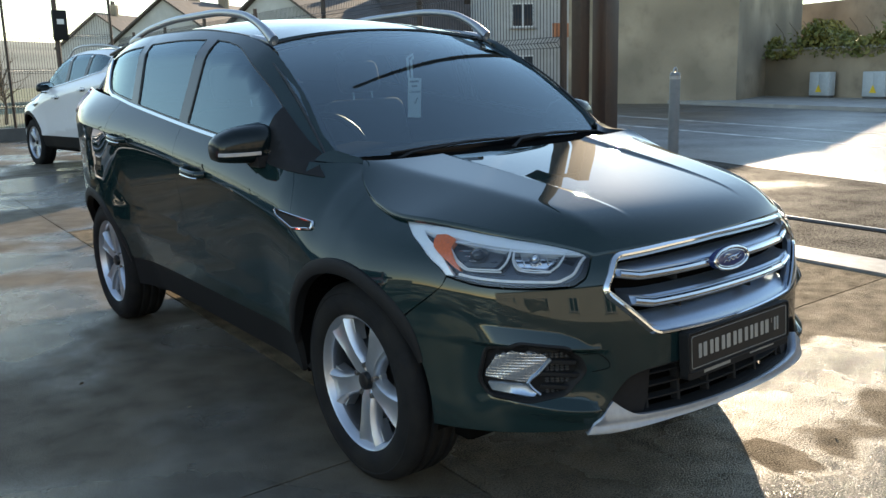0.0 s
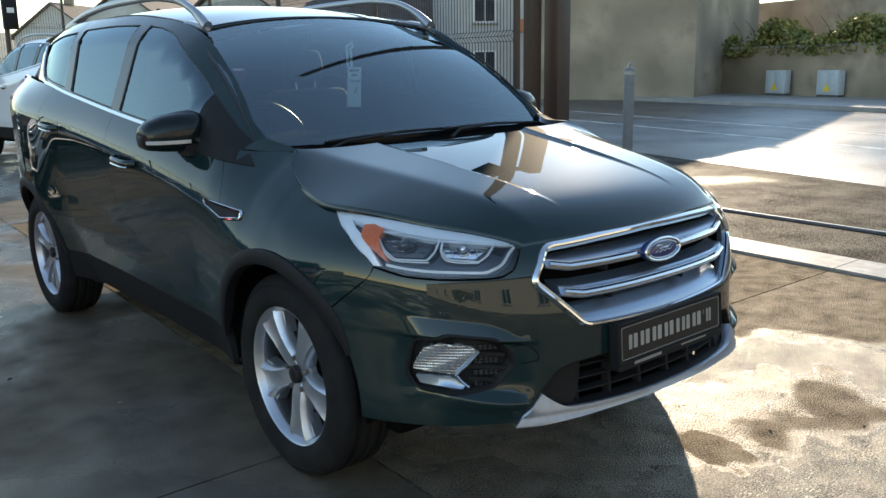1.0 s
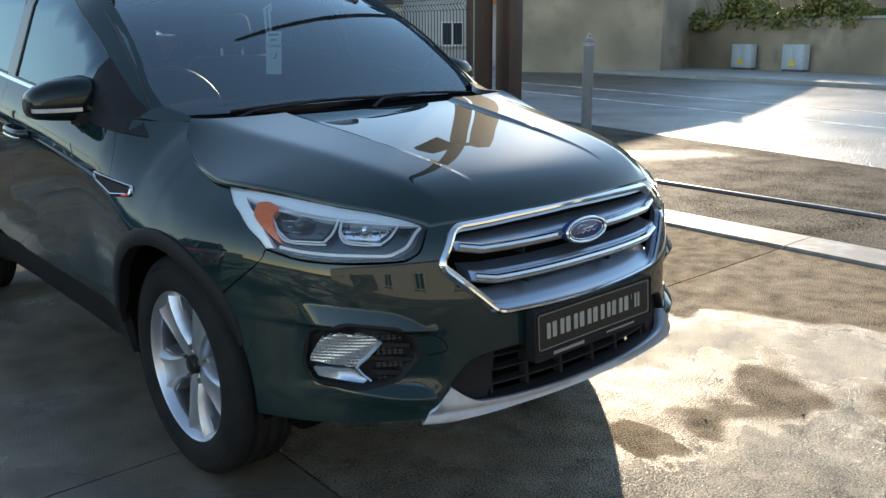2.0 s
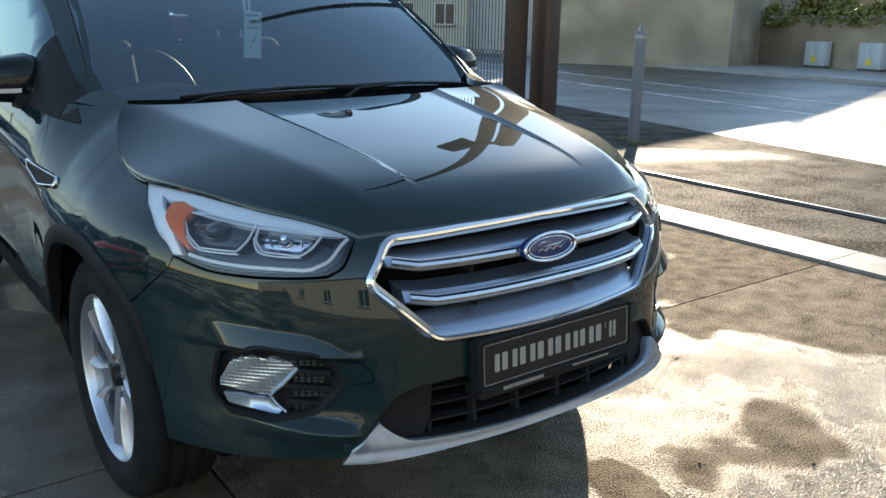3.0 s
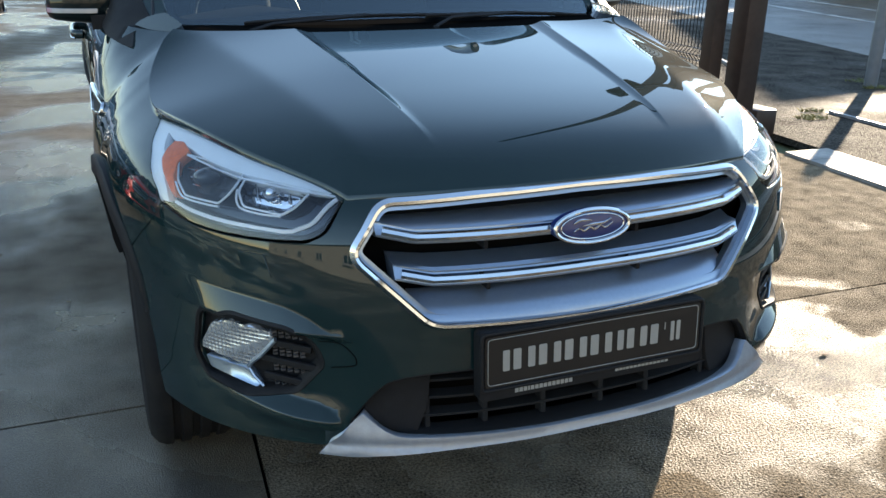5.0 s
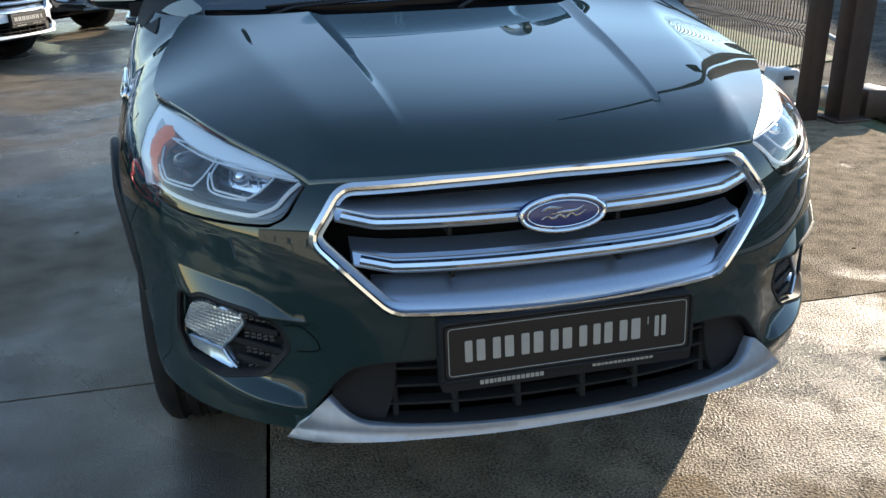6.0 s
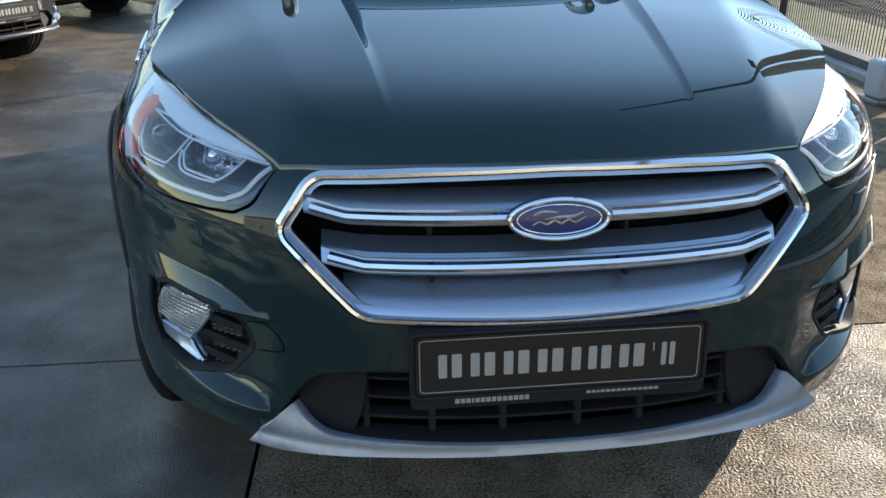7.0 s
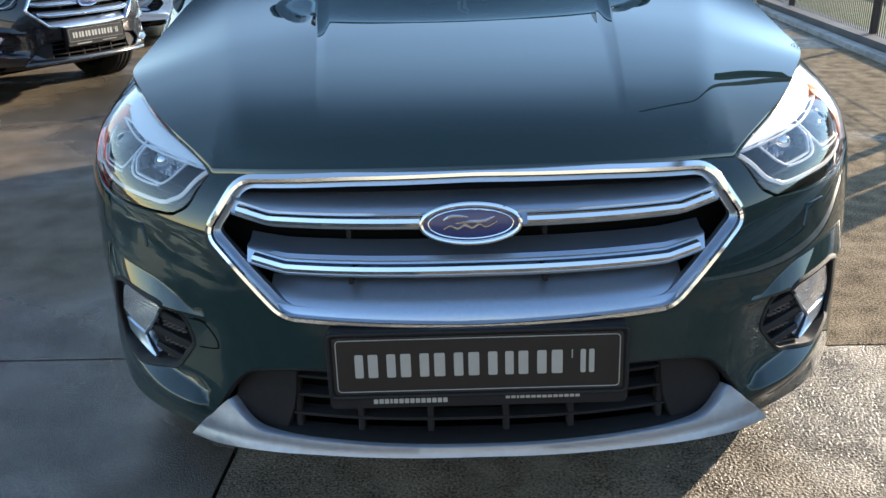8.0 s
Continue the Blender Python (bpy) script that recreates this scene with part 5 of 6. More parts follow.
def mirror_arm(car, flip):
    """Door mirror: gloss dark shell, indicator strip, black underside and foot."""
    m = new("door_mirror")
    m.parent = car
    tagged(m, "gloss dark door mirror with indicator strip")
    rings = []
    # outboard axis along -x; section in y, z
    for x, sy, sz, dy, dz in ((.852, .045, .050, .03, -.022), (.875, .062, .070, .012, -.006), (.93, .074, .083, .0, .0), (.99, .075, .080, .006, -.004), (1.045, .068, .072, .016, -.006), (1.085, .058, .058, .028, -.012), (1.102, .046, .044, .036, -.015), (1.108, .03, .028, .042, -.016)):
        r = []
        for k in range(20):
            a = 2 * math.pi * k / 20
            cy, cz = math.cos(a), math.sin(a)
            yy = sy * (abs(cy) ** .8) * (1 if cy > 0 else -1.15)
            zz = sz * ((abs(cz) ** .75) if cz > 0 else -.80 * abs(cz) ** .45)
            r.append(Vector((-x + .105, 1.525 + dy + yy, 1.128 + dz + zz)))
        rings.append(flipped(r, flip))
    part("mirror_shell", loft_bm(rings), GLOSS_SHELL, m, "gloss dark shell", 60)
    path = [Vector((-x + .105, y + .21, 1.101)) for x, y in ((.965, 1.232), (1.0, 1.236), (1.045, 1.252), (1.085, 1.275), (1.103, 1.305))]
    sweep("mirror_indicator", flipped(curve(path, 4), flip), box_prof(.006, .014), IND_MAT, m, up=(0, 0, 1), label="clear indicator strip")
    foot = [[Vector((-x + .05, 1.47 + a * sy, z + b * sz)) for a, b in ((-1, -1), (1, -1), (1, 1), (-1, 1))] for x, z, sy, sz in ((.80, 1.075, .05, .02), (.86, 1.072, .045, .022), (.93, 1.068, .04, .02))]
    part("mirror_foot", loft_bm([flipped(r, flip) for r in foot]), BLACK_TRIM, m, "", 30)
    gl = [Vector((-x + .105, 1.595, z)) for x, z in ((.90, 1.063), (1.05, 1.068), (1.06, 1.173), (.90, 1.188))]
    part("mirror_glass", loft_bm([flipped(gl, flip), flipped([p + Vector((0, .004, 0)) for p in gl], flip)]), REFLECTOR, m, "mirror glass", 30)


GLOSS_SHELL = make("gloss_dark_shell", (0.005, 0.010, 0.011), 0.4, 0.0, 0.08, 60, coat=0.5, crough=0.03, spec=0.05)
IND_MAT = make("clear_indicator", (0.4, 0.42, 0.45), 0.2, 0.4, 0.05, 60, coat=1.0)


def bonnet(car):
    """The bonnet on a grid whose columns follow its two creases."""
    edge = curve([(.471, .129, 0), (.602, .302, 0), (.687, .452, 0), (.769, .642, 0), (.774, .78, 0), (.756, .88, 0), (.723, .958, 0), (.686, 1.005, 0)], 14)
    rows = [Vector((p.x, p.y)) for p in edge]
    near_fold = [-.12, -.09, -.07, -.058, -.05, -.042, -.034, -.026, -.018, -.012, -.007, -.0025, .0025, .007, .012, .02, .03, .045, .065, .10]
    P, N = [], []
    cols = None
    for i, p in enumerate(rows):
        t = (p.y - .129) / (1.005 - .129)
        half = []
        for k in range(9):
            half.append(("in", k / 9))
        for d in near_fold:
            half.append(("fold", d))
        for k in range(1, 21):
            half.append(("out", k / 20))
        cols = len(half)
        line = []
        for kind, v in half:
            # place across first with the middle's y, then correct it with the front's and rear's bow
            y = p.y
            for _ in range(3):
                cx = crease_x(y)
                x = (cx - .12) * v if kind == "in" else cx + v if kind == "fold" else cx + .10 + (p.x - cx - .10) * v
                q = min(1, x / p.x)
                yf, yr = hood_front(.471 * q), 1.005 - .065 * (1 - q * q)
                y = yf + (yr - yf) * t
            line.append((x, y))
        line = [(-x, y) for x, y in line[:0:-1]] + line
        for x, y in line:
            e = 1e-3
            n = Vector((-1, 0, (hood_z(x + e, y) - hood_z(x - e, y)) / (2 * e))).cross(Vector((0, 1, (hood_z(x, y + e) - hood_z(x, y - e)) / (2 * e)))).normalized()
            P.append(hood(x, y))
            N.append(n if n.z > 0 else -n)
    m, n = 2 * cols - 1, len(rows)
    F = []
    for i in range(n - 1):
        for j in range(m - 1):
            F.append((i * m + j + 1, i * m + j, (i + 1) * m + j, (i + 1) * m + j + 1))
    # folded edge all round
    ring = list(range(m)) + [i * m + m - 1 for i in range(1, n)] + [(n - 1) * m + j for j in range(m - 2, -1, -1)] + [i * m for i in range(n - 2, 0, -1)]
    k = len(P)
    mid = Vector((0, .6, .95))
    for r in ring:
        o = P[r] - mid
        o.z = 0
        o = o.normalized()
        P += [P[r].copy(), P[r] + Vector((0, 0, -.02)) + o * .0005]
        N += [(N[r] + o).normalized(), o]
    L = len(ring)
    for i in range(L):
        a, b = k + 2 * i, k + 2 * ((i + 1) % L)
        F.append((a, b, b + 1, a + 1))
    return put("bonnet", mesh("bonnet", P, F, PAINT_NOW[0], N), car, "dark green metallic bonnet with two creases")


def top(car):
    """Bonnet, windscreen, roof, rear hatch, wipers and seals."""
    fr = [Vector((x, .052 + .10 * abs(x / .475) ** 2.3 * .72)) for x in np.linspace(-.47, .47, 25)]
    ex = lambda s: [Vector((s * p.x, p.y)) for p in curve([(.474, .127, 0), (.605, .30, 0), (.69, .45, 0), (.772, .64, 0), (.774, .78, 0), (.756, .88, 0), (.723, .958, 0), (.686, 1.005, 0)], 6)]
    rear = [Vector((x, 1.0 - .06 * (1 - (x / .686) ** 2))) for x in np.linspace(.686, -.686, 21)]
    out = chain(fr, ex(1), rear, ex(-1)[::-1])
    bonnet(car)
    panel("bonnet_underside", inset(out, -.006), lambda x, y: hood(x, y) - Vector((0, 0, .035)), DARK, car, step=.08, thick=0)
    # painted corners between bonnet, screen foot and fender
    foot = glasshouse(1.2, edge_z(1.2))
    in_x = tab((.90, .752), (.96, .724), (1.008, .684), (1.10, .655), (1.2, -foot.x))
    in_z = tab((.90, 1.014), (.96, 1.050), (1.008, 1.084), (1.10, 1.090), (1.2, foot.z))
    for s in (-1, 1):
        rows = []
        for y in np.linspace(.93, 1.2, 14):
            o = side(y, belt_z(y) - .005)
            i = Vector((-in_x(y), y, in_z(y) - .002))
            o = o.lerp(i, .12 * sm(1.10, 1.2, y))
            w = i - o
            rows.append([i + Vector((.012, .012, -.03)), i] + [o + w * k + Vector((-.006, 0, .005)) * math.sin(math.pi * k) for k in (.75, .5, .25)] + [o + Vector((.002, 0, 0))])
        V = flipped([p for r in rows for p in r], s > 0)
        F = [(i * 6 + j, i * 6 + j + 1, i * 6 + j + 7, i * 6 + j + 6) for i in range(13) for j in range(5)]
        turn = [Vector((-.80, -.35, .50 + .10 * (5 - j % 6) / 5)).normalized() for j in range(len(V))]
        put("scuttle_corner", mesh("scuttle_corner", V, F if s > 0 else [f[::-1] for f in F], PAINT_NOW[0], flipped(turn, s > 0)), car)
    # cowl below the screen, wipers
    cw = [Vector((x, 1.085 + .05 * (x / .72) ** 2, 1.052 + .012 * (x / .72) ** 2)) for x in np.linspace(-.655, .655, 25)]
    sweep("cowl", cw, [(-.05, -.03), (-.05, .01), (-.04, .018), (.0, .010), (.06, .0), (.15, -.012), (.15, -.03)], DARK, car, up=(0, 0, 1), smooth=60)
    sc = chain([Vector((x, .0)) for x in np.linspace(-.72, .72, 20)], [Vector((.715, v)) for v in np.linspace(.08, .95, 12)], [Vector((x, 1.0)) for x in np.linspace(.69, -.69, 20)], [Vector((-.715, v)) for v in np.linspace(.95, .08, 12)])
    ws = panel("windscreen", sc, screen, SCREEN_GLASS, car, "tinted windscreen glass", step=.06, thick=0)
    ws.visible_shadow = False
    clear = rounded(chain([Vector((x, .04)) for x in np.linspace(-.665, .665, 12)], [Vector((x, .955)) for x in np.linspace(.665, -.665, 12)]), .05, 6)
    panel("screen_border", inset(sc, .002), lambda x, v: screen(x, v) + Vector((0, .004, -.004)), GLOSS_BLACK, ws, "black printed screen border", step=.06, holes=[clear], thick=0)
    seal = [screen(.722, v) + Vector((-.003, -.001, .003)) for v in np.linspace(0, 1, 16)]
    top_seal = [screen(x, 1.0) + Vector((0, .004, .003)) for x in np.linspace(.70, -.70, 16)]
    sweep("screen_seal", seal + top_seal + [Vector((-p.x, p.y, p.z)) for p in seal[::-1]], box_prof(.008, .008), SEAL, ws, up=(0, -.5, .8))
    rf = chain([Vector((x, 1.892 - .012 * abs(x / .56) ** 2)) for x in np.linspace(-.565, .565, 15)], [Vector((.572, y)) for y in np.linspace(1.95, 4.0, 24)], [Vector((x, 4.12)) for x in np.linspace(.54, -.54, 12)], [Vector((-.572, y)) for y in np.linspace(4.0, 1.95, 24)])
    panel("roof", rf, roof, PAINT_NOW[0], car, "dark green roof panel", step=.06, thick=.02)
    hl = [Vector((p.x * .97, p.y)) for p in rf]
    panel("headlining", hl, lambda x, y: roof(x, y) - Vector((0, 0, .035)), PALE_TRIM, car, step=.15, thick=0)
    # wipers: arm and blade, one long and one short, lying along the cowl
    for x0, x1, x2 in ((.50, .40, -.16), (-.08, -.14, -.60)):
        w = new("wiper")
        w.parent = car
        tagged(w, "black windscreen wiper at rest")
        on = lambda x, v, o: screen(x, v - .03) + Vector((0, -.010 - o * .5, .008 + o * .5))
        sweep("wiper_arm", [on(x0, -.02, .004), on(x1, .012, .010), on((x1 + x2) / 2, .03, .012)], box_prof(.011, .006), BLACK_TRIM, w, up=(0, -.5, .8))
        sweep("wiper_blade", [on(x1 + .08 + (x2 - x1 - .12) * t, .026 + .008 * math.sin(math.pi * t), 0) for t in np.linspace(0, 1, 12)], box_prof(.008, .010), BLACK_TRIM, w, up=(0, -.5, .8))
        hubm = lathe_bm([(.0, .003), (.008, .003), (.010, 0), (.010, -.02)], 14)
        bmesh.ops.transform(hubm, matrix=Matrix.Translation(on(x0, -.02, .002)) @ Matrix.Rotation(radians(-100), 4, "Y"), verts=hubm.verts)
        part("wiper_pivot", hubm, BLACK_TRIM, w, "", 40)
    # rear hatch, closing the tail
    def tail(x, z):
        y = 4.42 - .30 * sm(1.12, 1.55, z) - .05 * sm(.6, .35, z) - .22 * abs(x / .8) ** 3
        return Vector((-x, y, z))
    hz = chain([Vector((x, 1.53)) for x in np.linspace(-.50, .50, 8)], P2((.60, 1.40), (.72, 1.15), (.78, .8), (.74, .4)), [Vector((x, .38)) for x in np.linspace(.7, -.7, 8)], P2((-.74, .4), (-.78, .8), (-.72, 1.15), (-.60, 1.40)))
    panel("tailgate", hz, tail, PAINT_NOW[0], car, "dark green tailgate", step=.08, thick=.02)
    panel("rear_screen", rounded(P2((-.46, 1.50), (.46, 1.50), (.56, 1.20), (-.56, 1.20)), .04), lambda x, z: tail(x, z) + Vector((0, .008, 0)), GLOSS_BLACK, car, "dark rear screen", step=.08, thick=.004)
    sp = [Vector((x, 4.13 - .05 * abs(x / .5) ** 2, 1.535)) for x in np.linspace(-.44, .44, 13)]
    sweep("rear_spoiler", sp, [(-.10, -.012), (-.10, .0), (-.02, .006), (.08, -.005), (.10, -.018)], PAINT_NOW[0], car, up=(0, 0, 1), smooth=50)


def cabin(car):
    """Dashboard, wheel, seats and the card that hangs at the screen."""
    sec = [(1.20, 1.03), (1.35, 1.075), (1.55, 1.065), (1.64, 1.02), (1.66, .85), (1.62, .55)]
    rings = []
    for x in np.linspace(-.74, .74, 13):
        hump = .035 * math.exp(-((x + .38) / .17) ** 2)
        rings.append([Vector((x, y, z + (hump if 1.4 < y < 1.65 and z > 1 else 0))) for y, z in sec])
    bm = bmesh.new()
    V = [[bm.verts.new(p) for p in r] for r in rings]
    for i in range(12):
        for j in range(5):
            bm.faces.new((V[i][j], V[i + 1][j], V[i + 1][j + 1], V[i][j + 1]))
    bmesh.ops.recalc_face_normals(bm, faces=bm.faces)
    part("dashboard", bm, DASH, car, "charcoal dashboard", 50)
    block("cabin_floor", (-.72, 1.3, .33), (.72, 4.2, .38), DARK, car)
    block("firewall", (-.72, 1.13, .35), (.72, 1.19, 1.03), DARK, car)
    w = new("steering_wheel")
    w.parent = car
    tagged(w, "black steering wheel behind the dashboard")
    tm = Matrix.Translation((-.37, 1.76, 1.03)) @ Matrix.Rotation(radians(-24), 4, "X")
    ring = [tm @ Vector((.185 * math.cos(a), 0, .185 * math.sin(a))) for a in np.linspace(0, 2 * math.pi, 33)[:-1]]
    sweep("wheel_rim", ring, circle(.015, 8), SEAL, w, up=(0, 1, .2), closed=True)
    part("wheel_boss", box_bm((-.075, -.02, -.06), (.075, .02, .06), .02, m=tm), DASH, w, "", 40)
    for a in (0, 180, 270):
        d = Vector((math.cos(radians(a)), 0, math.sin(radians(a))))
        sweep("wheel_spoke", [tm @ (d * .06), tm @ (d * .18)], box_prof(.03, .012), SATIN_DARK, w, up=(0, 1, .1))
    for x in (-.37, .37):
        s = new("front_seat")
        s.parent = car
        tagged(s, "charcoal fabric front seat")
        part("seat_cushion", box_bm((x - .26, 1.95, .5), (x + .26, 2.45, .68), .06, 3), FABRIC, s, "", 50)
        part("seat_back", box_bm((x - .25, -.07, 0), (x + .25, .07, .62), .06, 3, m=Matrix.Translation((0, 2.50, .62)) @ Matrix.Rotation(radians(-16), 4, "X")), FABRIC, s, "", 50)
        part("headrest", box_bm((x - .13, -.05, .66), (x + .13, .05, .84), .045, 3, m=Matrix.Translation((0, 2.50, .62)) @ Matrix.Rotation(radians(-16), 4, "X")), FABRIC, s, "", 50)
        for k in (-.06, .06):
            sweep("headrest_post", [Vector((x + k, 2.66, 1.2)), Vector((x + k, 2.68, 1.3))], circle(.006, 8), CHROME, s, up=(0, 1, 0))
    part("rear_bench", box_bm((-.66, 3.05, .5), (.66, 3.2, 1.18), .06, 3), FABRIC, car, "charcoal rear bench", 50)
    # rear-view mirror and the hanging card
    mp = screen(0, .80)
    block("interior_mirror", (-.11, mp.y + .07, mp.z - .05), (.11, mp.y + .11, mp.z + .01), DASH, car, .012)
    card = new("hanging_card")
    card.parent = car
    tagged(card, "pale card hanging behind the windscreen")
    part("card_sheet", box_bm((-.036, -.0006, -.115), (.036, .0006, .06), .0, m=Matrix.Translation((.035, 1.69, 1.28)) @ Matrix.Rotation(radians(4), 4, "Y")), PAPER, card, "pale card", 30)
    hook = [Vector((.035 + dx, 1.69, 1.34 + dz)) for dx, dz in ((-.03, 0), (-.032, .09), (0, .105), (.0, .09), (-.012, .08), (-.01, .0))]
    sweep("card_hook", hook, box_prof(.012, .001), PAPER, card, up=(0, -1, 0))
    words = bpy.data.curves.new("card_word", "FONT")
    words.body, words.size, words.align_x, words.extrude = "Checked", .017, "CENTER", .0002
    tw = new("card_word_source", words)
    deps = bpy.context.evaluated_depsgraph_get()
    me = bpy.data.meshes.new_from_object(tw.evaluated_get(deps))
    bpy.data.objects.remove(tw)
    me.materials.clear()
    me.materials.append(PRINT_DARK)
    me.transform(Matrix.Translation((.035, 1.6885, 1.275)) @ Matrix.Rotation(radians(90), 4, "X"))
    put("card_word", me, card)
    for z, wd in ((1.325, .05), (1.305, .03)):
        block("card_bar", (.035 - wd / 2, 1.6882, z - .004), (.035 + wd / 2, 1.6888, z + .004), PRINT_DARK, card, 0)
    sweep("card_tick", [Vector((.027, 1.688, 1.235)), Vector((.033, 1.688, 1.226)), Vector((.047, 1.688, 1.252))], box_prof(.004, .0006), PRINT_DARK, card, up=(0, -1, 0))


def suv(paint, label, detail=True):
    PAINT_NOW[0] = paint
    car = thing("suv_car", label, "car")
    flanks(car)
    top(car)
    cabin(car)
    bumper(car)
    grille(car)
    badge(car)
    if detail:
        plate(car)
    for flip in (False, True):
        headlamp(car, flip)
        wheel(car, WHEEL_F, flip, 33)
        wheel(car, WHEEL_R, flip, 8)
    block("underbody", (-.70, .45, .22), (.70, 4.3, .34), DARK, car, .02)
    return car


main_car = suv(PAINT, "dark green family SUV parked on damp concrete")
main_car.matrix_world = pose(.0052, -.017, .0082, 0, -1.19, -1.15)

# ---------------------------------------------------------------- ground and setting
def strip(name, pts, z, material, kind="structure", label="", th=0.05, parent=None, bevel=0.0):
    """A flat slab over a 2D outline with its top at z."""
    bm = bmesh.new()
    f = bm.faces.new([bm.verts.new((p[0], p[1], z)) for p in pts])
    if f.normal.z < 0:
        f.normal_flip()
    f.normal_update()
    if f.normal.z < 0:
        f.normal_flip()
    r = bmesh.ops.extrude_face_region(bm, geom=[f])
    bmesh.ops.translate(bm, verts=[v for v in r["geom"] if isinstance(v, bmesh.types.BMVert)], vec=(0, 0, -th))
    bmesh.ops.recalc_face_normals(bm, faces=bm.faces)
    ob = part(name, bm, material, parent, label)
    if kind:
        tagged(ob, kind=kind)
    return ob


strip("ground", [(-900, -900), (900, -900), (900, 900), (-900, 900)], -0.08, FIELD, label="rough winter grass and fields")

# concrete yard, in slabs with open joints
joint_x = lambda y: -0.63 + 0.072 * y
kerb_x = lambda y: 3.22 + 0.097 * y
yard = strip("pavement", [(-26, -16), (kerb_x(-16), -16), (kerb_x(24), 24), (-26, 24)], -0.022, DARK, label="damp concrete yard in large slabs")
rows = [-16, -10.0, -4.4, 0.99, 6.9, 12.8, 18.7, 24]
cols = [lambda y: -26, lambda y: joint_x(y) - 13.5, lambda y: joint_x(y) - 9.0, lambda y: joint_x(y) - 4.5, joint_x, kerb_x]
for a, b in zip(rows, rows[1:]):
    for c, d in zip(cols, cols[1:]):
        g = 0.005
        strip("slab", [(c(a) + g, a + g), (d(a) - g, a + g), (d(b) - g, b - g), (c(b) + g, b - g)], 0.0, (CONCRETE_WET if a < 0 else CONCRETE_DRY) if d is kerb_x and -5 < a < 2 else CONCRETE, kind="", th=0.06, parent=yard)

road_x = lambda y: 6.75 + 0.32 * y
far_x = lambda y: 18.9 + 0.32 * y
wall_x = lambda y: 24.2 + 0.32 * y
A0, A1 = -40, 90
strip("apron", [(kerb_x(-16) + .40, -16), (road_x(-16), -16), (road_x(3.3), 3.3), (road_x(24), 24), (kerb_x(24) + .4, 24)], -0.004, ASPHALT, label="coarse damp asphalt apron before the gate")
strip("road", [(road_x(A0) - .0, A0), (far_x(A0), A0), (far_x(A1), A1), (road_x(A1), A1)], 0.0, ROAD_MAT, label="wet asphalt road")
kerb = thing("kerb_strip", "pale worn concrete kerb strip along the yard", "kerb")
tagged(kerb, kind="structure")
y = -15.5
while y < 3.0:
    yb = min(y + 0.915, 3.05)
    strip("kerb_stone", [(kerb_x(y) + .004, y + .004), (kerb_x(y) + .385, y + .004), (kerb_x(yb) + .385, yb - .004), (kerb_x(yb) + .004, yb - .004)], 0.018, KERB_MAT, kind="", th=.08, parent=kerb)
    y += 0.915
trk = lambda y: 4.64 + 0.1 * y
tr = thing("gate_track", "dark steel sliding gate track in the asphalt", "gate track")
strip("track_bed", [(trk(-12), -12), (trk(-12) + .10, -12), (trk(4.2) + .10, 4.2), (trk(4.2), 4.2)], 0.004, POST_PAINT, kind="", th=.03, parent=tr)
sweep("track_rail", [(trk(-12) + .05, -12, .010), (trk(4.2) + .05, 4.2, .010)], box_prof(.03, .02), GALV, tr)
line_mat = make("worn_white_line", (0.6, 0.6, 0.58), 0.5, 0.0, 0.2, 8, second=(0.2, 0.2, 0.2), sscale=2.5)
for off in (3.6, 5.9):
    strip("road_marking", [(road_x(-30) + off, -30), (road_x(-30) + off + .12, -30), (road_x(60) + off + .12, 60), (road_x(60) + off, 60)], .004, line_mat, label="worn white road line", th=.004)
strip("far_footpath", [(far_x(A0), A0), (wall_x(A0) + .5, A0), (wall_x(A1) + .5, A1), (far_x(A1), A1)], 0.12, PATH_MAT, label="pale concrete footpath across the road", th=.2)
strip("grass_verge", [(4.25, 5.6), (5.35, 5.9), (7.6, 24), (kerb_x(24) + .45, 24)], 0.012, GRASS, label="mossy grass verge behind the fence", th=.05)


def bollard(x, y):
    b = thing("bollard", "grey steel bollard with a loop on its cap", "bollard", at=Matrix.Translation((x, y, 0)))
    part("bollard_tube", loft_bm([[Vector((r * math.cos(a), r * math.sin(a), z)) for a in np.linspace(0, 2 * math.pi, 25)[:-1]] for z, r in ((-.05, .066), (1.26, .066), (1.285, .062), (1.30, .045))]), GALV_PAINT, b, "", 40)
    sweep("bollard_loop", [(.035 * math.cos(a), 0, 1.30 + .055 * math.sin(a)) for a in np.linspace(0, math.pi, 12)], circle(.010, 8), GALV, b, up=(0, 1, 0))
    part("bollard_band", loft_bm([[Vector((.068 * math.cos(a), .068 * math.sin(a), z)) for a in np.linspace(0, 2 * math.pi, 25)[:-1]] for z in (1.215, 1.255)]), GALV, b, "", 40)
    return b


GALV_PAINT = make("grey_painted_tube", (0.16, 0.17, 0.18), 0.45, 0.2, 0.15, 12, bump=0.05)
bollard(6.80, 5.31)


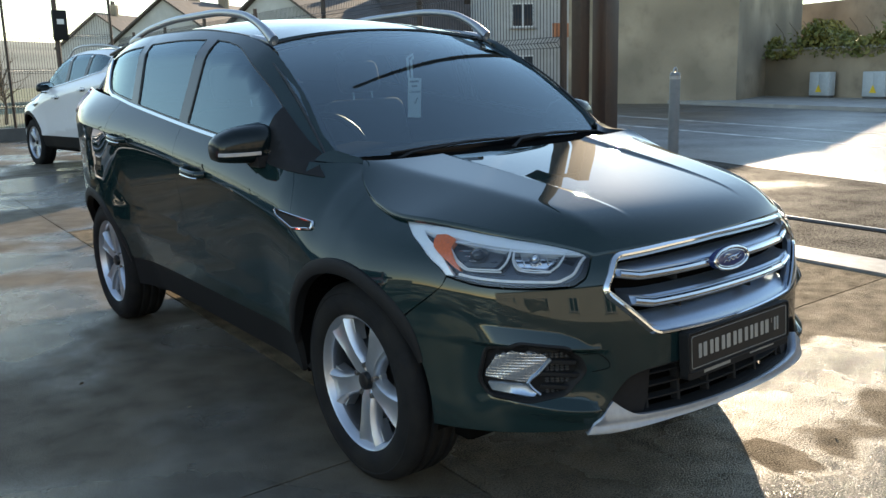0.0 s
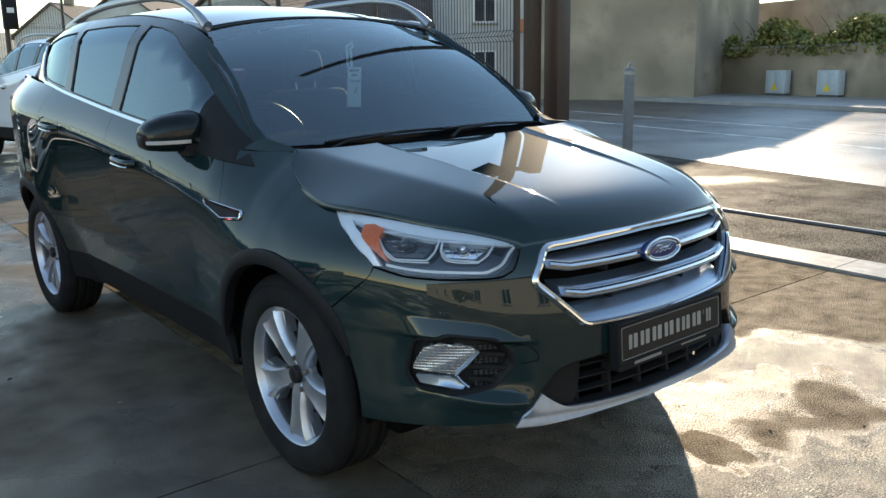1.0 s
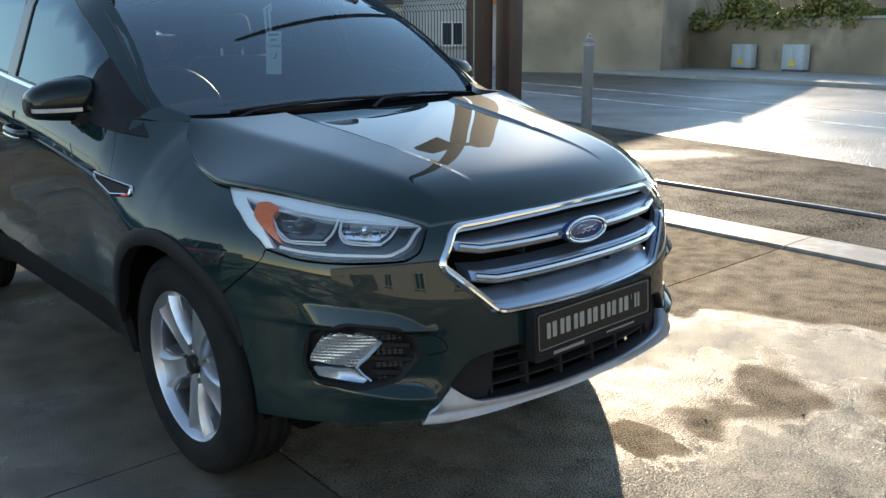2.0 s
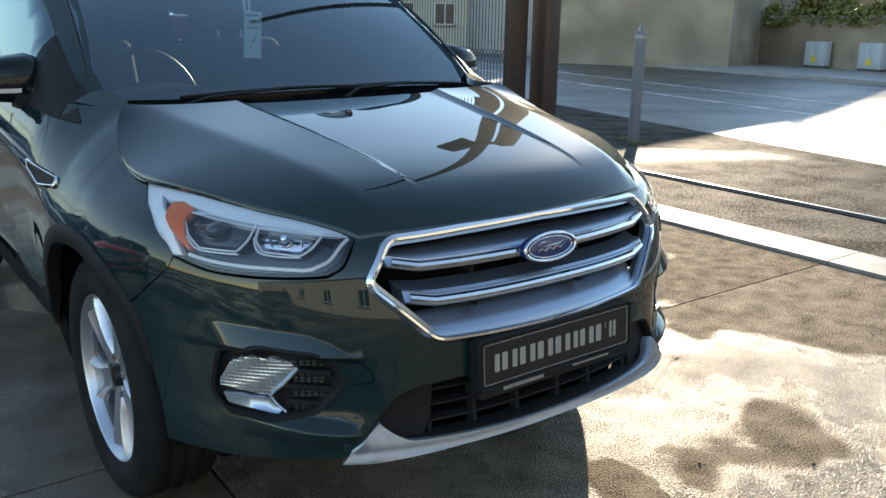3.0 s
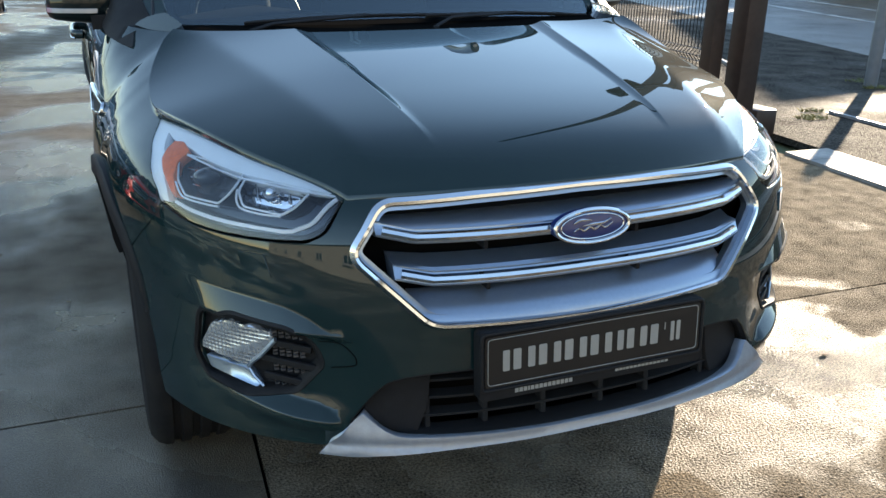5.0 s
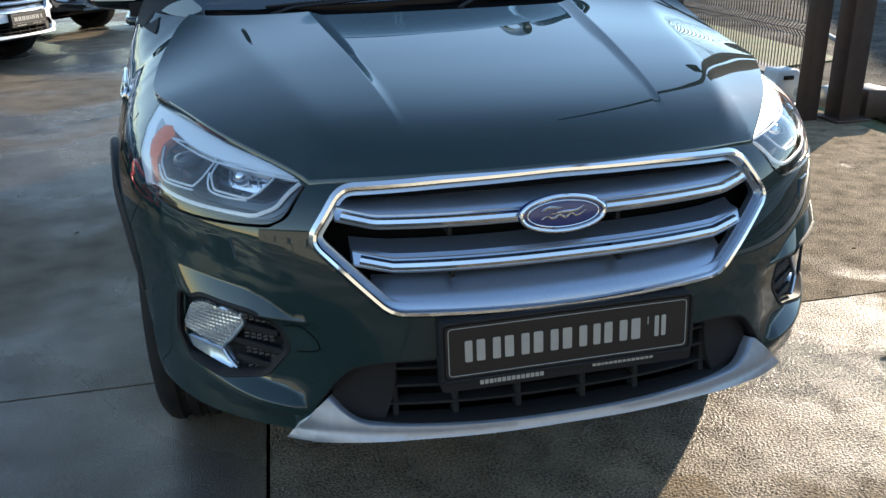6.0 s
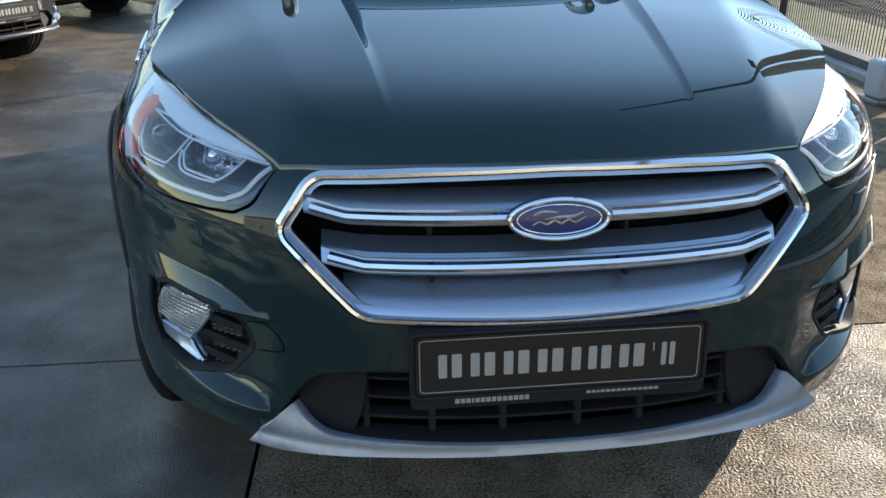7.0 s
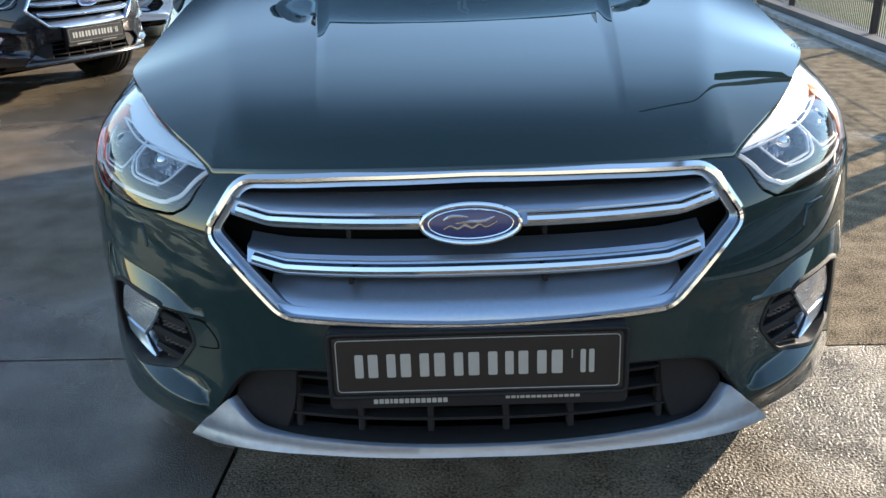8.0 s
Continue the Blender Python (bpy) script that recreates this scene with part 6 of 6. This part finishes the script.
# ---------------------------------------------------------------- gate, fence
def gate_posts():
    g = thing("gate_posts", "pair of tall brown steel gate posts", "gate post")
    block("post", (3.465, 3.525, 0), (3.625, 3.685, 2.98), POST_PAINT, g, .006)
    block("post", (3.255, 3.62, 0), (3.365, 3.73, 9.0), POST_PAINT, g, .006)
    block("base_plate", (3.41, 3.47, 0), (3.68, 3.74, .02), POST_PAINT, g, .004)
    for z in (.5, 1.2, 1.9, 2.6):
        block("hinge", (3.625, 3.57, z), (3.66, 3.64, z + .08), POST_PAINT, g, .004)
    block("guide_roller", (3.50, 3.70, .05), (3.62, 3.83, .20), GALV, g, .02)
    sweep("guide_rail", [(3.55, 3.69, .5), (3.86, 4.36, .5)], box_prof(.03, .03), GALV, g)
    block("flood_bracket", (3.02, 3.56, 2.86), (3.48, 3.61, 2.92), POST_PAINT, g, .004)
    part("floodlight", box_bm((-.17, -.12, -.05), (.17, .12, .05), .015, m=Matrix.Translation((2.95, 3.585, 2.93)) @ Matrix.Rotation(radians(35), 4, "Y")), BLACK_TRIM, g, "black floodlight", 40)
    block("stub", (3.70, 3.56, 0), (3.90, 3.80, .20), POST_PAINT, g, .02)
    return g


gate_posts()
opener = thing("gate_motor", "pale grey gate motor box beside the post", "gate motor")
part("motor_cover", box_bm((3.27, 3.97, .04), (3.45, 4.17, .29), .025, 3), BOX_GREY, opener, "pale grey cover", 40)
block("motor_base", (3.25, 3.95, 0), (3.47, 4.19, .04), GALV, opener, .005)
block("motor_lock", (3.31, 3.96, .22), (3.39, 3.975, .25), BLACK_TRIM, opener, .003)
drum = lathe_bm([(.0, .04), (.042, .04), (.046, .02), (.046, -.04), (.022, -.04), (.022, .0)], 20)
bmesh.ops.translate(drum, verts=drum.verts, vec=(3.40, 3.86, .14))
part("motor_pinion", drum, PALE_RENDER, opener, "", 40)


def mesh_fence(name, a, b, height, base, label, pitch=0.05, wire=0.0035, posts=2.5, zbase=0.0, post_h=None, folds=4):
    """Welded wire fence with pressed folds between square posts."""
    f = thing(name, label, "fence")
    a, b = Vector((*a, 0)), Vector((*b, 0))
    L = (b - a).length
    t = (b - a) / L
    s = Vector((-t.y, t.x, 0))
    zs = []
    for k in range(folds):
        z = zbase + base + (height - base) * ((k + .55) / folds)
        zs += [(z, 0), (z + .05, .045), (z + .10, 0)]
    zs = [(zbase + base, 0)] + zs[0:] + [(zbase + height, 0)]
    zs = sorted(set(zs))
    V, F = [], []
    n = int(L / pitch)
    for i in range(n + 1):
        p = a + t * (i * pitch)
        k0 = len(V)
        for z, o in zs:
            for dx, dy in ((-wire, -wire), (wire, -wire), (0, wire)):
                V.append(p + t * dx + s * (dy + o) + Vector((0, 0, z)))
        for j in range(len(zs) - 1):
            for c in range(3):
                F.append((k0 + 3 * j + c, k0 + 3 * j + (c + 1) % 3, k0 + 3 * j + 3 + (c + 1) % 3, k0 + 3 * j + 3 + c))
    for z, o in zs[1:-1]:
        k0 = len(V)
        for p in (a, b):
            for dz, dy in ((-wire, -wire), (wire, -wire), (0, wire)):
                V.append(p + s * (dy + o) + Vector((0, 0, z + dz)))
        for c in range(3):
            F.append((k0 + c, k0 + (c + 1) % 3, k0 + 3 + (c + 1) % 3, k0 + 3 + c))
    tagged(put("wire_mesh", mesh("wire_mesh", V, F, WIRE, smooth=False), f, "dark welded wire mesh"), kind="stuff")
    m = int(L / posts)
    for i in range(m + 1):
        p = a + t * min(L, i * posts)
        sweep("fence_post", [p + s * -.04 + Vector((0, 0, zbase - .02)), p + s * -.04 + Vector((0, 0, zbase + (post_h or height) + .08))], box_prof(.06, .06), POST_PAINT, f, up=tuple(t))
    return f


PLINTH = make("dark_damp_concrete", (0.09, 0.085, 0.08), 0.6, 0.0, 0.25, 5, bump=0.3, bscale=70, rvar=0.15)
strip("boundary_plinth", [(3.78, 4.5), (4.02, 4.5), (kerb_x(21.5) + .25, 21.5), (kerb_x(21.5), 21.5)], 0.11, PLINTH, th=.4, label="low dark concrete plinth under the fence")
strip("edge_kerb", [(3.64, 4.5), (3.76, 4.5), (kerb_x(21.5) - .02, 21.5), (kerb_x(21.5) - .14, 21.5)], 0.05, KERB_MAT, th=.2, label="thin pale edging below the plinth")
mesh_fence("side_fence", (3.92, 4.5), (kerb_x(21.4) + .12, 21.4), 2.3, 0.0, "dark wire mesh fence on a low plinth", zbase=.11, posts=2.6)
mesh_fence("back_fence", (5.3, 21.5), (-24, 21.5), 3.3, 0.0, "dark wire mesh fence across the back of the yard", pitch=.06, wire=.005, zbase=.3, posts=2.5)
pole = thing("camera_pole", "dark steel pole with a cabinet box on the back fence", "pole", at=Matrix.Translation((3.90, 21.25, 0)))
sweep("pole_tube", [(0, 0, 0), (0, 0, 4.6)], circle(.06, 12), POST_PAINT, pole, up=(0, 1, 0))
block("pole_cabinet", (-.10, -.20, 2.35), (.22, -.05, 3.05), BLACK_TRIM, pole, .012, "dark cabinet box")
block("cabinet_label", (-.02, -.205, 2.72), (.14, -.199, 2.84), FRAME_WHITE, pole, .002, "white label")
strip("back_plinth", [(5.5, 21.35), (5.5, 21.65), (-24, 21.65), (-24, 21.35)], 0.3, PLINTH, th=.4, label="low concrete plinth under the back fence")


# ---------------------------------------------------------------- across the road
def house(name, x, y, az, w, d, h, rise, wall, label, chimneys=((.3, 0),), storeys=1, category="house", z=0.0, windows=(-.36, -.12, .14, .37)):
    """A gabled house: walls, roof with eaves, chimneys, windows with frames and sills, door."""
    hs = thing(name, label, category, at=Matrix.Translation((x, y, z)) @ Matrix.Rotation(radians(az), 4, "Z"))
    bm = bmesh.new()
    prof = [(-d / 2, -z - .1), (d / 2, -z - .1), (d / 2, h), (0, h + rise), (-d / 2, h)]
    A = [bm.verts.new((-w / 2, p[0], p[1])) for p in prof]
    B = [bm.verts.new((w / 2, p[0], p[1])) for p in prof]
    for i in range(5):
        bm.faces.new((A[i], A[(i + 1) % 5], B[(i + 1) % 5], B[i]))
    bm.faces.new(A[::-1])
    bm.faces.new(B)
    bmesh.ops.recalc_face_normals(bm, faces=bm.faces)
    part("wall", bm, wall, hs)
    o = .35
    k = rise / (d / 2)
    bm = bmesh.new()
    for sg in (-1, 1):
        q = [(-w / 2 - o, sg * (d / 2 + o), h - o * k), (w / 2 + o, sg * (d / 2 + o), h - o * k), (w / 2 + o, 0, h + rise), (-w / 2 - o, 0, h + rise)]
        lo = [bm.verts.new((p[0], p[1], p[2] + .03)) for p in q]
        hi = [bm.verts.new((p[0], p[1], p[2] + .17)) for p in q]
        for i in range(4):
            bm.faces.new((lo[i], lo[(i + 1) % 4], hi[(i + 1) % 4], hi[i]))
        bm.faces.new(lo[::-1])
        bm.faces.new(hi)
    bmesh.ops.recalc_face_normals(bm, faces=bm.faces)
    rf = part("roof", bm, TILE, hs, "brown tiled roof")
    for fx, fy in chimneys:
        ch = block("chimney", (fx * w - .32, fy - .3, h + rise * .5), (fx * w + .32, fy + .3, h + rise + .9), RENDER, rf, .02)
        for dx in (-.14, .14):
            bmp = loft_bm([[Vector((fx * w + dx + r * math.cos(q), fy + r * math.sin(q), z)) for q in np.linspace(0, 2 * math.pi, 11)[:-1]] for z, r in ((h + rise + .85, .11), (h + rise + 1.2, .09))])
            part("chimney_pot", bmp, TILE, rf, "", 40)
    for st in range(storeys):
        z0 = .95 + st * 2.7
        for sg in (-1, 1):
            for fx in windows:
                wn_ = new("window")
                wn_.parent = hs
                X = fx * w
                yy = sg * (d / 2)
                lo_y, hi_y = sorted((yy, yy + sg * .05))
                block("pane", (X - .55, lo_y, z0), (X + .55, hi_y - .01 if sg > 0 else hi_y, z0 + 1.15), WINDOW, wn_, 0)
                for fx0, fx1, fz0, fz1 in ((-.62, -.54, -.06, 1.21), (.54, .62, -.06, 1.21), (-.62, .62, 1.13, 1.21), (-.62, .62, -.06, .02), (-.04, .04, 0, 1.15)):
                    block("window_frame", (X + fx0, min(yy, yy + sg * .07), z0 + fz0), (X + fx1, max(yy, yy + sg * .07), z0 + fz1), FRAME_WHITE, wn_, 0)
                block("sill", (X - .7, min(yy, yy + sg * .15), z0 - .14), (X + .7, max(yy, yy + sg * .15), z0 - .06), KERB_MAT, wn_, .01)
    return hs


def boundary_wall(name, y0, y1, h, mat, label):
    w = strip(name, [(wall_x(y0), y0), (wall_x(y0) + .35, y0), (wall_x(y1) + .35, y1), (wall_x(y1), y1)], h, mat, th=h + .2, label=label)
    c = strip("wall_coping", [(wall_x(y0) - .05, y0), (wall_x(y0) + .40, y0), (wall_x(y1) + .40, y1), (wall_x(y1) - .05, y1)], h + .09, KERB_MAT, th=.085, label="concrete coping on the wall")
    return w


boundary_wall("street_wall", -40, 19.6, 1.85, RENDER, "weathered grey-brown rendered wall across the road")
boundary_wall("low_wall", 31, 70, 1.3, WHITE_RENDER, "low pale rendered wall across the road")

def cam_way(az, dist):
    """A place by bearing and distance from the yard's front corner."""
    return -2.4 + dist * math.sin(radians(az)), -1.56 + dist * math.cos(radians(az))


gx, gy = cam_way(54.2, 40)
house("gable_house", gx, gy, -54.2 + 90 - 17, 11, 6.6, 5.0, 2.0, RENDER, "tall plain rendered house beside the road", chimneys=((0.3, 0),), storeys=0)
for az, dist, turn, w, d, h, rise, mat, z, ch in ((19.2, 80, 40, 8, 7, 3.6, 2.4, WHITE_RENDER, .5, ((-.2, 0),)), (24.0, 68, 36, 11, 8.5, 3.3, 2.9, WHITE_RENDER, .4, ((-.1, .3), (.2, -.2))), (31.6, 54, 24, 11, 8, 3.2, 2.7, WHITE_RENDER, .3, ((.3, 0),)),
                                                     (35.5, 64, -38, 12, 8, 3.0, 3.0, PALE_RENDER, .6, ((-.3, 0),)), (40.0, 58, -35, 10, 8, 3.0, 3.2, PALE_RENDER, .5, ((.3, 0),))):
    hx, hy = cam_way(az, dist)
    house("bungalow", hx, hy, turn, w, d, h, rise, mat, "pale bungalow with a brown tiled roof across the road", chimneys=ch, z=z)
hx, hy = cam_way(45.2, 52)
house("terrace_house", hx, hy, -30, 7.5, 7, 5.6, 2.6, WHITE_RENDER, "pale two-storey house with a brown roof", storeys=2, windows=(-.3, .28))
block_band = block("terracotta_band", (hx - 3.6, hy - 4.2, 3.0), (hx + 3.6, hy - 4.0, 3.7), ORANGE_RENDER, None, .02, "terracotta fascia band on the pale house")
tagged(block_band, category="fascia")
house("showroom", -10, -17, 3, 46, 8, 4.6, 1.2, PALE_RENDER, "pale rendered showroom building at the end of the yard", chimneys=(), category="building", windows=(-.4, -.3, -.2, -.1, 0, .1, .2, .3, .4))

# electricity cabinets against the street wall
for yy in (15.25, 12.9):
    c = thing("electric_cabinet", "pale grey electricity cabinet with a yellow warning sign", "cabinet", group="electricity cabinets", at=Matrix.Translation((wall_x(yy) - .32, yy, .12)) @ Matrix.Rotation(radians(-17.7), 4, "Z"))
    block("cabinet_body", (-.15, -.48, .08), (.15, .48, .92), BOX_GREY, c, .015)
    block("cabinet_plinth", (-.13, -.46, 0), (.13, .46, .08), PLINTH, c, .005)
    block("cabinet_door", (-.165, -.44, .14), (-.15, -.01, .86), BOX_GREY, c, .004)
    block("cabinet_door", (-.165, .01, .14), (-.15, .44, .86), BOX_GREY, c, .004)
    bm = bmesh.new()
    tri = [bm.verts.new(p) for p in ((-.169, -.16, .2), (-.169, .16, .2), (-.169, 0, .48))]
    bm.faces.new(tri)
    part("warning_sign", bm, YELLOW, c, "yellow warning triangle")

# hedge over the wall: trailing growth in many small leaves on stems
def hedge(name, y0, y1, z0, z1, n, label):
    h = thing(name, label, "hedge")
    rnd = random.Random(5)
    V, F = [], []
    for i in range(n):
        y = rnd.uniform(y0, y1)
        top = z0 + (z1 - z0) * (0.55 + 0.45 * noise.noise(Vector((y * .6, 3.1, 0))) + 0.25 * math.sin(y * 1.7))
        z = z0 + (top - z0) * rnd.random() ** 0.7
        x = wall_x(y) + rnd.gauss(.55, .45)
        s = rnd.uniform(.05, .12)
        c = Vector((x, y, z))
        a, b = Vector((rnd.gauss(0, 1), rnd.gauss(0, 1), rnd.gauss(0, 1))).normalized() * s, Vector((rnd.gauss(0, 1), rnd.gauss(0, 1), rnd.gauss(0, 1))).normalized() * s * .6
        k = len(V)
        V += [c - a, c + b, c + a, c - b]
        F.append((k, k + 1, k + 2, k + 3))
    tagged(put("hedge_leaves", mesh("hedge_leaves", V, F, LEAF, smooth=False), h, "small yellow-green leaves"), kind="stuff")
    for i in range(14):
        y = y0 + (y1 - y0) * (i + .5) / 14
        sweep("hedge_stem", curve([(wall_x(y) + .6, y, 0), (wall_x(y) + .5, y + .1, z0 * .8), (wall_x(y) + .6, y - .1, (z0 + z1) / 2), (wall_x(y) + .4, y + .2, z1 * .95)], 3), circle(.03, 6), TWIG, h, up=(1, 0, 0), grow=lambda t: 1 - .7 * t)
    return h


hedge("hedge", 10.5, 20.5, 1.55, 3.1, 17000, "unkempt yellow-green hedge over the street wall")
strip("upper_wall", [(wall_x(-20) + 9, -20), (wall_x(-20) + 9.4, -20), (wall_x(25) + 9.4, 25), (wall_x(25) + 9, 25)], 4.3, RENDER, th=4.5, label="high weathered rendered wall behind the hedge")
bank = strip("hill_bank", [(wall_x(-30) + 1.2, -30), (wall_x(-30) + 8.9, -30), (wall_x(17) + 8.9, 17), (wall_x(17) + 1.2, 17)], 2.2, GRASS, th=2.4, label="raised grassy bank behind the hedge")

# bare shrub by the back fence
shrub = thing("bare_shrub", "bare winter shrub with fine brown twigs", "shrub")
rnd = random.Random(11)
sx, sy = cam_way(12.2, 33)
trunk = [(sx, sy, 0), (sx + .05, sy, .8), (sx - .05, sy + .1, 1.5)]
sweep("trunk", curve(trunk, 4), circle(.06, 8), TWIG, shrub, up=(0, 1, 0), grow=lambda t: 1 - .5 * t)
for i in range(46):
    a, e, ln = rnd.uniform(0, 6.28), rnd.uniform(.2, 1.3), rnd.uniform(.7, 1.5)
    base = Vector((sx, sy, rnd.uniform(.7, 1.5)))
    d = Vector((math.cos(a) * math.cos(e), math.sin(a) * math.cos(e), math.sin(e)))
    pts = [base, base + d * ln * .5 + Vector((0, 0, rnd.uniform(-.05, .1))), base + d * ln + Vector((rnd.gauss(0, .12), rnd.gauss(0, .12), rnd.uniform(-.1, .15)))]
    sweep("limb", curve(pts, 3), circle(.014, 5), TWIG, shrub, up=(.3, .2, .9), grow=lambda t: 1 - .75 * t)

# far hills, low over the roofs
V, F = [], []
n = 80
for i in range(n + 1):
    az = -70 + 190 * i / n
    top = 15 + 9 * noise.noise(Vector((az * .05, 0, 0))) + 3 * noise.noise(Vector((az * .23, 4, 0)))
    for dist, z in ((240, -2), (330, top * .55), (430, max(4, top)), (600, max(4, top) * .9), (800, -3)):
        hx, hy = cam_way(az, dist)
        V.append((hx, hy, z))
for i in range(n):
    for j in range(4):
        F.append((i * 5 + j, i * 5 + 5 + j, i * 5 + 6 + j, i * 5 + 1 + j))
HILL = make("hazy_hill", (0.20, 0.21, 0.17), 1.0, 0.0, 0.3, 0.03, second=(0.25, 0.24, 0.19), sscale=0.01)
tagged(put("backdrop", mesh("backdrop", V, F, HILL), None, "hazy low hills beyond the houses"), kind="structure")


# ---------------------------------------------------------------- other cars of the yard
def repaint(ob, paint, label, scale=(1, 1, 1)):
    for o in ob.children_recursive:
        if o.type == "MESH" and o.material_slots and o.material_slots[0].material == PAINT:
            o.material_slots[0].link = "OBJECT"
            o.material_slots[0].material = paint
        elif o.type == "MESH" and o.name.startswith("skid_plate"):
            o.material_slots[0].link = "OBJECT"
            o.material_slots[0].material = paint
            o["label"] = "painted lower bumper edge"
        if "label" in o.keys() and "dark green" in o["label"]:
            o["label"] = o["label"].replace("dark green", label.split()[0])
    ob.scale = scale
    return tagged(ob, label)


cars = "cars parked in the yard"
tagged(main_car, group=cars)
parked = lambda x, y, turn: copy_thing(main_car, Matrix.Translation((x, y, 0)) @ Matrix.Rotation(radians(turn), 4, "Z"))
repaint(parked(2.33, 15.5, 187), WHITE_PAINT, "white family SUV parked by the back fence", (1.10, 1.06, 1.14))
repaint(parked(-2.95, 2.75, 61), RED_PAINT, "red car parked nose out in the row", (.96, .9, .88))
repaint(parked(-2.54, 5.15, 61), BLACK_PAINT, "black car with a show plate, parked nose out", (.98, .96, .88))
repaint(parked(-2.35, 7.9, 63), WHITE_PAINT, "white car with a show plate, parked nose out", (.98, .96, .86))
repaint(parked(-1.75, 10.4, 63), BLACK_PAINT, "black SUV parked nose out in the row")

# ---------------------------------------------------------------- small things on the ground
LEAF_BROWN = make("fallen_leaf", (0.10, 0.055, 0.025), 0.7, 0.0, 0.3, 30)
LEAF_PALE = make("pale_leaf", (0.5, 0.45, 0.36), 0.7, 0.0, 0.2, 30)
rnd = random.Random(3)
spots = [(-1.038, 1.884, 1), (.665, -.056, 0), (.933, -.286, 0), (1.9, 1.4, 0), (2.3, .2, 0), (1.35, .55, 0), (.98, -.75, 0), (1.6, -.35, 0), (-1.75, 1.25, 1), (2.75, 2.1, 0), (-1.3, 2.5, 0), (-1.55, .75, 0)]
for x, y, pale in spots:
    s = rnd.uniform(.010, .018)
    a = rnd.uniform(0, 6.28)
    bm = bmesh.new()
    ring = [bm.verts.new((x + s * k * math.cos(a) - s * w * math.sin(a), y + s * k * math.sin(a) + s * w * math.cos(a), z)) for k, w, z in ((-1, 0, .003), (-.3, .45, .006), (.4, .35, .009), (1, 0, .007), (.4, -.35, .004), (-.3, -.45, .003))]
    mid = [bm.verts.new((x - s * .3 * math.cos(a), y - s * .3 * math.sin(a), .002)), bm.verts.new((x + s * .4 * math.cos(a), y + s * .4 * math.sin(a), .003))]
    for f in ((0, 1, 6), (1, 2, 7, 6), (2, 3, 7), (3, 4, 7), (4, 5, 6, 7), (5, 0, 6)):
        allv = ring + mid
        bm.faces.new([allv[i] for i in f])
    ob = part("leaf", bm, LEAF_PALE if pale else LEAF_BROWN, None, "small fallen leaf lying on the damp concrete")
    tagged(ob, category="leaf", group="fallen leaves")


# tufts of moss and grass at the track's end and the bollard's foot
def tuft(x, y, r, n, seed):
    rnd = random.Random(seed)
    V, F = [], []
    for i in range(n):
        a, d, h = rnd.uniform(0, 6.28), r * rnd.random() ** .6, rnd.uniform(.008, .03)
        bx, by = x + d * math.cos(a), y + d * .6 * math.sin(a)
        lx, ly, w = rnd.gauss(0, .025), rnd.gauss(0, .025), rnd.uniform(.004, .009)
        k = len(V)
        V += [(bx - w, by, 0), (bx + w, by, 0), (bx + lx * .6 + w * .6, by + ly * .6, h * .7), (bx + lx, by + ly, h)]
        F += [(k, k + 1, k + 2), (k, k + 2, k + 3)]
    t = thing("grass_tuft", "small yellow-green tuft of moss and grass", "grass", group="grass tufts")
    tagged(put("blades", mesh("blades", V, F, LEAF, smooth=False), t), kind="stuff")


for x, y, r, n in ((4.75, 4.05, .16, 150), (5.0, 4.3, .12, 90), (6.75, 5.2, .18, 110), (7.0, 5.6, .22, 110)):
    tuft(x, y, r, n, int(x * 100))
